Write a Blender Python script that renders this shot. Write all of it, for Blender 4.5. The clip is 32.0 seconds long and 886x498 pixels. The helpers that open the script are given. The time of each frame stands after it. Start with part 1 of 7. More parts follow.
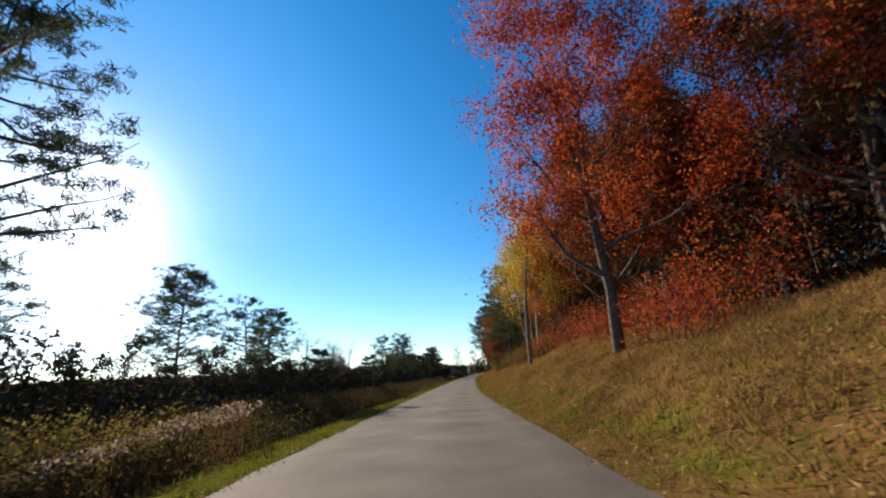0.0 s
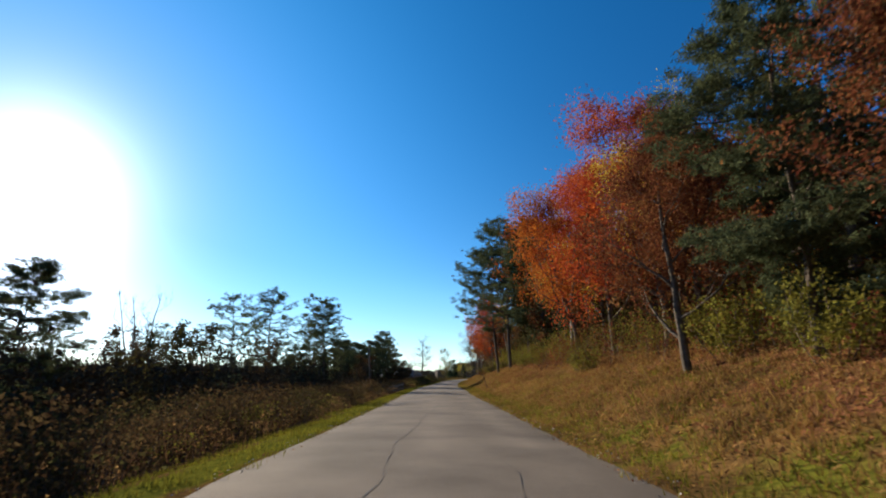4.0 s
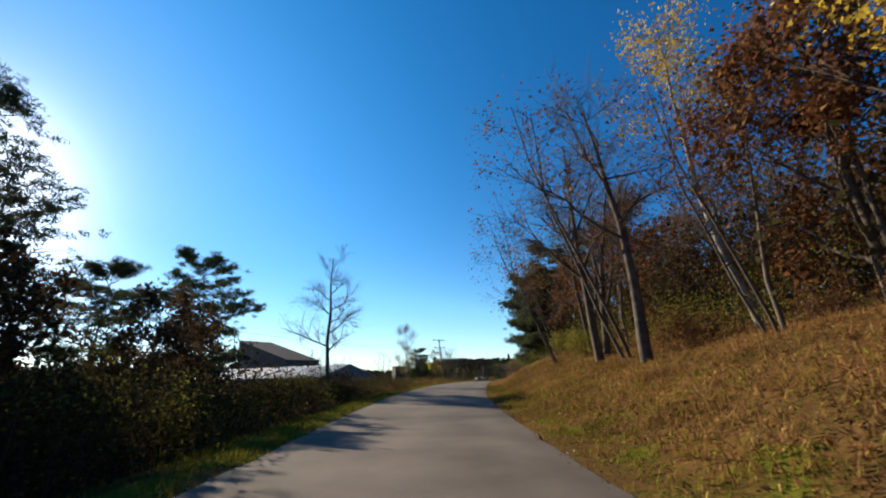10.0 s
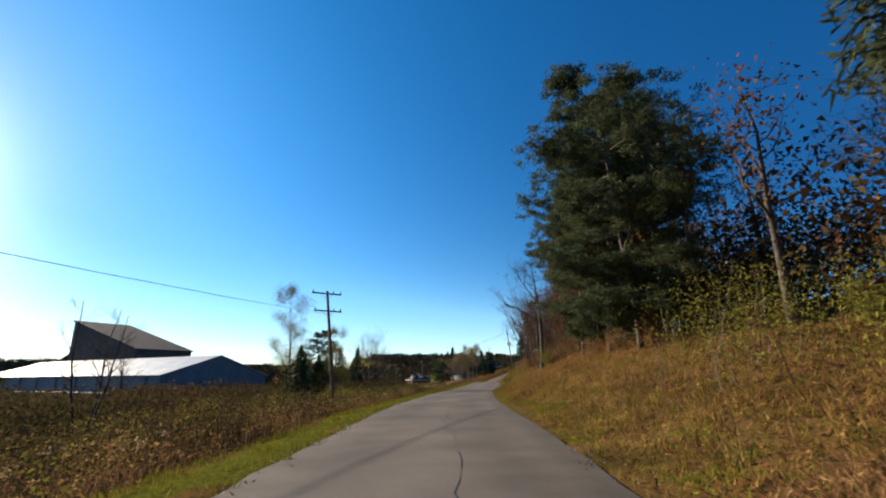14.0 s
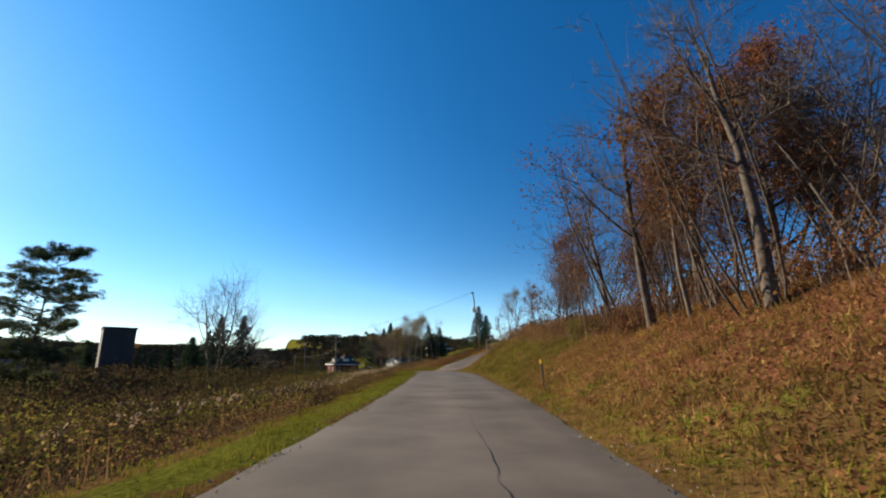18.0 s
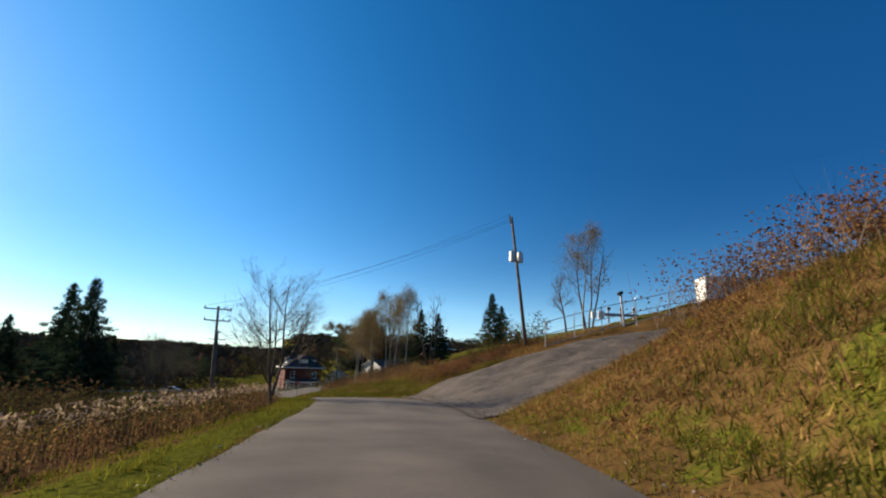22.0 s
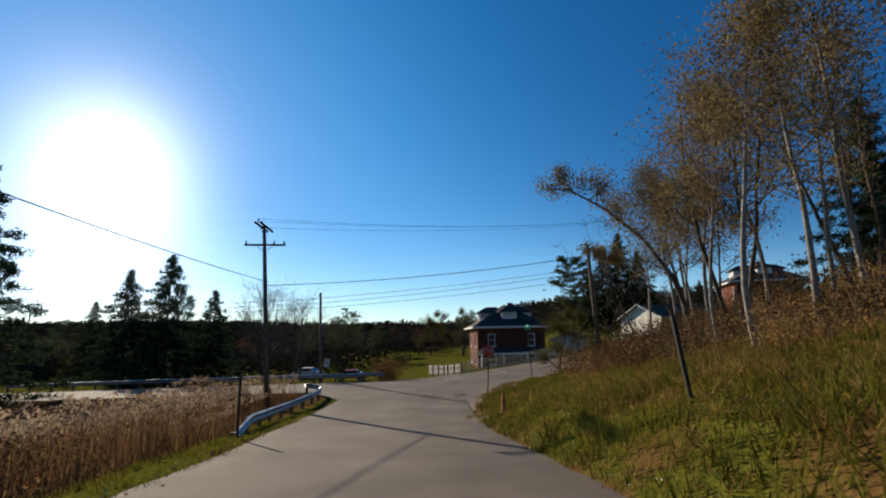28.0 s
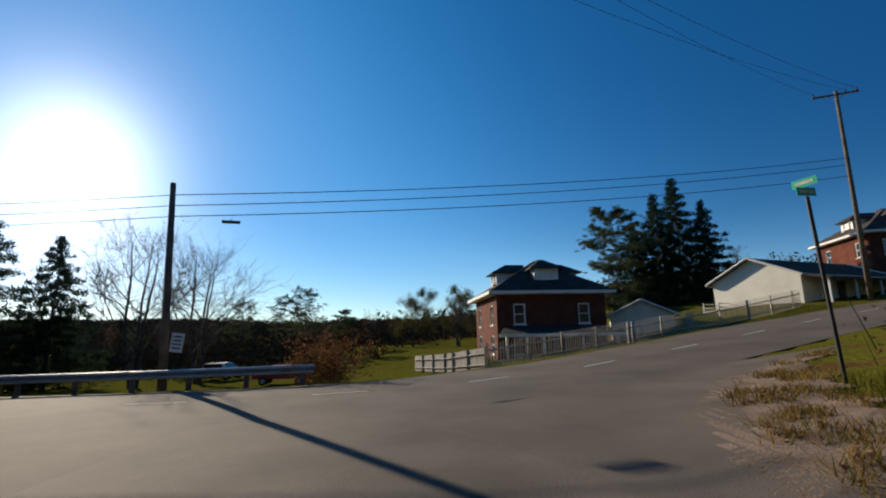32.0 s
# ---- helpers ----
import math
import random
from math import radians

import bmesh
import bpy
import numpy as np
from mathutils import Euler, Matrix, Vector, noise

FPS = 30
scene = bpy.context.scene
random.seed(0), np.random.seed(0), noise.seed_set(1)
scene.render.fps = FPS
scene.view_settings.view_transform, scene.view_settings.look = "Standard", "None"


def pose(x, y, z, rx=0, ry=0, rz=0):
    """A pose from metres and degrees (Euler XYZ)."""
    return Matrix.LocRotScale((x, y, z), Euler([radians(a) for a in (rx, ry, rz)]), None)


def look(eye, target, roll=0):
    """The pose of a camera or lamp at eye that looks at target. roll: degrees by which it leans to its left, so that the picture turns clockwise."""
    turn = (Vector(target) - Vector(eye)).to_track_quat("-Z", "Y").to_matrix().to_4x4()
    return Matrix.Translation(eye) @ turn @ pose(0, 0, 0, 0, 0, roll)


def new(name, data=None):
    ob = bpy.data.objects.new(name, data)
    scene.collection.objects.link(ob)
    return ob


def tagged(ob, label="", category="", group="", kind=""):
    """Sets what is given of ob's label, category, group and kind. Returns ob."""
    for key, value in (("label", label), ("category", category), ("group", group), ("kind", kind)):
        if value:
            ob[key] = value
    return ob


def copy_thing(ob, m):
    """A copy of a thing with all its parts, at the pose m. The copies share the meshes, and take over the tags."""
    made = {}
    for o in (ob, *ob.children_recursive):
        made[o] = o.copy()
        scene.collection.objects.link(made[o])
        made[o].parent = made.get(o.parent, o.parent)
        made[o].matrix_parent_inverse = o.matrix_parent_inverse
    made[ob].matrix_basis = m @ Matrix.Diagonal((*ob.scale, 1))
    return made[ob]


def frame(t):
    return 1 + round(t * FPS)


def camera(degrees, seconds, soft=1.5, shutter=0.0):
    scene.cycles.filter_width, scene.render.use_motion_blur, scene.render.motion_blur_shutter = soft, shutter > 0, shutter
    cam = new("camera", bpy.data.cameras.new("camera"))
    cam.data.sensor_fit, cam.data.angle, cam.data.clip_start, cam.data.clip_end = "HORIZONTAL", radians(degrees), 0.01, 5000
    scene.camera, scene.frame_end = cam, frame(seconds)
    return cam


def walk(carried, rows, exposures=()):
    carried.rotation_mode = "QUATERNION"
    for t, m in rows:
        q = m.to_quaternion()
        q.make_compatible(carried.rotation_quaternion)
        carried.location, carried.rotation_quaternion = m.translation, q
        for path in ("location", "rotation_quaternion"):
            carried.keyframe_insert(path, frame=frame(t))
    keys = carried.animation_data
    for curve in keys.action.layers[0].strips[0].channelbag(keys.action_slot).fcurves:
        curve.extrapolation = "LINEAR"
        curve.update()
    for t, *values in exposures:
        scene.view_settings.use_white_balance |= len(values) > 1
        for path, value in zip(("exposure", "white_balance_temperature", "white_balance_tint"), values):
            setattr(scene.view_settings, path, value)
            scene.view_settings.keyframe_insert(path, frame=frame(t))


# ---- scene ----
cam = camera(86.35, 32.0, 2.0, 0.06)
PATH = [
    (0.0, pose(0.00, 0.00, 1.55, 105.04, 3.24, 3.50)),
    (0.5, pose(-0.64, 11.20, 1.46, 105.17, 2.80, 2.99)),
    (1.0, pose(-1.25, 22.32, 1.38, 105.27, 2.24, 2.42)),
    (1.5, pose(-1.82, 33.30, 1.29, 105.35, 1.50, 1.61)),
    (2.0, pose(-2.24, 44.05, 1.22, 105.49, 0.80, 0.68)),
    (2.5, pose(-2.55, 54.77, 1.17, 105.78, 0.40, 0.27)),
    (3.0, pose(-2.68, 65.55, 1.14, 105.67, 0.18, 0.10)),
    (3.5, pose(-2.70, 76.35, 1.14, 105.59, 0.11, -0.19)),
    (4.0, pose(-2.64, 87.13, 1.17, 105.66, 0.13, -0.68)),
    (4.5, pose(-2.52, 97.85, 1.21, 105.83, 0.15, -1.30)),
    (5.0, pose(-2.36, 108.47, 1.27, 105.78, 0.07, -1.76)),
    (5.5, pose(-2.23, 118.96, 1.35, 105.57, -0.04, -2.26)),
    (6.0, pose(-2.13, 129.34, 1.43, 105.68, -0.10, -2.54)),
    (6.5, pose(-1.90, 139.62, 1.51, 105.69, 0.07, -2.94)),
    (7.0, pose(-1.65, 149.66, 1.59, 105.77, 0.31, -3.24)),
    (7.5, pose(-1.43, 159.40, 1.66, 105.84, 0.54, -3.33)),
    (8.0, pose(-1.20, 169.02, 1.71, 105.78, 0.65, -3.62)),
    (8.5, pose(-0.91, 178.40, 1.76, 105.82, 0.71, -3.85)),
    (9.0, pose(-0.66, 187.56, 1.81, 105.77, 0.84, -4.13)),
    (9.5, pose(-0.57, 196.27, 1.90, 105.60, 0.95, -4.49)),
    (10.0, pose(-0.15, 204.56, 2.03, 105.72, 0.73, -4.93)),
    (10.5, pose(0.38, 212.44, 2.17, 105.68, 0.32, -5.91)),
    (11.0, pose(1.03, 219.88, 2.33, 105.79, -0.04, -7.36)),
    (11.5, pose(1.72, 226.97, 2.52, 106.31, -0.22, -8.62)),
    (12.0, pose(2.75, 234.13, 2.72, 106.17, -0.12, -9.54)),
    (12.5, pose(4.04, 241.31, 2.92, 105.94, 0.15, -10.38)),
    (13.0, pose(5.47, 248.55, 3.11, 105.64, 0.35, -11.08)),
    (13.5, pose(7.01, 255.86, 3.27, 105.60, 0.33, -11.64)),
    (14.0, pose(8.71, 263.19, 3.39, 105.23, 0.33, -12.47)),
    (14.5, pose(10.46, 270.59, 3.47, 104.69, 0.20, -13.58)),
    (15.0, pose(12.16, 277.94, 3.51, 104.34, -0.19, -14.29)),
    (15.5, pose(13.93, 285.15, 3.53, 104.02, -0.67, -15.37)),
    (16.0, pose(15.86, 292.15, 3.52, 103.65, -1.03, -16.90)),
    (16.5, pose(17.93, 298.90, 3.49, 103.34, -1.07, -18.34)),
    (17.0, pose(19.88, 305.42, 3.45, 103.40, -0.54, -18.58)),
    (17.5, pose(21.97, 311.81, 3.43, 103.53, -0.18, -18.97)),
    (18.0, pose(24.08, 318.03, 3.41, 103.47, -0.39, -19.34)),
    (18.5, pose(26.18, 324.04, 3.41, 103.58, -0.88, -19.62)),
    (19.0, pose(28.34, 329.83, 3.43, 103.64, -1.36, -19.89)),
    (19.5, pose(30.47, 335.76, 3.47, 103.74, -1.63, -20.11)),
    (20.0, pose(32.64, 341.84, 3.53, 103.88, -1.60, -20.45)),
    (20.5, pose(34.83, 348.03, 3.60, 103.91, -1.62, -20.71)),
    (21.0, pose(37.03, 354.28, 3.67, 103.91, -1.72, -20.72)),
    (21.5, pose(39.22, 360.55, 3.74, 104.01, -1.81, -20.35)),
    (22.0, pose(41.31, 366.86, 3.77, 103.95, -1.80, -19.33)),
    (22.5, pose(43.08, 373.27, 3.77, 103.85, -1.62, -17.90)),
    (23.0, pose(44.53, 379.68, 3.72, 103.64, -1.27, -15.95)),
    (23.5, pose(45.91, 385.69, 3.61, 103.08, -0.88, -13.28)),
    (24.0, pose(46.97, 391.18, 3.44, 102.37, -0.22, -10.46)),
    (24.5, pose(47.67, 396.38, 3.22, 101.85, 0.34, -7.23)),
    (25.0, pose(48.04, 401.28, 2.95, 101.31, 0.87, -3.49)),
    (25.5, pose(48.09, 405.88, 2.66, 100.76, 1.33, 0.26)),
    (26.0, pose(47.90, 410.34, 2.35, 100.48, 1.46, 3.12)),
    (26.5, pose(47.53, 414.69, 2.02, 100.43, 1.38, 4.81)),
    (27.0, pose(47.08, 418.99, 1.69, 100.53, 1.23, 5.41)),
    (27.5, pose(46.63, 423.24, 1.35, 100.71, 1.07, 5.38)),
    (28.0, pose(46.01, 427.46, 0.99, 100.76, 0.94, 5.65)),
    (28.5, pose(45.35, 431.62, 0.63, 100.57, 1.04, 6.13)),
    (29.0, pose(44.69, 435.65, 0.26, 100.13, 1.24, 6.32)),
    (29.5, pose(44.02, 439.36, -0.09, 99.41, 1.32, 6.26)),
    (30.0, pose(43.42, 442.54, -0.38, 100.09, 1.23, 5.77)),
    (30.5, pose(42.98, 445.49, -0.59, 100.28, 1.08, 5.20)),
    (31.0, pose(42.80, 448.18, -0.75, 100.43, 1.05, 4.25)),
    (31.5, pose(42.58, 450.53, -0.88, 100.56, 1.06, 3.74)),
    (32.0, pose(42.08, 452.61, -1.02, 100.70, 1.17, 2.97)),
]
walk(cam, PATH, ((0.0, 0.95), (13.0, 0.95), (17.0, 0.95), (22.0, 0.78), (25.0, 0.5), (28.0, 0.42), (32.0, 0.33)))

# ---- world, sun ----
SUN_AZ, SUN_EL = radians(42.2), radians(20.4)   # azimuth to the left of +y
world = bpy.data.worlds.new("sky_world")
scene.world = world
world.use_nodes = True
wn = world.node_tree.nodes
wl = world.node_tree.links
wn.clear()
w_out = wn.new("ShaderNodeOutputWorld")
w_bg = wn.new("ShaderNodeBackground")


def sky(air, dust, ozone):
    s = wn.new("ShaderNodeTexSky")
    s.sky_type = "NISHITA"
    s.sun_disc = False
    s.sun_elevation, s.sun_rotation, s.altitude = SUN_EL, -SUN_AZ, 300.0
    s.air_density, s.dust_density, s.ozone_density = air, dust, ozone
    return s


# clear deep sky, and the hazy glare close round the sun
w_even = wn.new("ShaderNodeGamma")
w_even.inputs["Gamma"].default_value = 0.8
wl.new(sky(0.8, 0.05, 2.0).outputs["Color"], w_even.inputs["Color"])
w_deep = wn.new("ShaderNodeHueSaturation")
w_deep.inputs["Saturation"].default_value, w_deep.inputs["Value"].default_value = 1.52, 1.88
wl.new(w_even.outputs["Color"], w_deep.inputs["Color"])
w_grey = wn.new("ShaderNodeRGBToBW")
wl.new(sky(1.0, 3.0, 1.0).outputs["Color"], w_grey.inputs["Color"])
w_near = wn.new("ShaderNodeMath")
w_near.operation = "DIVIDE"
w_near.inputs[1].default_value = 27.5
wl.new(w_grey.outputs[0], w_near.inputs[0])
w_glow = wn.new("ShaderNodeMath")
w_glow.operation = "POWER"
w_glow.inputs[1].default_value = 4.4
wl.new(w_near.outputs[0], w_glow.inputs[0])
# the blue deepens away from the sun, where the haze scatters least: 1 - 0.94 * clear / hazy, red falling fastest
w_clear = wn.new("ShaderNodeRGBToBW")
wl.new(sky(0.8, 0.05, 2.0).outputs["Color"], w_clear.inputs["Color"])
w_ratio = wn.new("ShaderNodeMath")
w_ratio.operation = "DIVIDE"
wl.new(w_clear.outputs[0], w_ratio.inputs[0])
wl.new(w_grey.outputs[0], w_ratio.inputs[1])
w_haze = wn.new("ShaderNodeMapRange")
w_haze.inputs["From Min"].default_value, w_haze.inputs["From Max"].default_value = 0.0, 0.9
w_haze.inputs["To Min"].default_value, w_haze.inputs["To Max"].default_value = 1.65, 0.4
wl.new(w_ratio.outputs[0], w_haze.inputs["Value"])
w_fall = wn.new("ShaderNodeCombineColor")
for k, p in enumerate((1.7, 1.05, 0.75)):
    w_pow = wn.new("ShaderNodeMath")
    w_pow.operation = "POWER"
    w_pow.inputs[1].default_value = p
    wl.new(w_haze.outputs["Result"], w_pow.inputs[0])
    wl.new(w_pow.outputs[0], w_fall.inputs[k])
w_blue = wn.new("ShaderNodeMixRGB")
w_blue.blend_type = "MULTIPLY"
w_low = wn.new("ShaderNodeMapRange")
w_low.inputs["From Min"].default_value, w_low.inputs["From Max"].default_value = 1.6, 4.4
w_low.inputs["To Min"].default_value, w_low.inputs["To Max"].default_value = 1.0, 0.12
wl.new(w_clear.outputs[0], w_low.inputs["Value"])
wl.new(w_low.outputs["Result"], w_blue.inputs["Fac"])
wl.new(w_deep.outputs["Color"], w_blue.inputs["Color1"])
wl.new(w_fall.outputs["Color"], w_blue.inputs["Color2"])
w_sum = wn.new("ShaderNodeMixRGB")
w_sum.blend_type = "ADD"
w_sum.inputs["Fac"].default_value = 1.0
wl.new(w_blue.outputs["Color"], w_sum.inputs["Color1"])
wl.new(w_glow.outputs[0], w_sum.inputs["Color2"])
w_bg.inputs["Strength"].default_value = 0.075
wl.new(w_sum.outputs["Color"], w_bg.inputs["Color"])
wl.new(w_bg.outputs["Background"], w_out.inputs["Surface"])

sun_data = bpy.data.lights.new("sun", "SUN")
sun_data.energy, sun_data.angle, sun_data.color = 5.2, radians(0.53), (1.0, 0.85, 0.64)
sun = new("sun", sun_data)
sun_dir = Vector((-math.sin(SUN_AZ) * math.cos(SUN_EL), math.cos(SUN_AZ) * math.cos(SUN_EL), math.sin(SUN_EL)))
sun.matrix_world = look(sun_dir * 100, (0, 0, 0))
scene.view_settings.exposure = 0.0


# ---- materials ----
def material(name, colour, rough=0.85, dark=None, scale=3.0, fine=40.0, bump=0.3, random_tint=0.0, spec=0.3, metal=0.0, mix=0.5,
             translucent=0.0, island=False, third=None):
    """Noise at two scales mixes colour with dark (and third); random_tint varies it piece by piece."""
    m = bpy.data.materials.new(name)
    m.use_nodes = True
    n, l = m.node_tree.nodes, m.node_tree.links
    b = n["Principled BSDF"]
    b.inputs["Roughness"].default_value = rough
    b.inputs["Specular IOR Level"].default_value = spec
    b.inputs["Metallic"].default_value = metal
    dark = dark or tuple(c * 0.6 for c in colour)
    tc = n.new("ShaderNodeTexCoord")
    big = n.new("ShaderNodeTexNoise")
    big.inputs["Scale"].default_value, big.inputs["Detail"].default_value = scale, 5
    l.new(tc.outputs["Object"], big.inputs["Vector"])
    small = n.new("ShaderNodeTexNoise")
    small.inputs["Scale"].default_value, small.inputs["Detail"].default_value = fine, 3
    l.new(tc.outputs["Object"], small.inputs["Vector"])
    add = n.new("ShaderNodeMath")
    add.operation = "MULTIPLY_ADD"
    l.new(big.outputs["Fac"], add.inputs[0])
    add.inputs[1].default_value = 0.6
    sc = n.new("ShaderNodeMath")
    sc.operation = "MULTIPLY"
    sc.inputs[1].default_value = 0.4
    l.new(small.outputs["Fac"], sc.inputs[0])
    l.new(sc.outputs[0], add.inputs[2])
    ramp = n.new("ShaderNodeValToRGB")
    e = ramp.color_ramp.elements
    e[0].position, e[0].color = max(0.0, mix - 0.14), (*dark, 1)
    e[1].position, e[1].color = min(1.0, mix + 0.14), (*colour, 1)
    if third:
        x = ramp.color_ramp.elements.new(min(0.99, mix + 0.26))
        x.color = (*third, 1)
    l.new(add.outputs[0], ramp.inputs["Fac"])
    col = ramp.outputs["Color"]
    if random_tint:
        if island:
            g = n.new("ShaderNodeNewGeometry")
            rnd = g.outputs["Random Per Island"]
        else:
            g = n.new("ShaderNodeObjectInfo")
            rnd = g.outputs["Random"]
        hsv = n.new("ShaderNodeHueSaturation")
        mr = n.new("ShaderNodeMapRange")
        mr.inputs["To Min"].default_value, mr.inputs["To Max"].default_value = 1 - random_tint, 1 + random_tint
        l.new(rnd, mr.inputs["Value"])
        l.new(mr.outputs["Result"], hsv.inputs["Value"])
        mr2 = n.new("ShaderNodeMapRange")
        mr2.inputs["To Min"].default_value, mr2.inputs["To Max"].default_value = 0.5 - random_tint * 0.05, 0.5 + random_tint * 0.05
        l.new(rnd, mr2.inputs["Value"])
        l.new(mr2.outputs["Result"], hsv.inputs["Hue"])
        l.new(col, hsv.inputs["Color"])
        col = hsv.outputs["Color"]
    l.new(col, b.inputs["Base Color"])
    if bump:
        bp = n.new("ShaderNodeBump")
        bp.inputs["Strength"].default_value, bp.inputs["Distance"].default_value = bump, 0.02
        l.new(small.outputs["Fac"], bp.inputs["Height"])
        l.new(bp.outputs["Normal"], b.inputs["Normal"])
    if translucent:
        tr = n.new("ShaderNodeBsdfTranslucent")
        l.new(col, tr.inputs["Color"])
        ms = n.new("ShaderNodeMixShader")
        ms.inputs["Fac"].default_value = translucent
        l.new(b.outputs["BSDF"], ms.inputs[1])
        l.new(tr.outputs["BSDF"], ms.inputs[2])
        l.new(ms.outputs["Shader"], n["Material Output"].inputs["Surface"])
    return m


def leaf(name, colour, dark, tint=0.35):
    return material(name, colour, 0.85, dark, scale=0.5, fine=6.0, bump=0.0, random_tint=tint, spec=0.0, translucent=0.33, island=True)


M_ASPHALT = material("asphalt", (0.14, 0.116, 0.096), 0.88, (0.085, 0.071, 0.06), scale=0.5, fine=45, bump=0.5, spec=0.15)


def worn_lane(mat):
    """Wheel tracks, a paler middle, pale dusty margins and blotchy repairs, laid over the asphalt by its own distance from the middle."""
    n, l = mat.node_tree.nodes, mat.node_tree.links
    b = n["Principled BSDF"]
    old = b.inputs["Base Color"].links[0].from_socket
    at = n.new("ShaderNodeAttribute")
    at.attribute_name = "side"
    tc = n.new("ShaderNodeTexCoord")
    blot = n.new("ShaderNodeTexNoise")
    blot.inputs["Scale"].default_value, blot.inputs["Detail"].default_value = 0.35, 6
    l.new(tc.outputs["Object"], blot.inputs["Vector"])
    shift = n.new("ShaderNodeMath")
    shift.operation = "MULTIPLY_ADD"
    shift.inputs[1].default_value = 0.12
    l.new(blot.outputs["Fac"], shift.inputs[0])
    l.new(at.outputs["Fac"], shift.inputs[2])
    ramp = n.new("ShaderNodeValToRGB")
    tones = ((0.0, 1.25), (0.1, 1.08), (0.24, 0.9), (0.42, 1.0), (0.53, 1.1), (0.64, 1.0), (0.78, 0.9), (0.92, 1.04), (1.0, 0.85))
    e = ramp.color_ramp.elements
    while len(e) < len(tones):
        e.new(0.5)
    for k, (p, g) in enumerate(tones):
        e[k].position, e[k].color = p, (g * 0.5, g * 0.5, g * 0.5, 1)
    l.new(shift.outputs[0], ramp.inputs["Fac"])
    patch = n.new("ShaderNodeMapRange")
    patch.inputs["From Min"].default_value, patch.inputs["From Max"].default_value = 0.35, 0.65
    patch.inputs["To Min"].default_value, patch.inputs["To Max"].default_value = 1.7, 2.3
    l.new(blot.outputs["Fac"], patch.inputs["Value"])
    m1 = n.new("ShaderNodeMixRGB")
    m1.blend_type = "MULTIPLY"
    m1.inputs["Fac"].default_value = 1.0
    l.new(old, m1.inputs["Color1"])
    l.new(ramp.outputs["Color"], m1.inputs["Color2"])
    m2 = n.new("ShaderNodeMixRGB")
    m2.blend_type = "MULTIPLY"
    m2.inputs["Fac"].default_value = 1.0
    l.new(m1.outputs["Color"], m2.inputs["Color1"])
    l.new(patch.outputs["Result"], m2.inputs["Color2"])
    l.new(m2.outputs["Color"], b.inputs["Base Color"])


M_LANE = material("worn_asphalt", (0.158, 0.13, 0.106), 0.88, (0.098, 0.082, 0.068), scale=0.5, fine=45, bump=0.5, spec=0.12)
worn_lane(M_LANE)
M_ASPHALT_DARK = material("dark_asphalt_seal", (0.03, 0.03, 0.033), 0.75, (0.02, 0.02, 0.022), fine=60)
M_GROUND = material("autumn_grass_soil", (0.15, 0.085, 0.03), 0.95, (0.055, 0.034, 0.014), scale=0.5, fine=9, bump=1.0, third=(0.2, 0.12, 0.05), spec=0.0)


def zone(mat, attribute, colour, dark, scale=0.8, fine=9.0):
    """Lays a second kind of ground cover over mat where the named attribute of the land says so, with a frayed border."""
    n, l = mat.node_tree.nodes, mat.node_tree.links
    b = n["Principled BSDF"]
    old = b.inputs["Base Color"].links[0].from_socket
    at = n.new("ShaderNodeAttribute")
    at.attribute_name = attribute
    tc = n.new("ShaderNodeTexCoord")
    f = n.new("ShaderNodeTexNoise")
    f.inputs["Scale"].default_value, f.inputs["Detail"].default_value = fine, 4
    l.new(tc.outputs["Object"], f.inputs["Vector"])
    g = n.new("ShaderNodeTexNoise")
    g.inputs["Scale"].default_value, g.inputs["Detail"].default_value = scale, 5
    l.new(tc.outputs["Object"], g.inputs["Vector"])
    ramp = n.new("ShaderNodeValToRGB")
    ramp.color_ramp.elements[0].position, ramp.color_ramp.elements[0].color = 0.36, (*dark, 1)
    ramp.color_ramp.elements[1].position, ramp.color_ramp.elements[1].color = 0.64, (*colour, 1)
    l.new(f.outputs["Fac"], ramp.inputs["Fac"])
    m1 = n.new("ShaderNodeMath")
    m1.operation = "MULTIPLY_ADD"
    m1.inputs[1].default_value, m1.inputs[2].default_value = 1.6, -0.8
    l.new(g.outputs["Fac"], m1.inputs[0])
    m2 = n.new("ShaderNodeMath")
    m2.operation = "ADD"
    m2.use_clamp = True
    l.new(at.outputs["Fac"], m2.inputs[0])
    l.new(m1.outputs[0], m2.inputs[1])
    m3 = n.new("ShaderNodeMapRange")
    m3.inputs["From Min"].default_value, m3.inputs["From Max"].default_value = 0.4, 0.6
    l.new(m2.outputs[0], m3.inputs["Value"])
    mx = n.new("ShaderNodeMixRGB")
    l.new(m3.outputs["Result"], mx.inputs["Fac"])
    l.new(old, mx.inputs["Color1"])
    l.new(ramp.outputs["Color"], mx.inputs["Color2"])
    l.new(mx.outputs["Color"], b.inputs["Base Color"])


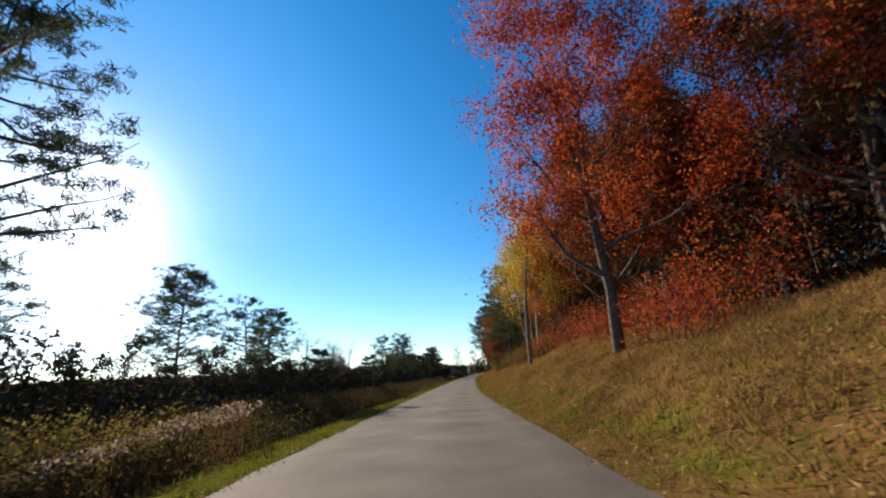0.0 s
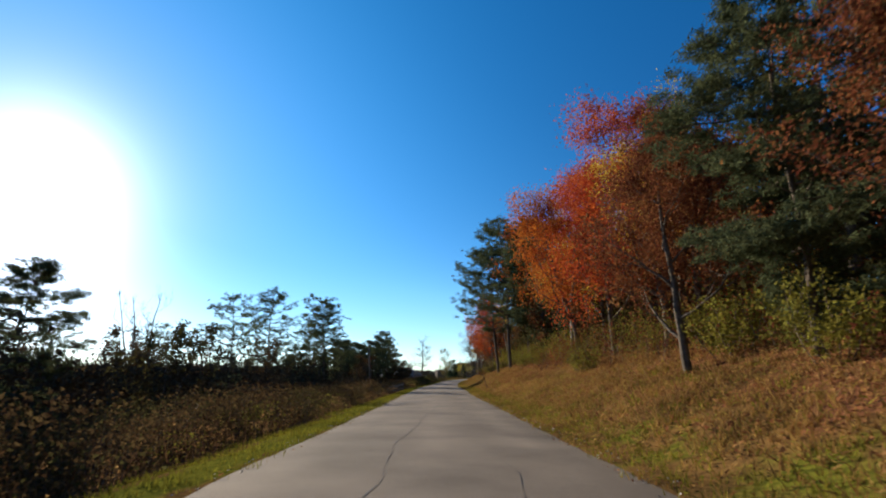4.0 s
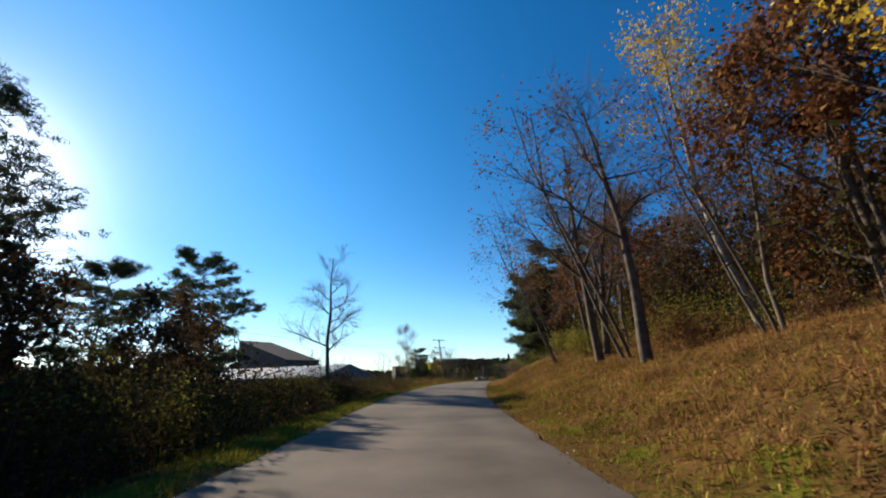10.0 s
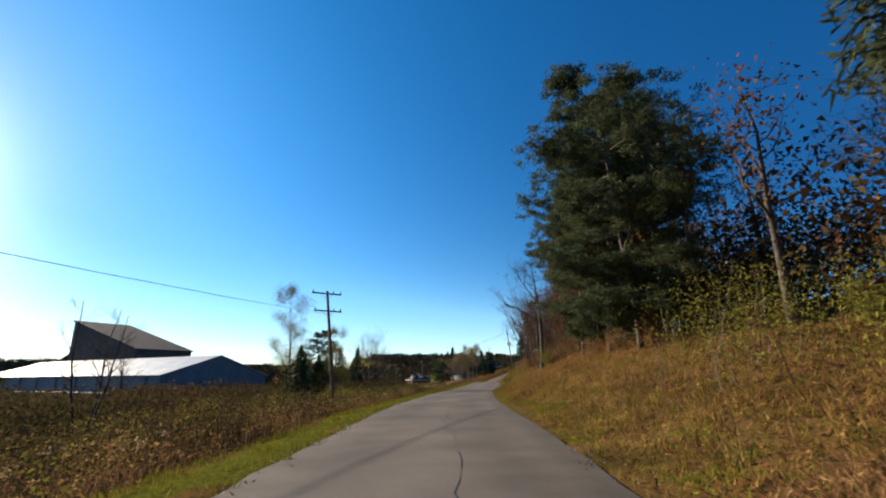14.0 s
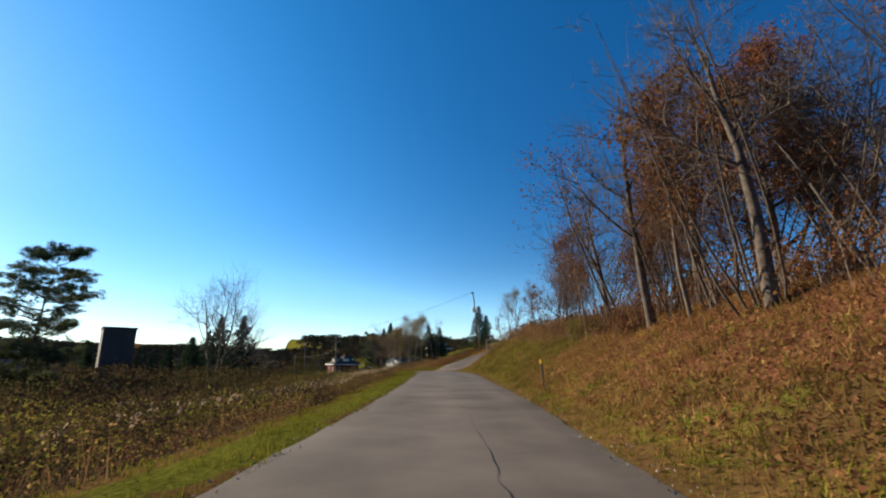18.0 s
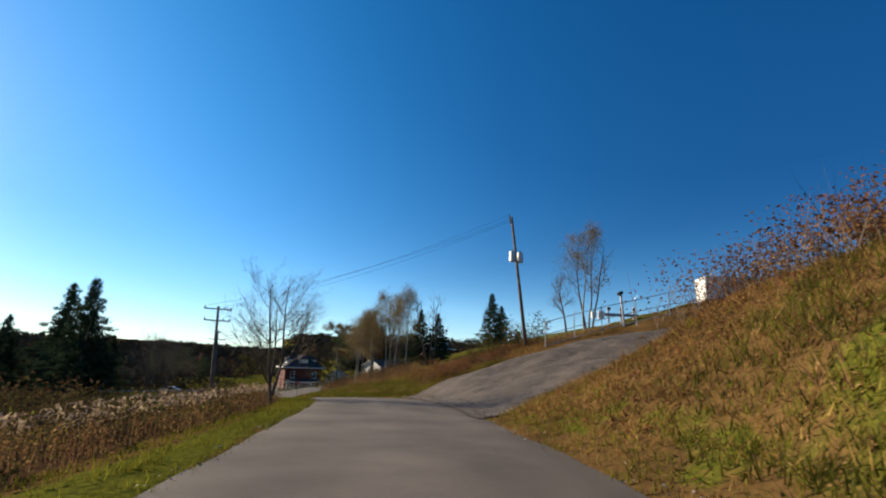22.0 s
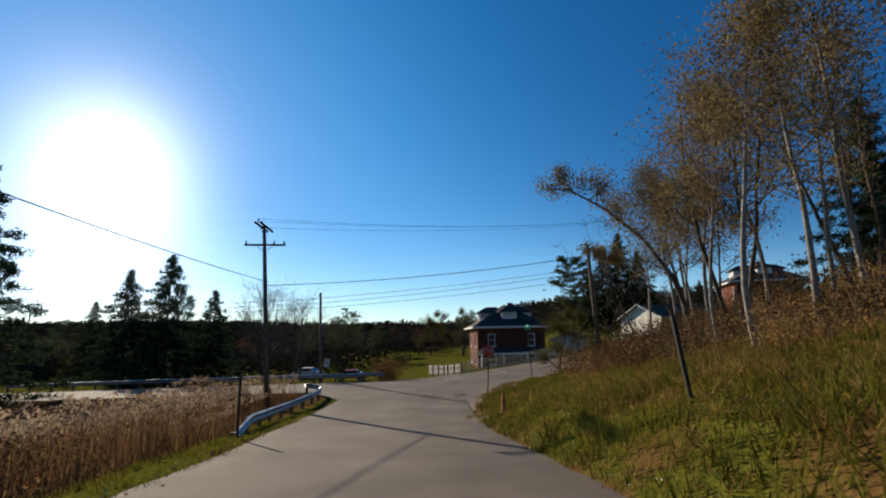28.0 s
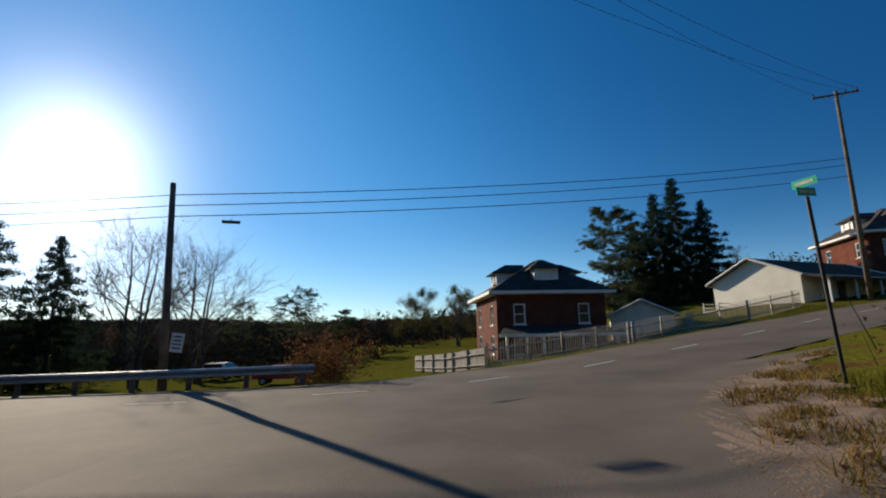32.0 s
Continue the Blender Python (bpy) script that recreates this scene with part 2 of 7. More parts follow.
zone(M_GROUND, "green", (0.115, 0.112, 0.016), (0.05, 0.055, 0.01), 0.7)
zone(M_GROUND, "litter", (0.17, 0.07, 0.034), (0.045, 0.022, 0.013), 0.5, 12.0)
# darker brown ground on the low side, left of the verge
zone(M_GROUND, "left_dark", (0.075, 0.045, 0.024), (0.03, 0.02, 0.012), 0.4, 6.0)
M_GRAVEL = material("gravel", (0.125, 0.098, 0.078), 0.95, (0.042, 0.034, 0.028), scale=1.2, fine=14, bump=1.0, spec=0.2)
M_BARK = material("brown_bark", (0.13, 0.105, 0.085), 0.9, (0.05, 0.04, 0.032), scale=4, fine=25, bump=0.8, spec=0.1)
M_BARK_PALE = material("pale_bark", (0.33, 0.3, 0.26), 0.85, (0.13, 0.11, 0.09), scale=3, fine=14, bump=0.5, spec=0.1)
M_TWIG = material("grey_twigs", (0.15, 0.118, 0.095), 0.9, (0.07, 0.055, 0.046), scale=2, fine=20, bump=0.2, spec=0.1)
M_PINE = leaf("pine_needles", (0.105, 0.118, 0.058), (0.045, 0.06, 0.033))
M_SPRUCE = leaf("spruce_needles", (0.035, 0.055, 0.03), (0.015, 0.028, 0.017))
M_RED = leaf("red_oak_leaves", (0.52, 0.11, 0.032), (0.26, 0.04, 0.02))
M_ORANGE = leaf("orange_maple_leaves", (0.46, 0.15, 0.025), (0.26, 0.05, 0.02))
M_YELLOW = leaf("yellow_birch_leaves", (0.55, 0.38, 0.05), (0.36, 0.24, 0.04))
M_BROWN = leaf("brown_oak_leaves", (0.2, 0.095, 0.04), (0.1, 0.045, 0.022))
M_RUST = leaf("rust_leaves", (0.2, 0.075, 0.033), (0.1, 0.036, 0.02))
M_GREEN = leaf("yellow_green_leaves", (0.21, 0.19, 0.035), (0.1, 0.095, 0.022), 0.22)
M_BRUSH = leaf("dark_brush_leaves", (0.1, 0.064, 0.03), (0.045, 0.03, 0.016))
M_WOODS = material("distant_wood_foliage", (0.085, 0.064, 0.038), 0.95, (0.038, 0.03, 0.018), scale=0.05, fine=1.0, bump=0.0, random_tint=0.3, spec=0.0, island=True)
M_DARK_OLIVE = leaf("dark_olive_leaves", (0.075, 0.065, 0.024), (0.03, 0.028, 0.014))
M_ASPEN = leaf("thin_aspen_leaves", (0.26, 0.19, 0.085), (0.12, 0.09, 0.045))
M_OLIVE_GOLD = leaf("golden_olive_leaves", (0.24, 0.18, 0.045), (0.1, 0.08, 0.025))
M_OLIVE = leaf("olive_leaves", (0.12, 0.1, 0.03), (0.05, 0.045, 0.018))


# ---- helpers for building ----
def mesh_object(name, verts, faces, mat, parent=None, label="", smooth=False):
    me = bpy.data.meshes.new(name)
    me.from_pydata([tuple(v) for v in verts], [], faces)
    me.materials.append(mat)
    if smooth:
        me.polygons.foreach_set("use_smooth", [True] * len(me.polygons))
    me.update()
    ob = new(name, me)
    if parent is not None:
        ob.parent = parent
    if label:
        ob["label"] = label
    return ob


def array_mesh(name, verts, quads, mat, parent=None, label="", smooth=False):
    """Quick mesh from numpy arrays of vertices (n, 3) and quads or triangles (m, k)."""
    me = bpy.data.meshes.new(name)
    k = quads.shape[1]
    me.vertices.add(len(verts))
    me.vertices.foreach_set("co", np.asarray(verts, np.float32).ravel())
    me.loops.add(quads.size)
    me.loops.foreach_set("vertex_index", quads.ravel().astype(np.int32))
    me.polygons.add(len(quads))
    me.polygons.foreach_set("loop_start", np.arange(0, quads.size, k, dtype=np.int32))
    if smooth:
        me.polygons.foreach_set("use_smooth", np.ones(len(quads), bool))
    me.materials.append(mat)
    me.update(calc_edges=True)
    ob = new(name, me)
    if parent is not None:
        ob.parent = parent
    if label:
        ob["label"] = label
    return ob


# ---- the lie of the land ----
ROAD = np.array([m.translation[:] for _, m in PATH])
ROAD_Y = np.concatenate([[-200.0], ROAD[:, 1], [466.0, 900.0]])
ROAD_X = np.concatenate([[10.5], ROAD[:, 0], [41.5, 41.5]])
ROAD_Z = np.concatenate([[0.2], ROAD[:, 2] - 1.55, [-2.57, -2.57]])
MAIN = np.array([(-160.0, 440, -5.5), (-60, 455, -4.0), (0, 461.5, -3.1), (20, 463.3, -2.75), (30, 464.2, -2.62), (36, 465.0, -2.57), (41, 467.0, -2.5),
                 (46, 469.8, -2.2), (52, 473.2, -1.5), (60, 477.5, -0.5), (70, 481.5, 0.7), (85, 486, 2.5), (120, 495, 6.0), (200, 515, 12.0)])
LEFT_EDGE, RIGHT_EDGE, MAIN_HALF = 3.6, 2.9, 3.7
# the asphalt's edges, to the left and right of the camera's line, station by station
EDGE_L = np.array([(-60, 3.75), (10, 3.8), (50, 3.35), (66, 3.45), (118, 3.65), (160, 4.1), (178, 4.25), (192, 3.9), (212, 3.4), (241, 3.65), (256, 3.4), (264, 3.1), (312, 3.0), (338, 2.7),
                   (361, 2.75), (376, 3.0), (387, 3.25), (397, 3.9), (408, 4.15), (418, 4.5), (434, 4.4), (446, 4.9), (458, 5.2), (900, 5.2)])
EDGE_R = np.array([(-60, 2.55), (8, 2.55), (18, 2.75), (51, 3.25), (73, 3.3), (116, 2.9), (137, 2.55), (146, 2.7), (176, 2.1), (205, 2.5), (219, 2.4), (247, 2.2), (255, 1.9), (265, 2.2),
                   (277, 2.65), (314, 2.6), (336, 3.25), (361, 3.2), (374, 3.2), (386, 2.9), (408, 2.25), (434, 2.8), (446, 2.55), (460, 2.5), (900, 2.5)])


def edge_l(y):
    return np.interp(y, EDGE_L[:, 0], EDGE_L[:, 1])


def edge_r(y):
    return np.interp(y, EDGE_R[:, 0], EDGE_R[:, 1])


def nominal(d, y):
    """Distance from the lane's line, as it would be on a lane of even width."""
    if d >= 0:
        e = edge_r(y)
        return d * RIGHT_EDGE / e if d < e else RIGHT_EDGE + (d - e) * (9.5 - RIGHT_EDGE) / (9.5 - e) if d < 9.5 else d
    e = edge_l(y)
    d = -d
    return -(d * LEFT_EDGE / e if d < e else LEFT_EDGE + (d - e) * (10.0 - LEFT_EDGE) / (10.0 - e) if d < 10.0 else d)


# height of the bank above the road 9.5 m to the right of the camera's line, station by station, and how much of it is reached at 6 m
BANK = ((-60, 3.0, 0.5), (18, 3.0, 0.5), (35, 3.6, 0.5), (54, 3.0, 0.5), (80, 2.9, 0.5), (110, 2.5, 0.45), (125, 2.6, 0.4), (142, 3.3, 0.45), (169, 3.0, 0.45),
        (199, 2.3, 0.45), (228, 2.6, 0.45), (243, 3.3, 0.45), (249, 3.4, 0.45), (256, 1.7, 0.35), (266, 1.8, 0.35), (280, 2.9, 0.45), (315, 3.4, 0.45), (336, 3.6, 0.45),
        (348, 3.1, 0.5), (363, 4.0, 0.5), (371, 4.5, 0.52), (377, 3.8, 0.5), (381, 2.5, 0.42), (385, 1.2, 0.3), (393, 1.9, 0.4), (398, 2.6, 0.48), (402, 2.9, 0.5), (410, 2.5, 0.48), (424, 2.2, 0.5), (430, 2.4, 0.68), (444, 2.2, 0.66), (450, 1.8, 0.5),
        (700, 1.8, 0.5))
RIGHT_D = (0.0, 2.9, 4.2, 6.0, 9.5, 14.0, 20.0, 30.0, 80.0, 400.0, 1500.0)
STEEP = {y: float(np.interp(y, (376, 386, 402, 410, 700), (1.0, 1.1, 1.3, 1.35, 1.3))) for y, _, _ in BANK}
FOOT = {y: float(np.interp(y, (420, 430, 445, 452), (0.16, 0.66, 0.62, 0.2))) for y, _, _ in BANK}
RIGHT = {y: (0, 0, FOOT[y] * h * k, h * k, h, h + 1.1 * STEEP[y], h + 2.4 * STEEP[y], h + 4.5 * STEEP[y], h + 14 * STEEP[y] ** 0.5, 45, 60) for y, h, k in BANK}
LEFT_D = (0.0, 3.6, 4.8, 6.5, 10.0, 20.0, 60.0, 150.0, 420.0, 800.0, 1500.0)
LEFT = (0.0, 0.0, -0.08, -0.5, -1.3, -1.8, -2.6, -5.0, -4.0, 12.0, 40.0)
R_Y = np.array(sorted(RIGHT))
R_T = np.array([RIGHT[k] for k in sorted(RIGHT)], float)


MAIN_SEG = [(*a, *b) for a, b in zip(MAIN[:-1].tolist(), MAIN[1:].tolist())]


def main_near(x, y):
    """Signed distance to the main road's middle line (positive beyond it) and its height there."""
    best, side, height = 1e18, 0.0, 0.0
    for ax, ay, az, bx, by, bz in MAIN_SEG:
        dx, dy = bx - ax, by - ay
        k = ((x - ax) * dx + (y - ay) * dy) / (dx * dx + dy * dy)
        k = 0.0 if k < 0 else 1.0 if k > 1 else k
        ex, ey = x - ax - dx * k, y - ay - dy * k
        r = ex * ex + ey * ey
        if r < best:
            best, side, height = r, dx * ey - dy * ex, az + (bz - az) * k
    return math.copysign(math.sqrt(best), side), height


SLOPE = np.gradient(ROAD_X, ROAD_Y)


def across(x, y):
    """Distance from the lane's line, to its right positive."""
    return (x - np.interp(y, ROAD_Y, ROAD_X)) * math.cos(math.atan(np.interp(y, ROAD_Y, SLOPE)))


def land(x, y, rough=True):
    d = nominal(across(x, y), y)
    base = float(np.interp(y, ROAD_Y, ROAD_Z))
    if d >= 0:
        row = [np.interp(y, R_Y, R_T[:, k]) for k in range(len(RIGHT_D))]
        z = base + np.interp(d, RIGHT_D, row)
    else:
        z = base + np.interp(-d, LEFT_D, LEFT)
    if y > 400:
        s, mz = main_near(x, y)
        a = abs(s)
        if s >= 0:
            left_of = np.interp(s, (0, 4.5, 9, 20, 60, 200, 600, 1200), (0, 0, -0.8, -1.5, -1.8, -2.0, -2.0, -2.0))
            ridge = float(np.interp(x, (-300, -60, 30), (1.0, 0.5, 0.1)))
            left_of += ridge * np.interp(s, (60, 200, 600, 1200), (0.0, 4.0, 28.0, 50.0))
            right_of = np.interp(s, (0, 4.5, 9, 20, 60, 200, 600, 1200), (0, 0.05, 0.25, 0.6, 1.5, 5.0, 22, 50))
            k = float(np.interp(x, (55, 66), (0, 1)))
            far = mz + left_of * (1 - k) + right_of * k
            z = far
        else:
            k = min(1.0, max(0.0, (a - 3.9) / 14.0))
            z = mz * (1 - k) + z * k
    if rough:
        k = min(1.0, max(0.0, (abs(d) - 4.0) / 4.0))
        if y > 440:
            k = min(k, max(0.0, (abs(main_near(x, y)[0]) - 4.5) / 6.0))
        z += k * (0.22 * noise.noise((x * 0.45, y * 0.45, 0.0)) + 0.35 * noise.noise((x * 0.11, y * 0.11, 5.0)))
    return float(z)


def steps(*spans):
    out = []
    for a, b, st in spans:
        out += list(np.arange(a, b, st))
    return out


US = np.array(steps((-1600, -400, 150), (-400, -100, 30), (-100, -30, 7), (-30, -12, 1.5), (-12, 14, 0.6), (14, 34, 1.5), (34, 100, 7), (100, 400, 30), (400, 1601, 150)))
YS = np.array(steps((-140, -20, 12), (-20, 480, 1.0), (480, 560, 4), (560, 800, 20), (800, 2200, 140)))
gx = np.interp(YS, ROAD_Y, ROAD_X)
gv = np.empty((len(YS), len(US), 3))
for i, y in enumerate(YS):
    for j, u in enumerate(US):
        x = gx[i] + u
        z = land(x, y)
        d = nominal(across(x, y), y)
        if (-LEFT_EDGE + 0.2 < d < RIGHT_EDGE - 0.2 and y < 462) or (y > 420 and abs(main_near(x, y)[0]) < MAIN_HALF - 0.3):
            z -= 0.12
        gv[i, j] = (x, y, z)
idx = np.arange(len(YS) * len(US)).reshape(len(YS), len(US))
quads = np.stack([idx[:-1, :-1], idx[:-1, 1:], idx[1:, 1:], idx[1:, :-1]], -1).reshape(-1, 4)
ground = array_mesh("ground", gv.reshape(-1, 3), quads, M_GROUND, smooth=True)
LITTER_Y = ((-60, 0.1), (20, 0.15), (35, 0.55), (60, 0.65), (100, 0.6), (125, 0.35), (135, 0.9), (165, 0.75), (175, 0.4), (190, 0.4), (200, 0.6), (215, 0.35), (245, 0.2),
            (252, 0.55), (265, 0.3), (280, 0.35), (290, 0.5), (312, 0.55), (328, 0.95), (342, 0.6), (350, 0.15), (372, 0.3), (380, 0.5), (400, 0.15), (500, 0.1))
gd = np.array([nominal(across(v[0], v[1]), v[1]) for v in gv.reshape(-1, 3)])
gy = gv.reshape(-1, 3)[:, 1]
lit = np.interp(gy, [p[0] for p in LITTER_Y], [p[1] for p in LITTER_Y]) * np.clip((gd - 4.0) / 2.5, 0, 1)
lit = np.where(gd < 0, np.clip((-gd - 6.0) / 2.0, 0, 1) * 0.55, lit)
lit = np.where(gy > 466, 0.0, lit)
gre = np.where(gd < 0, np.clip(1.15 - np.abs(-gd - 4.4) / 1.3, 0, 1) * 0.85, np.clip(1.1 - np.abs(gd - 4.3) / 2.0, 0, 1) * 0.45)
gre = np.maximum(gre, np.where((gy > 425) & (gd > 3), 0.62, 0))
gre = np.maximum(gre, np.where((gy > 345) & (gy < 372) & (gd > 4.5) & (gd < 11), 0.65, 0))
gre = np.maximum(gre, np.where((gy > 468) & (gy < 560), 0.7, 0))
gre = np.maximum(gre, np.where((gy > 400) & (gy < 450) & (gd > 18), 0.6, 0))
# darker brown from 5.6 m left of the line outwards
left_dark = np.where((gd < -5.6) & (gy < 462), np.clip((-gd - 5.6) / 1.5, 0, 1) * 0.95, 0.0)
for at_name, values in (("litter", lit), ("green", gre), ("left_dark", left_dark)):
    ground.data.attributes.new(at_name, "FLOAT", "POINT").data.foreach_set("value", values.astype(np.float32))
tagged(ground, "rolling ground of dry autumn grass, weeds and fallen leaves", "ground", kind="structure")


def land_many(x, y):
    """Heights of the ground sheet at arrays of places."""
    x, y = np.asarray(x, float), np.asarray(y, float)
    i = np.clip(np.searchsorted(YS, y) - 1, 0, len(YS) - 2)
    fy = np.clip((y - YS[i]) / (YS[i + 1] - YS[i]), 0, 1)
    u = x - (gx[i] * (1 - fy) + gx[i + 1] * fy)
    j = np.clip(np.searchsorted(US, u) - 1, 0, len(US) - 2)
    fu = np.clip((u - US[j]) / (US[j + 1] - US[j]), 0, 1)
    z = gv[:, :, 2]
    return (z[i, j] * (1 - fu) + z[i, j + 1] * fu) * (1 - fy) + (z[i + 1, j] * (1 - fu) + z[i + 1, j + 1] * fu) * fy


def ribbon(name, line, left, right, mat, lift=0.02, cuts=8, ragged=0.0):
    """A road surface along a line of (x, y, z), with ragged edges."""
    vs, fs = [], []
    line = np.asarray(line, float)
    tang = np.gradient(line[:, :2], axis=0)
    tang /= np.linalg.norm(tang, axis=1)[:, None]
    for i, (p, t) in enumerate(zip(line, tang)):
        n = np.array([t[1], -t[0]])
        l = (left if np.isscalar(left) else left[i]) + ragged * noise.noise((p[0] * 0.9, p[1] * 0.9, 1.0))
        r = (right if np.isscalar(right) else right[i]) + ragged * noise.noise((p[0] * 0.9, p[1] * 0.9, 7.0))
        for k in range(cuts + 1):
            u = -l + (l + r) * k / cuts
            crown = 0.05 * (1 - (u / max(l, r)) ** 2)
            vs.append((p[0] + n[0] * u, p[1] + n[1] * u, p[2] + lift + crown))
    for i in range(len(line) - 1):
        for k in range(cuts):
            a = i * (cuts + 1) + k
            fs.append((a, a + 1, a + cuts + 2, a + cuts + 1))
    ob = array_mesh(name, np.array(vs), np.array(fs), mat, smooth=True)
    side = np.tile(np.linspace(0, 1, cuts + 1), len(line)).astype(np.float32)
    ob.data.attributes.new("side", "FLOAT", "POINT").data.foreach_set("value", side)
    return ob


lane_y = np.arange(-60, 463, 1.0)
lane = np.stack([np.interp(lane_y, ROAD_Y, ROAD_X), lane_y, np.interp(lane_y, ROAD_Y, ROAD_Z)], 1)
kernel = np.ones(9) / 9
lane_s = lane.copy()
for c in (0, 2):
    lane_s[4:-4, c] = np.convolve(lane[:, c], kernel, "valid")
road = tagged(ribbon("road", lane_s, edge_l(lane_y), edge_r(lane_y), M_LANE, cuts=14, ragged=0.12), "narrow worn grey asphalt lane without markings", "road", kind="structure")
ml = np.linspace(0, 1, 240)
cum = np.concatenate([[0], np.cumsum(np.linalg.norm(np.diff(MAIN[:, :2], axis=0), axis=1))])
main_line = np.stack([np.interp(ml * cum[-1], cum, MAIN[:, k]) for k in range(3)], 1)
main_road = tagged(ribbon("main_road", main_line, MAIN_HALF, MAIN_HALF, M_ASPHALT, lift=0.025), "grey asphalt main road crossing at the junction", "road", kind="structure")


# ---- trees ----
def tube(path, radii, sides):
    """Vertices and quads of a tapered tube along a path."""
    path = np.asarray(path, float)
    n = len(path)
    t = np.gradient(path, axis=0)
    t /= np.linalg.norm(t, axis=1)[:, None] + 1e-9
    ref = np.where(np.abs(t[:, 2:3]) > 0.9, np.array([[1.0, 0, 0]]), np.array([[0, 0, 1.0]]))
    a = np.cross(t, ref)
    a /= np.linalg.norm(a, axis=1)[:, None] + 1e-9
    b = np.cross(t, a)
    ang = np.arange(sides) * 2 * math.pi / sides
    ring = a[:, None] * np.cos(ang)[None, :, None] + b[:, None] * np.sin(ang)[None, :, None]
    v = (path[:, None] + ring * np.asarray(radii)[:, None, None]).reshape(-1, 3)
    i = np.arange(n - 1)[:, None] * sides
    k = np.arange(sides)[None]
    k2 = (k + 1) % sides
    q = np.stack([i + k, i + k2, i + sides + k2, i + sides + k], -1).reshape(-1, 4)
    return v, q


class Wood:
    def __init__(self):
        self.v, self.q, self.n = [], [], 0

    def add(self, v, q):
        self.v.append(v)
        self.q.append(q + self.n)
        self.n += len(v)

    def put(self, name, mat, parent, label=""):
        return array_mesh(name, np.concatenate(self.v), np.concatenate(self.q), mat, parent, label)


def unit(v):
    return v / (np.linalg.norm(v) + 1e-9)


def limb(rng, start, way, length, r0, r1, bend=0.25, up=0.1, n=6):
    pts = [np.array(start, float)]
    w = unit(np.array(way, float))
    for _ in range(n):
        w = unit(w + rng.normal(0, bend, 3) * 0.5 + np.array([0, 0, up]))
        pts.append(pts[-1] + w * length / n)
    return np.array(pts), np.linspace(r0, r1, n + 1)


def flakes(rng, centres, size, flat=0.0, long=1.0):
    """Small leaf triangles, each at its own tilt, round the given places."""
    m = len(centres)
    n = rng.normal(0, 1, (m, 3))
    n[:, 2] += flat * np.sign(n[:, 2])
    n /= np.linalg.norm(n, axis=1)[:, None]
    a = np.cross(n, rng.normal(0, 1, (m, 3)))
    a /= np.linalg.norm(a, axis=1)[:, None]
    b = np.cross(n, a)
    s = size * rng.uniform(0.6, 1.3, (m, 1))
    c = np.asarray(centres)
    v = np.stack([c - a * s * long * 0.8 - b * s * 0.55, c - a * s * long * 0.5 + b * s * 0.75, c + a * s * long * 1.1], 1).reshape(-1, 3)
    return v, np.arange(m * 3).reshape(-1, 3)


def put_flakes(name, v, q, mat, parent, label=""):
    return array_mesh(name, v, q, mat, parent, label)


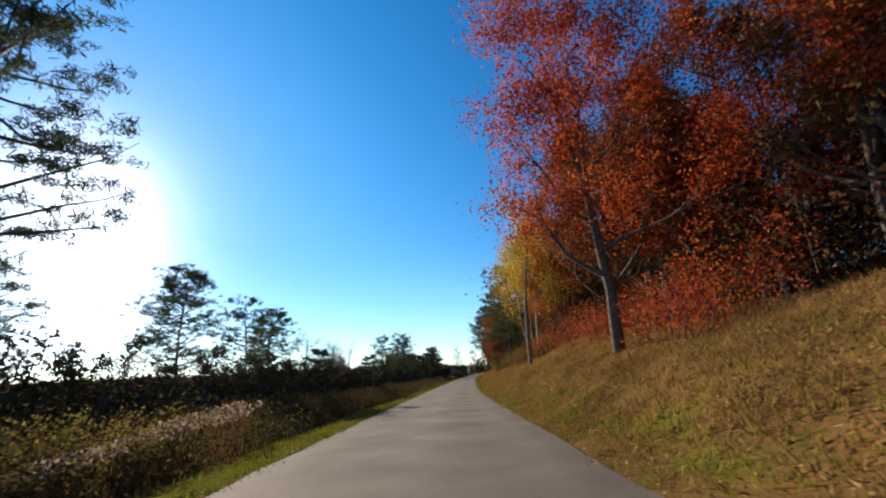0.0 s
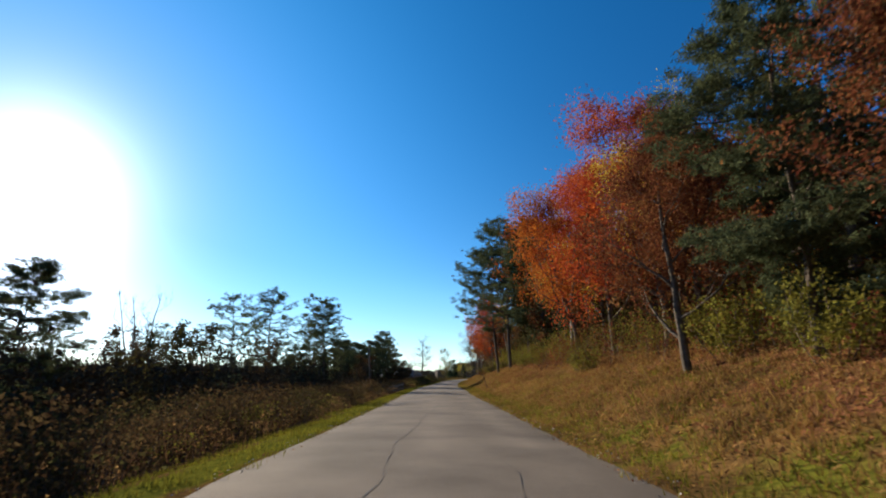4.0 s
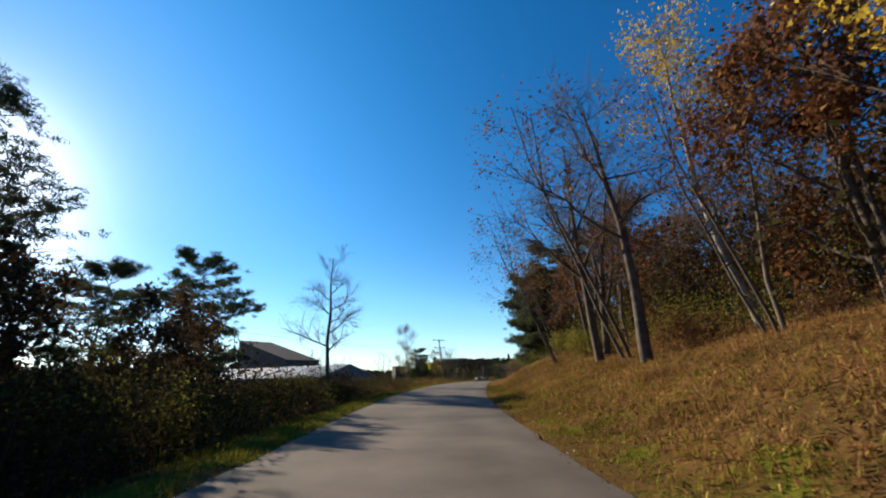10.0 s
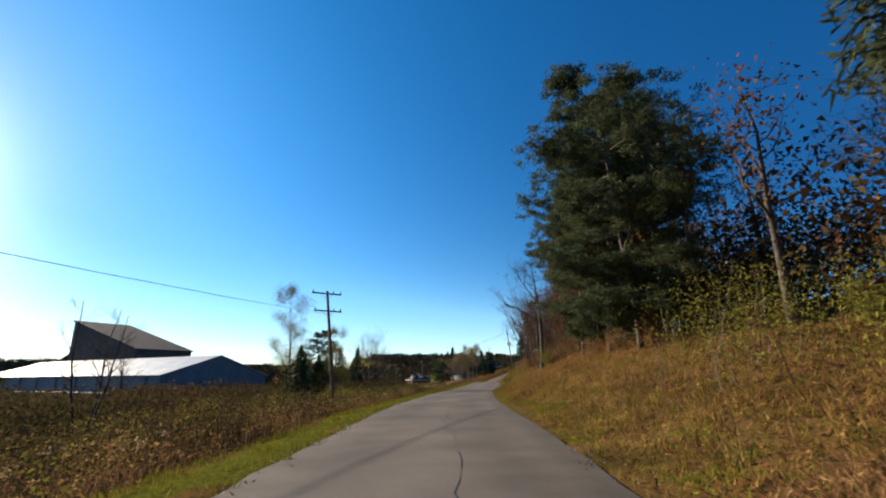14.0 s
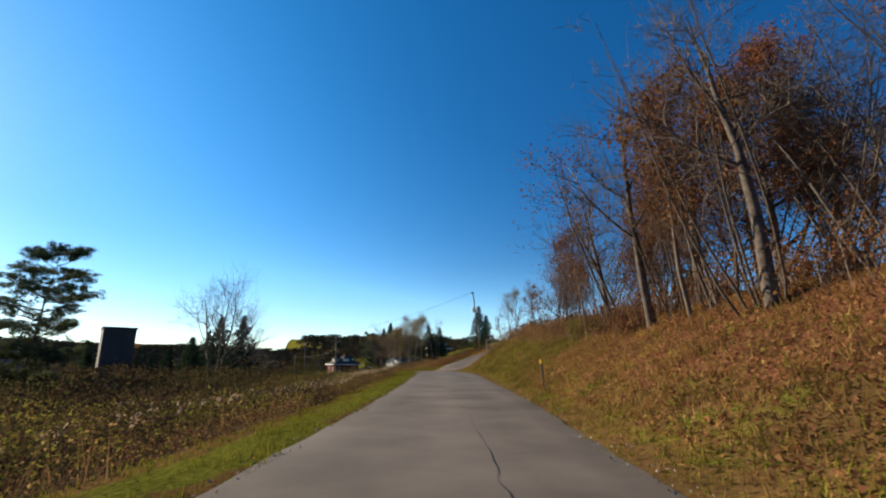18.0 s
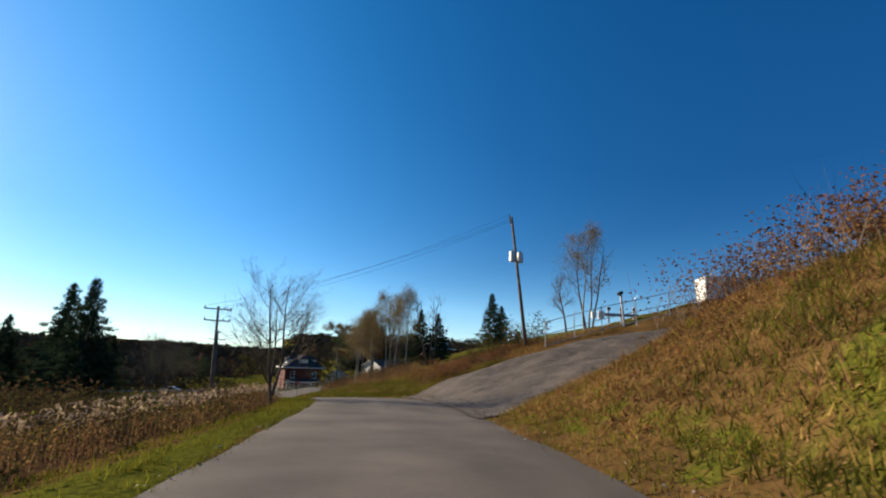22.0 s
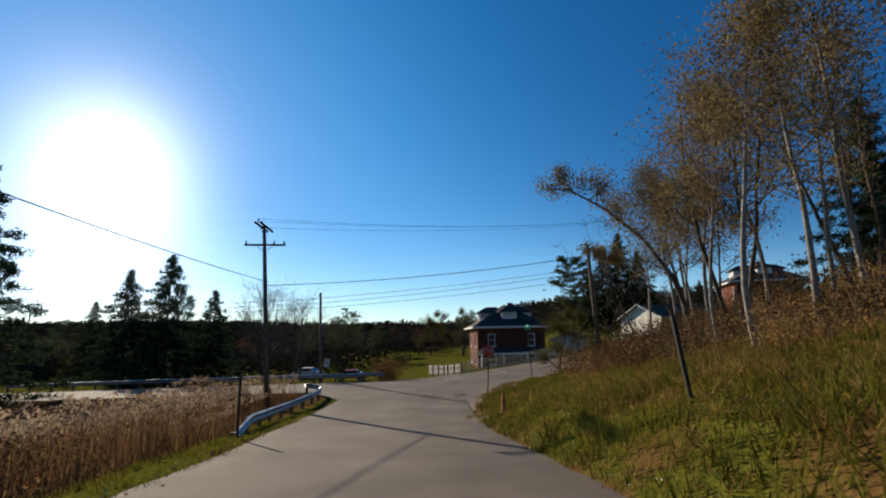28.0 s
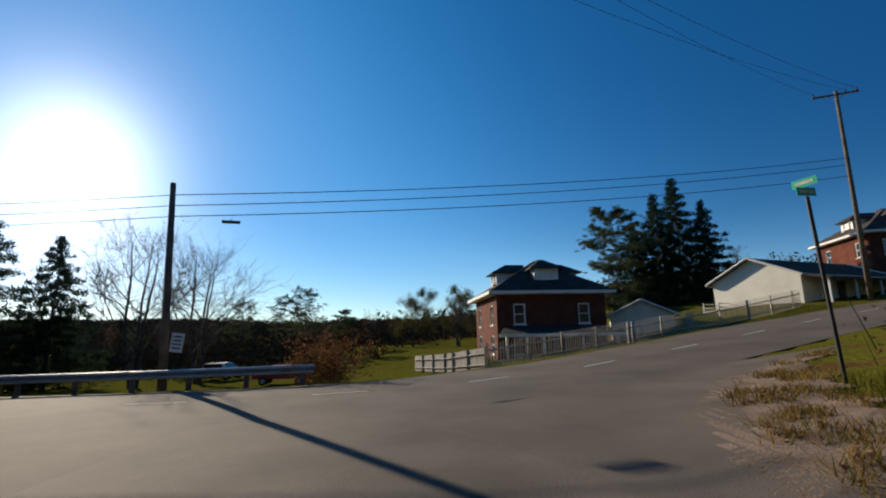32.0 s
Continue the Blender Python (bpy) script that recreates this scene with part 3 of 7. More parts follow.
def broadleaf(seed, height, leaf_mat, leaves=2200, leaf_size=0.16, spread=0.38, lean=(0.0, 0.0), bark=None, bare_low=0.35, stems=1, twigs=3, radius=None, path=None,
              label="", name="tree", category="tree"):
    """A deciduous tree: trunk with limbs and twigs, and a crown of many small leaves (or none)."""
    rng = np.random.default_rng(seed)
    root = new(name)
    root.empty_display_size = 0.5
    wood, fine, tips = Wood(), Wood(), []
    r_base = radius or height * 0.013
    for s in range(stems):
        off = rng.normal(0, 0.25, 2) * (stems > 1)
        way = np.array([lean[0] + off[0] * 0.6, lean[1] + off[1] * 0.6, 1.0])
        trunk, rad = limb(rng, (off[0], off[1], -0.4), way, height * rng.uniform(0.8, 1.0), r_base * (1.3 if stems == 1 else 0.8), r_base * 0.15, 0.12, 0.08, 10)
        if path is not None and s == 0:
            trunk = np.array(path, float)
            rad = np.linspace(r_base * 1.3, r_base * 0.2, len(trunk))
        wood.add(*tube(trunk, rad, 7))
        n_limbs = int((11 if stems == 1 else 7))
        for k in range(n_limbs):
            f = bare_low + (0.97 - bare_low) * (k + rng.uniform(0, 0.8)) / n_limbs
            i = f * (len(trunk) - 1)
            p = trunk[int(i)] + (trunk[min(int(i) + 1, len(trunk) - 1)] - trunk[int(i)]) * (i - int(i))
            az = k * 2.4 + rng.uniform(-0.5, 0.5)
            ln = height * spread * (1.15 - 0.75 * f) * rng.uniform(0.7, 1.15)
            rr = np.interp(i, np.arange(len(rad)), rad) * 0.55
            l1, lr = limb(rng, p, (math.cos(az), math.sin(az), rng.uniform(0.25, 0.9)), ln, rr, rr * 0.2, 0.35, 0.12, 6)
            wood.add(*tube(l1, lr, 5))
            for b in range(twigs + 2):
                j = rng.uniform(0.3, 1.0) * 6
                q = l1[min(6, int(j))]
                dirn = unit(unit(l1[-1] - l1[0]) + rng.normal(0, 0.6, 3))
                l2, l2r = limb(rng, q, dirn, ln * rng.uniform(0.35, 0.6), rr * 0.4, rr * 0.1, 0.4, 0.15, 4)
                fine.add(*tube(l2, l2r, 3))
                tips += [l2[k2] for k2 in (2, 3, 4)]
                for c in range(twigs):
                    l3, l3r = limb(rng, l2[rng.integers(1, 5)], unit(dirn + rng.normal(0, 0.7, 3)), ln * rng.uniform(0.18, 0.35), max(0.008, rr * 0.15), 0.004, 0.4, 0.15, 3)
                    fine.add(*tube(l3, l3r, 3))
                    tips += [l3[2], l3[3]]
    wood.put("trunk", bark or M_BARK, root)
    if fine.n:
        tagged(fine.put("fine_branching", M_TWIG, root), kind="stuff")
    if leaves and leaf_mat:
        tips = np.array(tips)
        pick = tips[rng.integers(0, len(tips), leaves)]
        c = pick + rng.normal(0, height * 0.026, (leaves, 3))
        put_flakes("crown", *flakes(rng, c, leaf_size), leaf_mat, root)
    return tagged(root, label, category)


def pine(seed, height, label="", lean=(0.0, 0.0), bare=0.35, reach=0.24, tufts=30, ragged=0.35, name="pine_tree", needle=None, per=36, size=0.036):
    """A white pine: straight trunk, tiers of near-level limbs that end in soft needle tufts."""
    rng = np.random.default_rng(seed)
    root = new(name)
    wood, cs = Wood(), []
    trunk, rad = limb(rng, (0, 0, -0.4), (lean[0], lean[1], 1), height, height * 0.009 + 0.04, 0.025, 0.09, 0.05, 10)
    wood.add(*tube(trunk, rad, 7))
    n = int(height * 3.0)
    for k in range(n):
        f = bare * 0.6 + (1 - bare * 0.6) * (k + rng.uniform(0, 1)) / n
        i = f * 10
        p = trunk[int(min(9, i))] + (trunk[min(10, int(i) + 1)] - trunk[int(min(9, i))]) * (i - int(i))
        az = k * 2.4 + rng.uniform(-0.6, 0.6)
        shape = math.sin(math.pi * min(1.0, (1 - f) * 0.85 + 0.12)) ** 0.8
        ln = height * reach * shape * rng.uniform(1 - ragged, 1 + ragged)
        if f < bare:
            ln *= 0.5
        l1, lr = limb(rng, p, (math.cos(az), math.sin(az), rng.uniform(-0.05, 0.35)), ln, 0.02 + ln * 0.012, 0.008, 0.2, 0.06, 5)
        wood.add(*tube(l1, lr, 4))
        if f < bare and rng.random() < 0.75:
            continue
        out = unit(l1[-1] - l1[0])
        across_limb = np.array([-out[1], out[0], 0.0])
        for j in range(tufts):
            u = rng.uniform(0.28, 1.0) ** 0.8
            q = l1[0] + (l1[-1] - l1[0]) * u
            w = ln * (0.1 + 0.24 * math.sin(math.pi * min(1.0, u * 0.85)))
            cs.append(q + across_limb * rng.normal(0, w) + np.array([0, 0, rng.normal(0.08, 0.2) + 0.12 * u]))
    cs = np.array(cs)
    c = np.repeat(cs, per, 0) + rng.normal(0, 1, (len(cs) * per, 3)) * np.array([0.15, 0.15, 0.075])
    wood.put("trunk", M_BARK, root)
    v, q = flakes(rng, c, size, flat=0.25, long=4.2)
    put_flakes("crown", v, q, needle or M_PINE, root)
    return tagged(root, label, "tree")


def spruce(seed, height, label="", base=0.42, name="spruce_tree", sag=0.25, low=0.04):
    """A spruce: a cone of drooping limbs hung with needle sprays, with gaps between the tiers."""
    rng = np.random.default_rng(seed)
    root = new(name)
    wood, cs = Wood(), []
    trunk, rad = limb(rng, (0, 0, -0.4), (0, 0, 1), height, height * 0.015 + 0.04, 0.02, 0.02, 0.02, 8)
    wood.add(*tube(trunk, rad, 6))
    n = int(height * 7)
    for k in range(n):
        f = low + (1 - low) * (k / n) ** 0.9
        z = f * height - 0.4
        az = k * 2.4 + rng.uniform(-0.4, 0.4)
        ln = height * base * (1 - f) ** 0.85 * rng.uniform(0.7, 1.15) + 0.12
        m = max(4, int(ln * 9.5))
        t = rng.uniform(0.15, 1.0, m)
        r = t * ln
        dz = -sag * r * 0.6 + 0.25 * sag * r * r / max(ln, 0.3)
        sway = rng.normal(0, 0.1, m) * r
        x = np.cos(az) * r - np.sin(az) * sway
        y = np.sin(az) * r + np.cos(az) * sway
        cs.append(np.stack([x, y, z + dz + rng.normal(0, 0.06, m)], 1))
        wood.add(*tube(np.array([[0, 0, z], [math.cos(az) * ln * 0.6, math.sin(az) * ln * 0.6, z - sag * ln * 0.3]]), [0.03, 0.01], 3))
    c = np.concatenate(cs)
    c = np.repeat(c, 14, 0) + rng.normal(0, 0.12, (len(c) * 14, 3))
    wood.put("trunk", M_BARK, root)
    v, q = flakes(rng, c, 0.055, flat=0.0, long=3.2)
    put_flakes("crown", v, q, M_SPRUCE, root)
    return tagged(root, label, "tree")


def shrub(seed, height, width, leaf_mat, leaves=500, label="", stems=14, leaf_size=0.09, name="shrub", category="shrub", bark=None):
    rng = np.random.default_rng(seed)
    root = new(name)
    wood, tips = Wood(), []
    for s in range(stems):
        az = rng.uniform(0, 6.283)
        o = rng.uniform(0, width * 0.3)
        l1, lr = limb(rng, (math.cos(az) * o, math.sin(az) * o, -0.15), (math.cos(az) * width / height * 0.5, math.sin(az) * width / height * 0.5, 1),
                      height * rng.uniform(0.6, 1.1), 0.018, 0.005, 0.3, 0.1, 5)
        wood.add(*tube(l1, lr, 3))
        for b in range(3):
            l2, l2r = limb(rng, l1[rng.integers(1, 5)], rng.normal(0, 1, 3) + np.array([0, 0, 0.8]), height * rng.uniform(0.2, 0.4), 0.008, 0.003, 0.4, 0.1, 3)
            wood.add(*tube(l2, l2r, 3))
            tips += list(l2[1:])
        tips += list(l1[2:])
    tagged(wood.put("stem_tangle", bark or M_TWIG, root), kind="stuff")
    tips = np.array(tips)
    if leaves:
        c = tips[rng.integers(0, len(tips), leaves)] + rng.normal(0, height * 0.07, (leaves, 3))
        c[:, 2] = np.abs(c[:, 2])
        put_flakes("foliage", *flakes(rng, c, leaf_size), leaf_mat, root)
    return tagged(root, label, category)


PLACED = []


def plant(proto, x, y, scale=1.0, turn=None, sink=0.0, z=None, group=""):
    """A copy of a tree or shrub standing on the land; the first use takes the thing itself."""
    rz = random.uniform(0, 360) if turn is None else turn
    m = pose(x, y, (float(land_many(x, y)) if z is None else z) - sink, 0, 0, rz)
    if proto.get("used"):
        ob = copy_thing(proto, m)
    else:
        ob = proto
        ob["used"] = 1
    ob.matrix_basis = m @ Matrix.Diagonal((scale, scale, scale, 1))
    PLACED.append((x, y))
    if group:
        ob["group"] = group
    return ob


# ---- small builders ----
M_POLE = material("weathered_pole_wood", (0.2, 0.165, 0.13), 0.9, (0.09, 0.07, 0.055), scale=2, fine=18, bump=0.6, spec=0.1)
M_STEEL = material("galvanised_steel", (0.42, 0.43, 0.44), 0.45, (0.3, 0.3, 0.31), scale=2, fine=20, bump=0.1, metal=0.8)
M_DARK = material("dark_metal", (0.035, 0.032, 0.03), 0.6, (0.02, 0.018, 0.017), bump=0.1)
M_CABLE = material("black_cable", (0.02, 0.02, 0.02), 0.6, (0.015, 0.015, 0.015), bump=0.0)
M_GLASSY = material("brown_insulator", (0.08, 0.05, 0.04), 0.25, (0.05, 0.03, 0.025), bump=0.0, spec=0.5)
M_BRICK = material("red_brick", (0.15, 0.05, 0.033), 0.9, (0.075, 0.026, 0.019), scale=1.5, fine=14, bump=0.6, spec=0.1)
M_ROOF = material("dark_shingles", (0.07, 0.062, 0.06), 0.9, (0.035, 0.03, 0.03), scale=1.2, fine=16, bump=0.7, spec=0.15)
M_ROOF_BROWN = material("brown_shingles", (0.1, 0.075, 0.055), 0.9, (0.05, 0.038, 0.03), scale=1.2, fine=16, bump=0.7, spec=0.15)
M_WHITE = material("white_paint", (0.78, 0.77, 0.74), 0.6, (0.62, 0.61, 0.58), scale=1.5, fine=12, bump=0.15)
M_SIDING = material("cream_siding", (0.74, 0.71, 0.62), 0.6, (0.62, 0.59, 0.51), scale=0.8, fine=10, bump=0.1)
M_CONCRETE = material("concrete_block", (0.4, 0.37, 0.33), 0.9, (0.28, 0.26, 0.23), scale=1.5, fine=12, bump=0.4)
M_PANE = material("dark_window_glass", (0.03, 0.035, 0.04), 0.08, (0.02, 0.024, 0.03), bump=0.0, spec=0.6)
M_METAL_ROOF = material("white_metal_roof", (0.52, 0.52, 0.51), 0.5, (0.34, 0.34, 0.34), scale=0.3, fine=3, bump=0.1, metal=0.3)
M_WALL_GREY = material("blue_grey_metal_wall", (0.16, 0.17, 0.2), 0.65, (0.1, 0.105, 0.125), scale=0.3, fine=4, bump=0.2)
M_BLOCK_DARK = material("dark_weathered_cladding", (0.075, 0.06, 0.055), 0.85, (0.04, 0.034, 0.032), scale=0.3, fine=5, bump=0.3)
M_PICKET = material("weathered_white_pickets", (0.5, 0.46, 0.4), 0.85, (0.26, 0.23, 0.19), scale=3, fine=18, bump=0.4)
M_BOARD = material("silver_grey_boards", (0.36, 0.34, 0.31), 0.9, (0.22, 0.2, 0.18), scale=2, fine=16, bump=0.4, random_tint=0.15)
M_STOP = material("stop_sign_red", (0.42, 0.05, 0.025), 0.5, (0.33, 0.04, 0.022), scale=2, fine=10, bump=0.0)
M_SIGN_GREEN = material("street_sign_green", (0.0, 0.42, 0.26), 0.4, (0.0, 0.36, 0.22), bump=0.0)
M_YELLOW_PAINT = material("yellow_plastic", (0.8, 0.48, 0.02), 0.5, (0.65, 0.38, 0.02), bump=0.0)
M_ORANGE_PAINT = material("faded_orange_plastic", (0.55, 0.17, 0.05), 0.6, (0.38, 0.12, 0.05), bump=0.1)
M_LINE = material("worn_white_road_paint", (0.6, 0.6, 0.58), 0.8, (0.3, 0.3, 0.3), scale=6, fine=40, bump=0.2)
M_PLUME = leaf("pale_reed_plumes", (0.4, 0.3, 0.21), (0.25, 0.175, 0.115))
M_STRAW = leaf("straw_stalks", (0.21, 0.12, 0.058), (0.11, 0.062, 0.032))
M_TAN = leaf("tan_weeds", (0.34, 0.2, 0.085), (0.17, 0.095, 0.04))
M_GRASS = leaf("green_grass_blades", (0.205, 0.185, 0.024), (0.09, 0.09, 0.014))
# the green grass again in a darker tone, for stretches that came out too bright
M_GRASS_DARK = leaf("dark_grass_blades", (0.15, 0.145, 0.022), (0.06, 0.062, 0.012))
M_GRASS_DRY = leaf("dry_grass_blades", (0.31, 0.185, 0.06), (0.15, 0.085, 0.028))
M_MAT = leaf("matted_tan_straw", (0.42, 0.25, 0.11), (0.24, 0.13, 0.055))
M_STONES = material("loose_stones", (0.4, 0.37, 0.34), 0.9, (0.18, 0.165, 0.15), scale=0.5, fine=6, bump=0.0, random_tint=0.4, spec=0.1, island=True)
M_LITTER = leaf("fallen_leaves", (0.32, 0.15, 0.065), (0.14, 0.06, 0.03))
M_REDPAINT = material("red_car_paint", (0.35, 0.03, 0.03), 0.3, (0.3, 0.025, 0.025), bump=0.0, spec=0.5)
M_RUBBER = material("tyre_rubber", (0.02, 0.02, 0.02), 0.8, (0.015, 0.015, 0.015), bump=0.1)


def box_bm(bm, sx, sy, sz, at=(0, 0, 0), turn=(0, 0, 0), bevel=0.0):
    """Adds a box with its middle at 'at'."""
    m = pose(*at, *turn) @ Matrix.Diagonal((sx, sy, sz, 1))
    made = bmesh.ops.create_cube(bm, size=1.0, matrix=m)["verts"]
    if bevel:
        es = list({e for v in made for e in v.link_edges})
        bmesh.ops.bevel(bm, geom=es, offset=bevel, segments=1, affect="EDGES")
    return bm


def cyl_bm(bm, a, b, r0, r1=None, sides=10):
    """Adds a tapered cylinder from a to b."""
    a, b = Vector(a), Vector(b)
    d = b - a
    m = Matrix.Translation((a + b) / 2) @ d.to_track_quat("Z", "Y").to_matrix().to_4x4()
    bmesh.ops.create_cone(bm, cap_ends=True, segments=sides, radius1=r0, radius2=r0 if r1 is None else r1, depth=d.length, matrix=m)
    return bm


def part(name, bm, mat, parent, label="", smooth=False):
    me = bpy.data.meshes.new(name)
    bm.to_mesh(me)
    bm.free()
    me.materials.append(mat)
    if smooth:
        me.polygons.foreach_set("use_smooth", [True] * len(me.polygons))
    ob = new(name, me)
    if parent is not None:
        ob.parent = parent
    if label:
        ob["label"] = label
    return ob


def B(*args, **kw):
    return box_bm(bmesh.new(), *args, **kw)


def C(*args, **kw):
    return cyl_bm(bmesh.new(), *args, **kw)


def thing(name, m, label, category, group=""):
    root = new(name)
    root.matrix_basis = m
    return tagged(root, label, category, group)


def utility_pole(base, top, arms=(), cans=(), label="", radius=0.14, group="utility poles along the lane"):
    """A leaning wooden pole with crossarms (drop from the top, length, bearing in degrees, doubled) and transformer cans (drop, bearing)."""
    base, top = Vector(base), Vector(top)
    root = thing("utility_pole", Matrix.Translation(base), label, "utility pole", group)
    t = top - base
    part("pole", C((0, 0, -0.8), t, radius * 1.25, radius * 0.75, 12), M_POLE, root, smooth=True)
    ends = []
    for drop, length, bearing, doubled in arms:
        p = t - t.normalized() * drop
        w = Vector((math.cos(radians(bearing)), math.sin(radians(bearing)), 0))
        side = Vector((-w.y, w.x, 0))
        for s in ((-0.16, 0.16) if doubled else (0.14,)):
            q = p + side * s
            part("crossarm", B(length, 0.1, 0.12, at=q, turn=(0, 0, bearing), bevel=0.008), M_POLE, root)
        for k in (-1, 1):
            part("brace", C(p + w * (0.55 * k) + side * 0.14, p - Vector((0, 0, 0.5)), 0.018, sides=6), M_STEEL, root)
        for k in (-0.46, -0.2, 0.46) if doubled else (-0.46, 0.46, 0.22):
            q = p + w * (length * k) + side * (0 if doubled else 0.14)
            part("insulator", C(q + Vector((0, 0, 0.05)), q + Vector((0, 0, 0.26)), 0.055, 0.04, 8), M_GLASSY, root)
            ends.append(base + q + Vector((0, 0, 0.24)))
    for drop, bearing in cans:
        p = t - t.normalized() * drop
        w = Vector((math.cos(radians(bearing)), math.sin(radians(bearing)), 0)) * 0.42
        can = part("transformer", C(p + w - Vector((0, 0, 0.45)), p + w + Vector((0, 0, 0.45)), 0.26, sides=14), M_STEEL, root, "grey transformer can", smooth=False)
        part("bushing", C(p + w + Vector((0, 0, 0.45)), p + w + Vector((0, 0, 0.7)), 0.05, 0.03, 8), M_GLASSY, can)
        part("bracket", C(p, p + w, 0.03, sides=6), M_STEEL, root)
    return root, ends


def cable(a, b, sag=0.6, r=0.009, label="thin overhead power cable between utility poles", tag=True):
    a, b = Vector(a), Vector(b)
    n = 14
    pts = [a.lerp(b, k / n) - Vector((0, 0, sag * 4 * (k / n) * (1 - k / n))) for k in range(n + 1)]
    v, q = tube([p[:] for p in pts], [r] * (n + 1), 5)
    ob = array_mesh("overhead_cable", v, q, M_CABLE)
    return tagged(ob, label, "cable", group="overhead cables")


def wall_box(name, root, x0, x1, y0, y1, z0, z1, mat, openings=(), t=0.22, label=""):
    """One straight wall as a slab along x at y0..y1 cut by openings (centre, width, sill, head): built from piers and lintels as one part."""
    bm = bmesh.new()
    xs = x0
    for c, w, sill, headz in sorted(openings):
        if c - w / 2 > xs:
            box_bm(bm, c - w / 2 - xs, y1 - y0, z1 - z0, at=((xs + c - w / 2) / 2, (y0 + y1) / 2, (z0 + z1) / 2))
        box_bm(bm, w, y1 - y0, sill - z0, at=(c, (y0 + y1) / 2, (z0 + sill) / 2))
        box_bm(bm, w, y1 - y0, z1 - headz, at=(c, (y0 + y1) / 2, (headz + z1) / 2))
        xs = c + w / 2
    box_bm(bm, x1 - xs, y1 - y0, z1 - z0, at=((xs + x1) / 2, (y0 + y1) / 2, (z0 + z1) / 2))
    return part(name, bm, mat, root, label)


def window(root, m, w, h, mat=None, name="window"):
    """A window in a wall, facing -y in its own frame: frame, sill, sash bar and pane."""
    win = new(name)
    win.parent = root
    win.matrix_basis = m
    bm = bmesh.new()
    for x in (-w / 2 + 0.05, w / 2 - 0.05):
        box_bm(bm, 0.1, 0.14, h, at=(x, 0, 0))
    for z in (-h / 2 + 0.05, h / 2 - 0.05):
        box_bm(bm, w - 0.2, 0.14, 0.1, at=(0, 0, z))
    box_bm(bm, w - 0.2, 0.08, 0.06, at=(0, 0, 0))
    part("window_frame", bm, mat or M_WHITE, win)
    part("window_sill", B(w + 0.16, 0.26, 0.07, at=(0, -0.05, -h / 2 - 0.035)), mat or M_WHITE, win)
    part("pane", B(w - 0.2, 0.02, h - 0.2, at=(0, 0.05, 0)), M_PANE, win)
    return win


def face(mat_root, verts, faces, mat, name, label=""):
    return mesh_object(name, verts, faces, mat, mat_root, label)


def slab(verts, thick):
    """A roof plane given by its corners (in order, seen from above), with thickness downwards."""
    n = len(verts)
    vs = [Vector(v) for v in verts] + [Vector(v) - Vector((0, 0, thick)) for v in verts]
    fs = [tuple(range(n)), tuple(range(2 * n - 1, n - 1, -1))] + [(i, i + n, (i + 1) % n + n, (i + 1) % n) for i in range(n)]
    return [v[:] for v in vs], fs


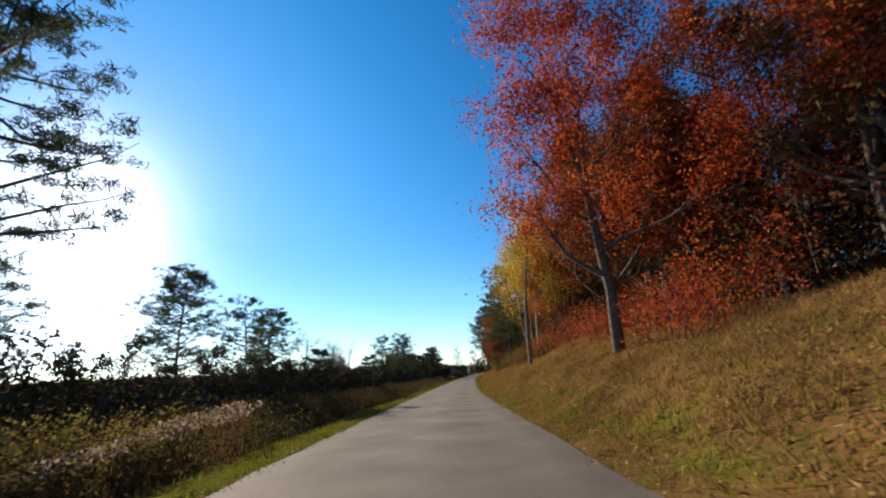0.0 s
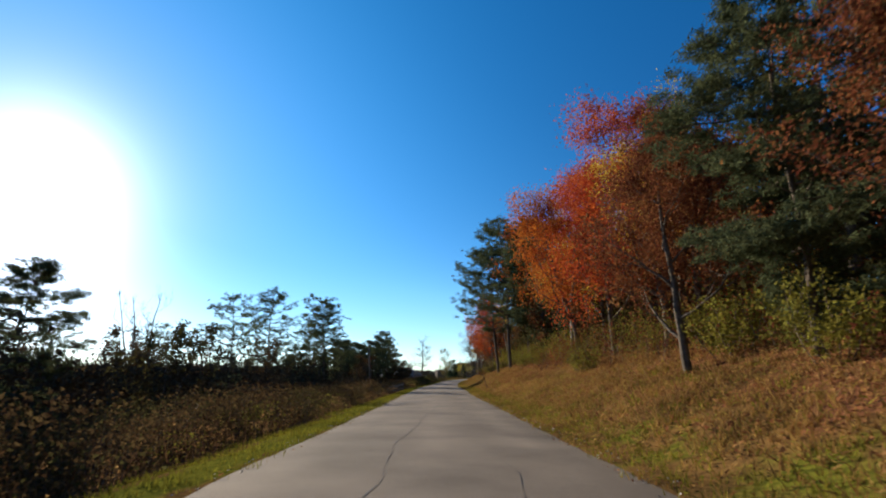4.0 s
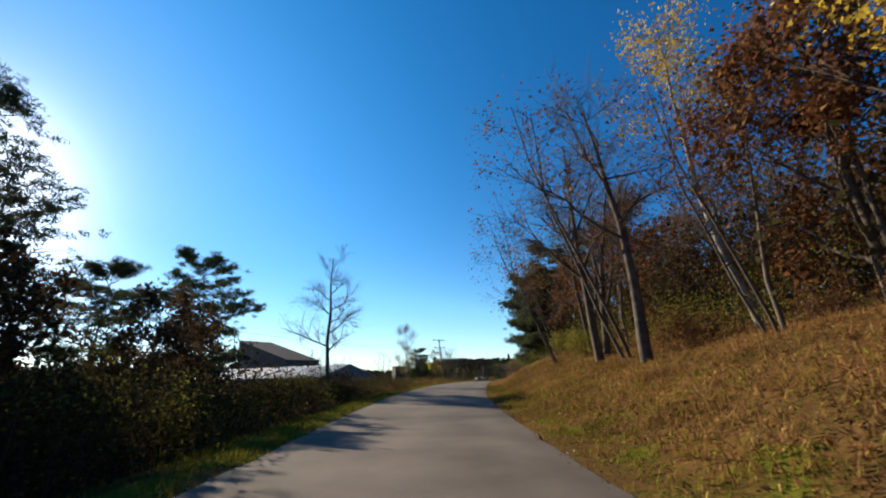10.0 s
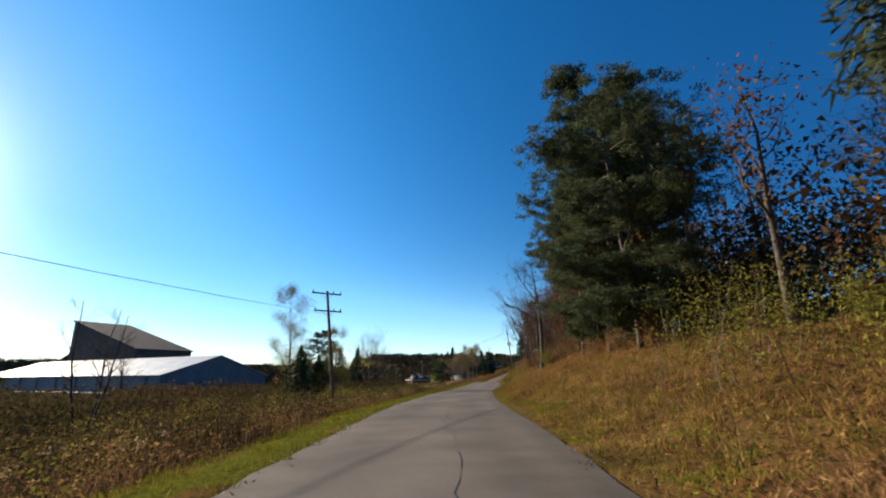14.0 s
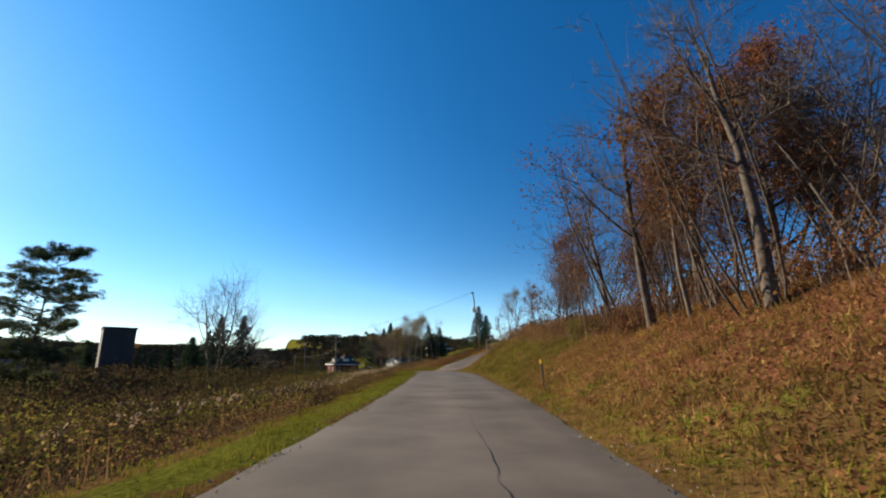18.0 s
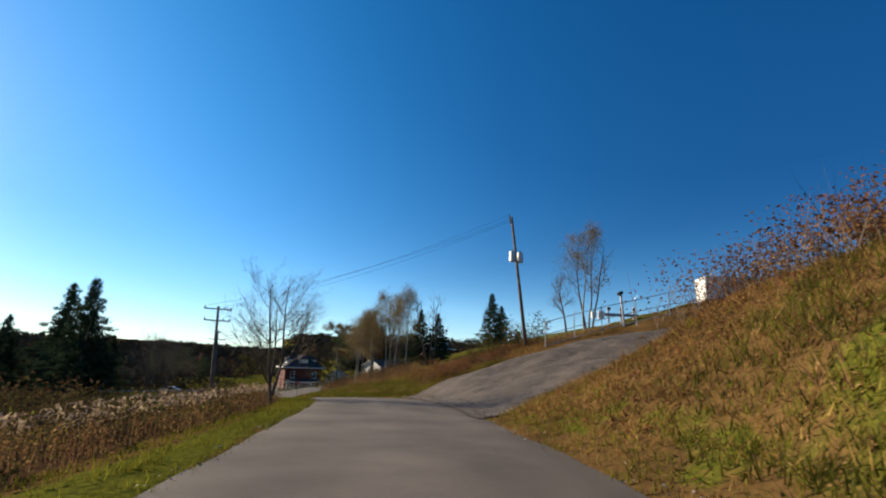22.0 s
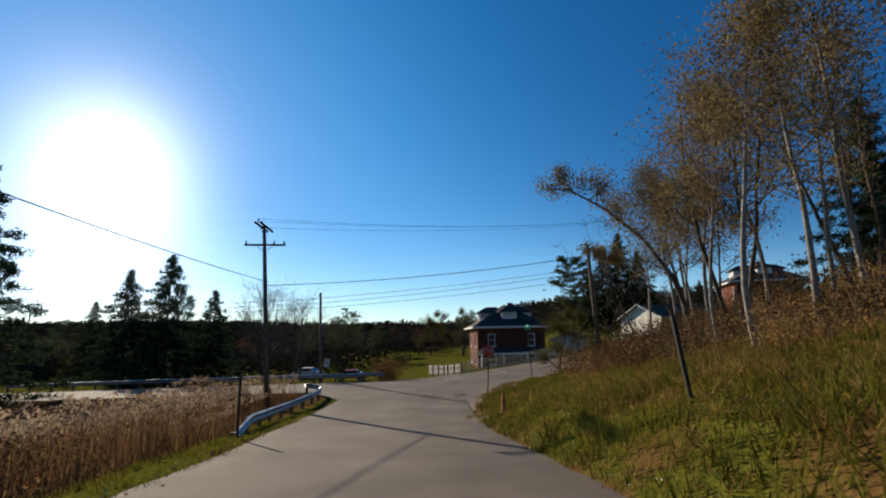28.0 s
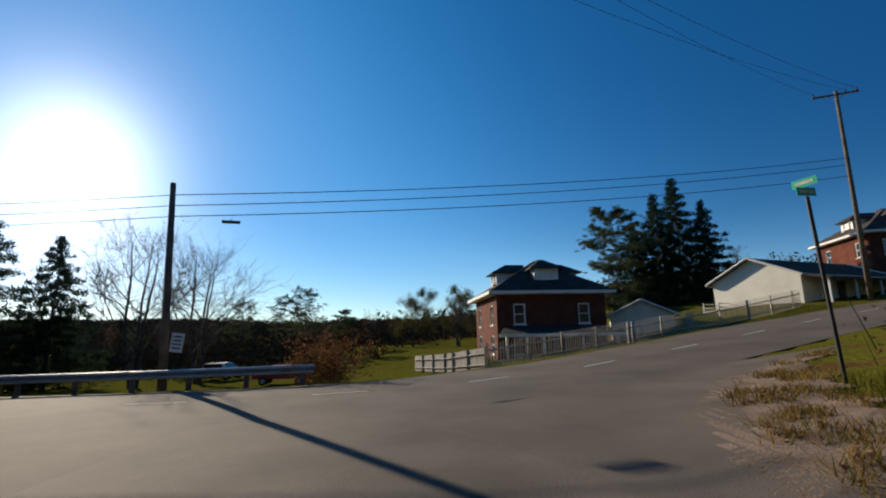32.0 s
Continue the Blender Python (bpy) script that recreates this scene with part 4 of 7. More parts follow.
# ---- the brick house at the junction ----
def brick_house(m, w=8.8, dpt=9.0, h=5.2, rise=3.0, label="two-storey red brick house with hipped roof, dormers and porch", porch=True):
    root = thing("brick_house", m, label, "house")
    ops = [(-2.6, 0.95, 3.1, 4.7), (2.6, 0.95, 3.1, 4.7), (-2.6, 1.1, 0.8, 2.3), (2.6, 1.1, 0.8, 2.3)]
    up = [o for o in ops if o[2] > 2.6]
    low = [o for o in ops if o[2] < 2.6]
    t = 0.3
    for name, turn, half_l, half_d in (("wall_front", 0, w / 2, dpt / 2), ("wall_back", 180, w / 2, dpt / 2), ("wall_side", 90, dpt / 2, w / 2), ("wall_side", -90, dpt / 2, w / 2)):
        holder = new(name)
        holder.parent = root
        holder.matrix_basis = pose(0, 0, 0, 0, 0, turn)
        ln = half_l if turn in (0, 180) else half_l - t
        wall_box("lower_wall", holder, -ln, ln, -half_d, -half_d + t, -0.6, 2.65, M_BRICK, low)
        wall_box("upper_wall", holder, -ln, ln, -half_d, -half_d + t, 2.65, h, M_BRICK, up)
    for turn, half_d in ((0, dpt / 2), (180, dpt / 2), (90, w / 2), (-90, w / 2)):
        for c, ww, s, e in ops:
            window(root, pose(0, 0, 0, 0, 0, turn) @ pose(c, -half_d + 0.12, (s + e) / 2), ww, e - s)
    o = 0.65
    a, b, z0, z1 = w / 2 + o, dpt / 2 + o, h - 0.05, h + rise
    rdg = max(0.1, (dpt - w) / 2 + 0.6)
    tops = [(0, -rdg, z1), (0, rdg, z1)]
    for vs, nm in (([(-a, -b, z0), (a, -b, z0), tops[0]], "roof_front"), ([(a, b, z0), (-a, b, z0), tops[1]], "roof_back"),
                   ([(a, -b, z0), (a, b, z0), tops[1], tops[0]], "roof_side"), ([(-a, b, z0), (-a, -b, z0), tops[0], tops[1]], "roof_side")):
        mesh_object(nm, *slab(vs, 0.16), M_ROOF, root)
    for s in (-1, 1):
        part("fascia", B(2 * a, 0.05, 0.22, at=(0, s * (b + 0.03), z0 - 0.1)), M_WHITE, root)
        part("fascia", B(0.05, 2 * b, 0.22, at=(s * (a + 0.03), 0, z0 - 0.1)), M_WHITE, root)
    part("soffit", B(2 * a - 0.1, 2 * b - 0.1, 0.05, at=(0, 0, z0 - 0.22)), M_WHITE, root)
    for turn, reach in ((0, b), (90, a), (-90, a)):
        d = new("dormer")
        d.parent = root
        d.matrix_basis = pose(0, 0, 0, 0, 0, turn)
        y0 = -reach + 1.5
        part("dormer_cheek", B(2.0, 2.6, 1.35, at=(0, y0 + 1.3, z0 + 1.35)), M_WHITE, d)
        window(d, pose(0, y0 - 0.03, z0 + 1.45), 1.1, 0.8)
        mesh_object("dormer_roof", *slab([(-1.4, y0 - 0.4, z0 + 1.98), (1.4, y0 - 0.4, z0 + 1.98), (0.25, y0 + 1.0, z0 + 2.75), (-0.25, y0 + 1.0, z0 + 2.75)], 0.1), M_ROOF, d)
        mesh_object("dormer_roof", *slab([(1.4, y0 - 0.4, z0 + 1.98), (1.4, y0 + 2.6, z0 + 1.98), (0.25, y0 + 2.6, z0 + 2.75), (0.25, y0 + 1.0, z0 + 2.75)], 0.1), M_ROOF, d)
        mesh_object("dormer_roof", *slab([(-1.4, y0 + 2.6, z0 + 1.98), (-1.4, y0 - 0.4, z0 + 1.98), (-0.25, y0 + 1.0, z0 + 2.75), (-0.25, y0 + 2.6, z0 + 2.75)], 0.1), M_ROOF, d)
    part("chimney", B(0.7, 0.7, 1.8, at=(1.2, 1.6, z1 - 0.5), bevel=0.02), M_BRICK, root)
    if porch:
        yf = -dpt / 2
        part("porch_floor", B(w, 2.3, 0.5, at=(0, yf - 1.15, -0.1)), M_CONCRETE, root)
        mesh_object("porch_roof", *slab([(-w / 2 - 0.5, yf - 2.7, 2.35), (w / 2 + 0.5, yf - 2.7, 2.35), (w / 2 - 0.6, yf, 3.0), (-w / 2 + 0.6, yf, 3.0)], 0.16), M_ROOF, root)
        part("porch_fascia", B(w + 1.0, 0.06, 0.22, at=(0, yf - 2.72, 2.26)), M_WHITE, root)
        for x in (-w / 2 + 0.2, -w / 6, w / 6, w / 2 - 0.2):
            part("porch_post", B(0.2, 0.2, 2.1, at=(x, yf - 2.15, 1.2), bevel=0.01), M_WHITE, root)
        part("front_door", B(1.0, 0.08, 2.05, at=(0, yf - 0.03, 1.15)), M_BLOCK_DARK, root)
    return root


def gable_house(m, length, width, h, rise, wall, roof, label, name="house", category="house", porch=False, wins=True):
    """A low house: gable ends at -x and +x, eaves along x. Front towards -y."""
    root = thing(name, m, label, category)
    t = 0.2
    part("foundation", B(length - 0.1, width - 0.1, 1.4, at=(0, 0, -0.35)), M_CONCRETE, root)
    for s in (-1, 1):
        x = s * (length / 2 - t / 2)
        vs = [(x - t / 2, -width / 2, 0.35), (x - t / 2, width / 2, 0.35), (x - t / 2, width / 2, h), (x - t / 2, 0, h + rise), (x - t / 2, -width / 2, h)]
        vs += [(v[0] + t, v[1], v[2]) for v in vs]
        fs = [(4, 3, 2, 1, 0), (5, 6, 7, 8, 9)] + [(i, (i + 1) % 5, (i + 1) % 5 + 5, i + 5) for i in range(5)]
        mesh_object("gable_wall", vs, fs, wall, root)
        y = s * (width / 2 - t / 2)
        part("long_wall", B(length - 2 * t, t, h - 0.35, at=(0, y, (h + 0.35) / 2)), wall, root)
        e = 0.4
        mesh_object("roof", *slab([(-length / 2 - e, s * (width / 2 + e), h - e * rise / (width / 2)), (length / 2 + e, s * (width / 2 + e), h - e * rise / (width / 2)),
                                   (length / 2 + e, 0, h + rise + 0.12), (-length / 2 - e, 0, h + rise + 0.12)][::s], 0.12), roof, root)
        part("fascia", B(length + 2 * e, 0.05, 0.18, at=(0, s * (width / 2 + e + 0.03), h - e * rise / (width / 2) - 0.06)), M_WHITE, root)
        for g in (-1, 1):
            a = Vector((g * (length / 2 + e + 0.03), s * (width / 2 + e), h - e * rise / (width / 2) - 0.03))
            b = Vector((g * (length / 2 + e + 0.03), 0, h + rise + 0.09))
            part("bargeboard", C(a, b, 0.09, sides=4), M_WHITE, root)
    if porch:
        yf = -width / 2
        part("porch_floor", B(length, 1.9, 0.35, at=(0, yf - 0.95, 0.18)), M_CONCRETE, root)
        part("porch_base", B(length - 0.2, 1.8, 1.0, at=(0, yf - 0.92, -0.5)), M_CONCRETE, root)
        mesh_object("porch_roof", *slab([(-length / 2 - 0.4, yf - 2.2, h - 0.55), (length / 2 + 0.4, yf - 2.2, h - 0.55), (length / 2 + 0.4, yf - 0.42, h - 0.2), (-length / 2 - 0.4, yf - 0.42, h - 0.2)], 0.12), roof, root)
        for k in range(5):
            part("porch_post", B(0.14, 0.14, h - 0.98, at=(-length / 2 + 0.1 + (length - 0.2) * k / 4, yf - 1.8, 0.35 + (h - 0.98) / 2), bevel=0.01), M_WHITE, root)
        part("front_door", B(0.95, 0.08, 2.05, at=(-length * 0.13, yf - 0.03, 1.4)), M_BLOCK_DARK, root)
        side = new("side_steps")
        side.parent = root
        part("landing", B(1.3, 1.6, 0.12, at=(-length / 2 - 0.7, width / 2 - 0.6, 0.4)), M_WHITE, side)
        for y in (width / 2 - 1.35, width / 2 + 0.15):
            for z in (0.75, 1.1):
                part("rail", B(1.3, 0.05, 0.07, at=(-length / 2 - 0.7, y, z)), M_WHITE, side)
            part("rail_post", B(0.08, 0.08, 2.1, at=(-length / 2 - 1.3, y, 0.15)), M_WHITE, side)
    if wins:
        for x in (-length * 0.28, length * 0.05, length * 0.32):
            window(root, pose(x, -width / 2 - 0.02, 1.7), 1.2, 1.1)
        window(root, pose(-length / 2 - 0.02, -width * 0.38, -0.15, 0, 0, -90), 0.7, 0.4)
        window(root, pose(-length / 2 - 0.02, width * 0.2, -0.15, 0, 0, -90), 0.7, 0.4)
    return root


# ---- buildings ----
brick_house(pose(48.0, 494.6, -3.2, 0, 0, 9), h=5.7)
brick_house(pose(87.5, 505.0, 3.2, 0, 0, -8), w=8.6, dpt=8.6, h=5.6, label="red brick house on the rise with hipped roof and white dormers", porch=False)
gable_house(pose(71.7, 495.6, 0.35, 0, 0, 25), 13.0, 7.4, 3.0, 1.55, M_SIDING, M_ROOF_BROWN, "low cream-sided ranch house with brown shingle roof, porch and block foundation", "ranch_house", porch=True)
gable_house(pose(57.6, 496.6, -1.3, 0, 0, 75), 5.4, 5.0, 2.0, 1.1, M_SIDING, M_ROOF, "small white garage with a dark gabled roof", "garage", "garage", wins=False)
gable_house(pose(168.0, 560.0, land(168, 560) - 0.2, 0, 0, 0), 14, 9, 3.0, 1.8, M_SIDING, M_ROOF_BROWN, "distant cream house on the hilltop meadow", "farm_house")

# long metal-roofed works hall with the tall dark block behind it
def works_hall():
    a, b = Vector((-20.0, 396.0, 0)), Vector((-89.0, 455.0, 0))
    d = (b - a)
    ln = d.length
    ang = math.degrees(math.atan2(d.y, d.x))
    mid = (a + b) / 2
    root = thing("works_hall", pose(mid.x, mid.y, -2.2, 0, 0, ang), "long works hall with a pale metal roof and blue-grey walls", "factory")
    w, eave, ridge = 30.0, 6.6, 11.3
    half = ln / 2
    for s in (-1, 1):
        part("long_wall", B(ln - 0.6, 0.3, eave + 1, at=(0, s * (w / 2 - 0.15), eave / 2 - 0.5)), M_WALL_GREY, root)
        x = s * (half - 0.15)
        vs = [(x - 0.15, -w / 2, -1), (x - 0.15, w / 2, -1), (x - 0.15, w / 2, eave), (x - 0.15, 0, ridge), (x - 0.15, -w / 2, eave)]
        vs += [(v[0] + 0.3, v[1], v[2]) for v in vs]
        mesh_object("gable_wall", vs, [(4, 3, 2, 1, 0), (5, 6, 7, 8, 9)] + [(i, (i + 1) % 5, (i + 1) % 5 + 5, i + 5) for i in range(5)], M_WALL_GREY, root)
        n = 12
        for k in range(n):
            x0, x1 = -half - 0.5 + (ln + 1) * k / n, -half - 0.5 + (ln + 1) * (k + 1) / n - 0.05
            mesh_object("roof_panel", *slab([(x0, s * (w / 2 + 0.5), eave - 0.1), (x1, s * (w / 2 + 0.5), eave - 0.1), (x1, s * 0.05, ridge + 0.15), (x0, s * 0.05, ridge + 0.15)][::s], 0.12),
                        M_METAL_ROOF, root)
    for k in range(9):
        part("buttress", B(0.4, 0.5, eave, at=(-half + ln * (k + 0.5) / 9, w / 2 + 0.1, eave / 2 - 0.4)), M_WALL_GREY, root)
    part("lean_to", B(ln * 0.5, 6, 3.4, at=(-half * 0.3, w / 2 + 3.3, 1.0)), M_WALL_GREY, root)
    blk = thing("breaker_building", pose(-62.0, 449.0, -2.2, 0, 0, ang), "tall dark industrial building with a steep single-pitch roof", "factory")
    for y in (-9, 9):
        vs = [(-22, y - 0.2, -1), (17, y - 0.2, -1), (17, y - 0.2, 25.2), (-22, y - 0.2, 14.6)]
        vs += [(v[0], v[1] + 0.4, v[2]) for v in vs]
        mesh_object("side_wall", vs, [(0, 1, 2, 3), (7, 6, 5, 4)] + [(i, i + 4, (i + 1) % 4 + 4, (i + 1) % 4) for i in range(4)], M_BLOCK_DARK, blk)
    part("end_wall", B(0.4, 17.6, 26.2, at=(17, 0, 12.1)), M_BLOCK_DARK, blk)
    part("end_wall", B(0.4, 17.6, 15.6, at=(-22, 0, 6.8)), M_BLOCK_DARK, blk)
    mesh_object("roof", *slab([(-22.6, -9.6, 14.75), (17.6, -9.6, 25.7), (17.6, 9.6, 25.7), (-22.6, 9.6, 14.75)], 0.3), M_ROOF, blk)
    part("annexe", B(9, 14, 13, at=(23.5, 0, 5.5)), M_BLOCK_DARK, blk)
    mesh_object("annexe_roof", *slab([(17.3, -7.6, 15.4), (29, -7.6, 11.8), (29, 7.6, 11.8), (17.3, 7.6, 15.4)], 0.3), M_ROOF, blk)


works_hall()
silo = thing("block_tower", pose(-1.0, 413.0, -2.0, 0, 0, 20), "square dark concrete tower standing beyond the field", "tower")
part("shaft", B(4.6, 4.6, 10.4, at=(0, 0, 5.2), bevel=0.05), M_BLOCK_DARK, silo)
part("cap", B(4.9, 4.9, 0.3, at=(0, 0, 10.55)), M_BLOCK_DARK, silo)
part("plinth", B(6.5, 6.0, 2.6, at=(0.4, -0.4, 0.6)), M_CONCRETE, silo)

# ---- utility poles and cables ----
p1, e1 = utility_pole((-15.7, 183.8, land(-15.7, 183.8)), (-16.4, 183.8, 8.95), ((0.25, 2.7, 8, False),), label="leaning wooden utility pole with a single crossarm")
p2, e2 = utility_pole((8.9, 304.4, land(8.9, 304.4)), (7.7, 304.4, 10.6), ((0.2, 2.6, 20, False), (1.7, 2.4, 20, False)), label="wooden utility pole with two crossarms")
p3, e3 = utility_pole((36.3, 417.0, land(36.3, 417)), (35.8, 417.0, 8.7), ((0.25, 2.5, 15, False), (1.35, 2.4, 15, False)), label="wooden utility pole with two crossarms beside the lane")
p4, e4 = utility_pole((32.7, 455.6, land(32.7, 455.6)), (32.1, 455.1, 8.2), ((0.15, 2.6, 100, True), (1.25, 2.5, 12, False)), label="tall wooden junction pole with doubled crossarms")
p5, e5 = utility_pole((30.6, 470.4, land(30.6, 470.4)), (30.3, 470.4, 5.4), label="plain wooden utility pole beside the guard rail")
p6, e6 = utility_pole((52.9, 458.8, land(52.9, 458.8)), (52.3, 457.6, 6.7), label="plain pale wooden pole among the weeds")
p7, e7 = utility_pole((69.8, 486.6, land(69.8, 486.6)), (67.6, 483.6, 15.0), ((0.2, 2.6, -20, False),), label="leaning utility pole with a crossarm by the rising road")
p8, e8 = utility_pole((61.6, 403.2, land(61.6, 403.2)), (59.9, 402.7, 16.8), ((0.3, 2.0, 60, False),), ((3.6, 10), (3.6, 190)), label="tall pole with two grey transformer cans by the gravel drive")
for (a, b, s) in ((e8[0], e3[2], 0.7), (e8[1], e3[1], 0.7), (e8[2], e3[0], 0.8)):
    cable(a, b, s)
cable((8.2, 304.4, 8.6), (-31.0, 205.0, 7.6), 1.6, 0.014, "black telephone cable running off across the low ground")
cable((36, 417, 5.9), (32.5, 455.3, 4.6), 0.5, 0.02, "black telephone cable between utility poles")
cable((32.4, 455.3, 4.4), (52.7, 458.0, 6.1), 0.35, 0.022, "black cable strung across the lane")
for k, z in ((0, 4.9), (1, 4.45), (2, 4.0)):
    cable((30.35, 470.4, z), (68.4, 484.8, (10.6, 10.1, 9.3)[k]), 0.5, 0.02, "black cable strung along the main road")
    cable((30.35, 470.4, z), (-14.0, 468.0, z + 0.8), 0.7, 0.016, "black cable strung along the main road")
for k in (0, 1, 2):
    cable(e4[k], e7[k], 0.9)
splice = thing("cable_splice_case", pose(32.4, 471.2, 4.0, 0, 0, 20), "black splice case hanging on the cable", "cable box")
part("case", C((-0.35, 0, -0.1), (0.35, 0, -0.1), 0.07, sides=10), M_CABLE, splice)
part("hanger", C((0, 0, -0.1), (0, 0, 0.05), 0.015, sides=6), M_CABLE, splice)

# ---- guard rails ----
def guard_rail(line, label, post_gap=1.9):
    root = thing("guard_rail", pose(0, 0, 0), label, "guard rail")
    line = [Vector(p) for p in line]
    cumd = [0.0]
    for a, b in zip(line, line[1:]):
        cumd.append(cumd[-1] + (b - a).length)
    n = int(cumd[-1] / 0.5)
    pts = []
    for k in range(n + 1):
        s = cumd[-1] * k / n
        pts.append(Vector([float(np.interp(s, cumd, [p[c] for p in line])) for c in range(3)]))
    prof = [(0.0, 0.15), (0.07, 0.12), (0.07, 0.06), (0.0, 0.0), (0.07, -0.06), (0.07, -0.12), (0.0, -0.15)]
    vs, fs = [], []
    for i, p in enumerate(pts):
        t = (pts[min(i + 1, n)] - pts[max(i - 1, 0)]).normalized()
        s = Vector((t.y, -t.x, 0))
        for o, z in prof:
            vs.append((p + s * o + Vector((0, 0, 0.56 + z)))[:])
        for o, z in prof:
            vs.append((p + s * (o - 0.012) + Vector((0, 0, 0.56 + z)))[:])
    m = len(prof)
    for i in range(n):
        for k in range(m - 1):
            a = i * 2 * m + k
            fs.append((a, a + 1, a + 2 * m + 1, a + 2 * m))
            fs.append((a + m + 1, a + m, a + 3 * m, a + 3 * m + 1))
        a = i * 2 * m
        fs.append((a + m, a, a + 2 * m, a + 3 * m))
        fs.append((a + m - 1, a + 2 * m - 1, a + 4 * m - 1, a + 3 * m - 1))
    mesh_object("beam", vs, fs, M_STEEL, root, "corrugated galvanised beam")
    for k in range(int(cumd[-1] / post_gap) + 1):
        s = k * post_gap + 0.1
        p = Vector([float(np.interp(s, cumd, [q[c] for q in line])) for c in range(3)])
        q = Vector([float(np.interp(s + 0.3, cumd, [q[c] for q in line])) for c in range(3)])
        t = (q - p).normalized() if (q - p).length > 1e-6 else Vector((0, 1, 0))
        part("post", B(0.14, 0.14, 1.25, at=p + Vector((-t.y * 0.1, t.x * 0.1, 0.08)), bevel=0.01), M_POLE, root)
    return root


def on_land(x, y, dz=0.0):
    return (x, y, land(x, y, False) + dz)


guard_rail([on_land(*q) for q in ((37.9, 442.4, -0.55), (37.3, 444.6, -0.15), (36.5, 448.0, -0.03), (35.9, 451.5, -0.03), (35.6, 455.0, -0.03), (35.2, 457.6, -0.03), (34.4, 459.5, -0.03), (32.8, 460.9, -0.03))],
           "galvanised guard rail curving round the corner of the junction")
guard_rail([on_land(*q) for q in ((4.0, 466.0), (16.0, 467.2), (26.0, 468.3), (32.0, 468.8), (36.6, 469.6))], "dark guard rail on wooden posts along the main road's far side")

# ---- fences ----
def picket_fence(line, label, mat, h=1.0, gap=0.16, pw=0.075, pointed=True, name="picket_fence", group=""):
    root = thing(name, pose(0, 0, 0), label, "fence", group)
    line = [Vector(p) for p in line]
    me = None
    for a, b in zip(line, line[1:]):
        d = b - a
        n = max(1, int(d.length / gap))
        ang = math.degrees(math.atan2(d.y, d.x))
        for z in (0.3, h - 0.25):
            mid = (a + b) / 2 + Vector((0, 0, z))
            part("rail", C(a + Vector((0, 0, z)), b + Vector((0, 0, z)), 0.04, sides=4), mat, root)
        if me is None:
            bm = B(pw, 0.022, h, at=(0, -0.06, h / 2 + 0.05))
            if pointed:
                for v in bm.verts:
                    if v.co.z > h:
                        v.co.x *= 0.15
                        v.co.z += 0.04
            me = bpy.data.meshes.new("picket")
            bm.to_mesh(me)
            bm.free()
            me.materials.append(mat)
        for k in range(n):
            p = a + d * ((k + 0.5) / n)
            ob = new("picket", me)
            ob.parent = root
            ob.matrix_basis = pose(p.x, p.y, p.z + random.uniform(-0.02, 0.02), 0, random.uniform(-1.5, 1.5), ang)
        for k in range(int(d.length / 2.4) + 1):
            p = a + d * min(1.0, k * 2.4 / d.length)
            part("post", B(0.09, 0.09, h + 0.3, at=(p.x, p.y, p.z + h / 2 - 0.06), bevel=0.01), mat, root)
    return root


picket_fence([on_land(*q) for q in ((43.0, 476.2), (47.0, 478.2), (51.5, 480.6), (56.0, 483.0), (60.5, 484.8), (65.5, 487.2))], "weathered white picket fence along the road's far verge", M_PICKET, h=1.2)
picket_fence([on_land(*q) for q in ((42.9, 476.6), (40.6, 482.5), (38.0, 489.0))], "silver-grey board fence beside the lawn", M_BOARD, h=1.1, gap=0.2, pw=0.17, pointed=False, name="board_fence")

# chain-link fence, gate and plant on the gravel yard
def rail_fence(line, label):
    """Weathered posts with two rough rails from post to post."""
    root = thing("rail_fence", pose(0, 0, 0), label, "fence")
    for x, y, z in line:
        part("post", B(0.17, 0.14, 1.75, at=(x, y, z + 0.52), turn=(0, random.uniform(-3, 3), random.uniform(-8, 8)), bevel=0.015), M_POLE, root)
    for a, b in zip(line, line[1:]):
        for h in (0.45, 1.05):
            r = [random.uniform(-0.05, 0.05) for _ in range(2)]
            part("rail", C((a[0] + 0.02, a[1], a[2] + h + r[0]), (b[0] + 0.02, b[1], b[2] + h + r[1]), 0.055, 0.045, 7), M_BOARD, root)
    return root


rail_fence([on_land(x, y) for x, y in ((-9.9, 154.3), (-9.55, 156.9), (-9.25, 159.5), (-8.95, 162.1), (-8.68, 164.7), (-8.52, 167.3), (-8.4, 169.9))], "weathered post and rail fence beside the ditch")


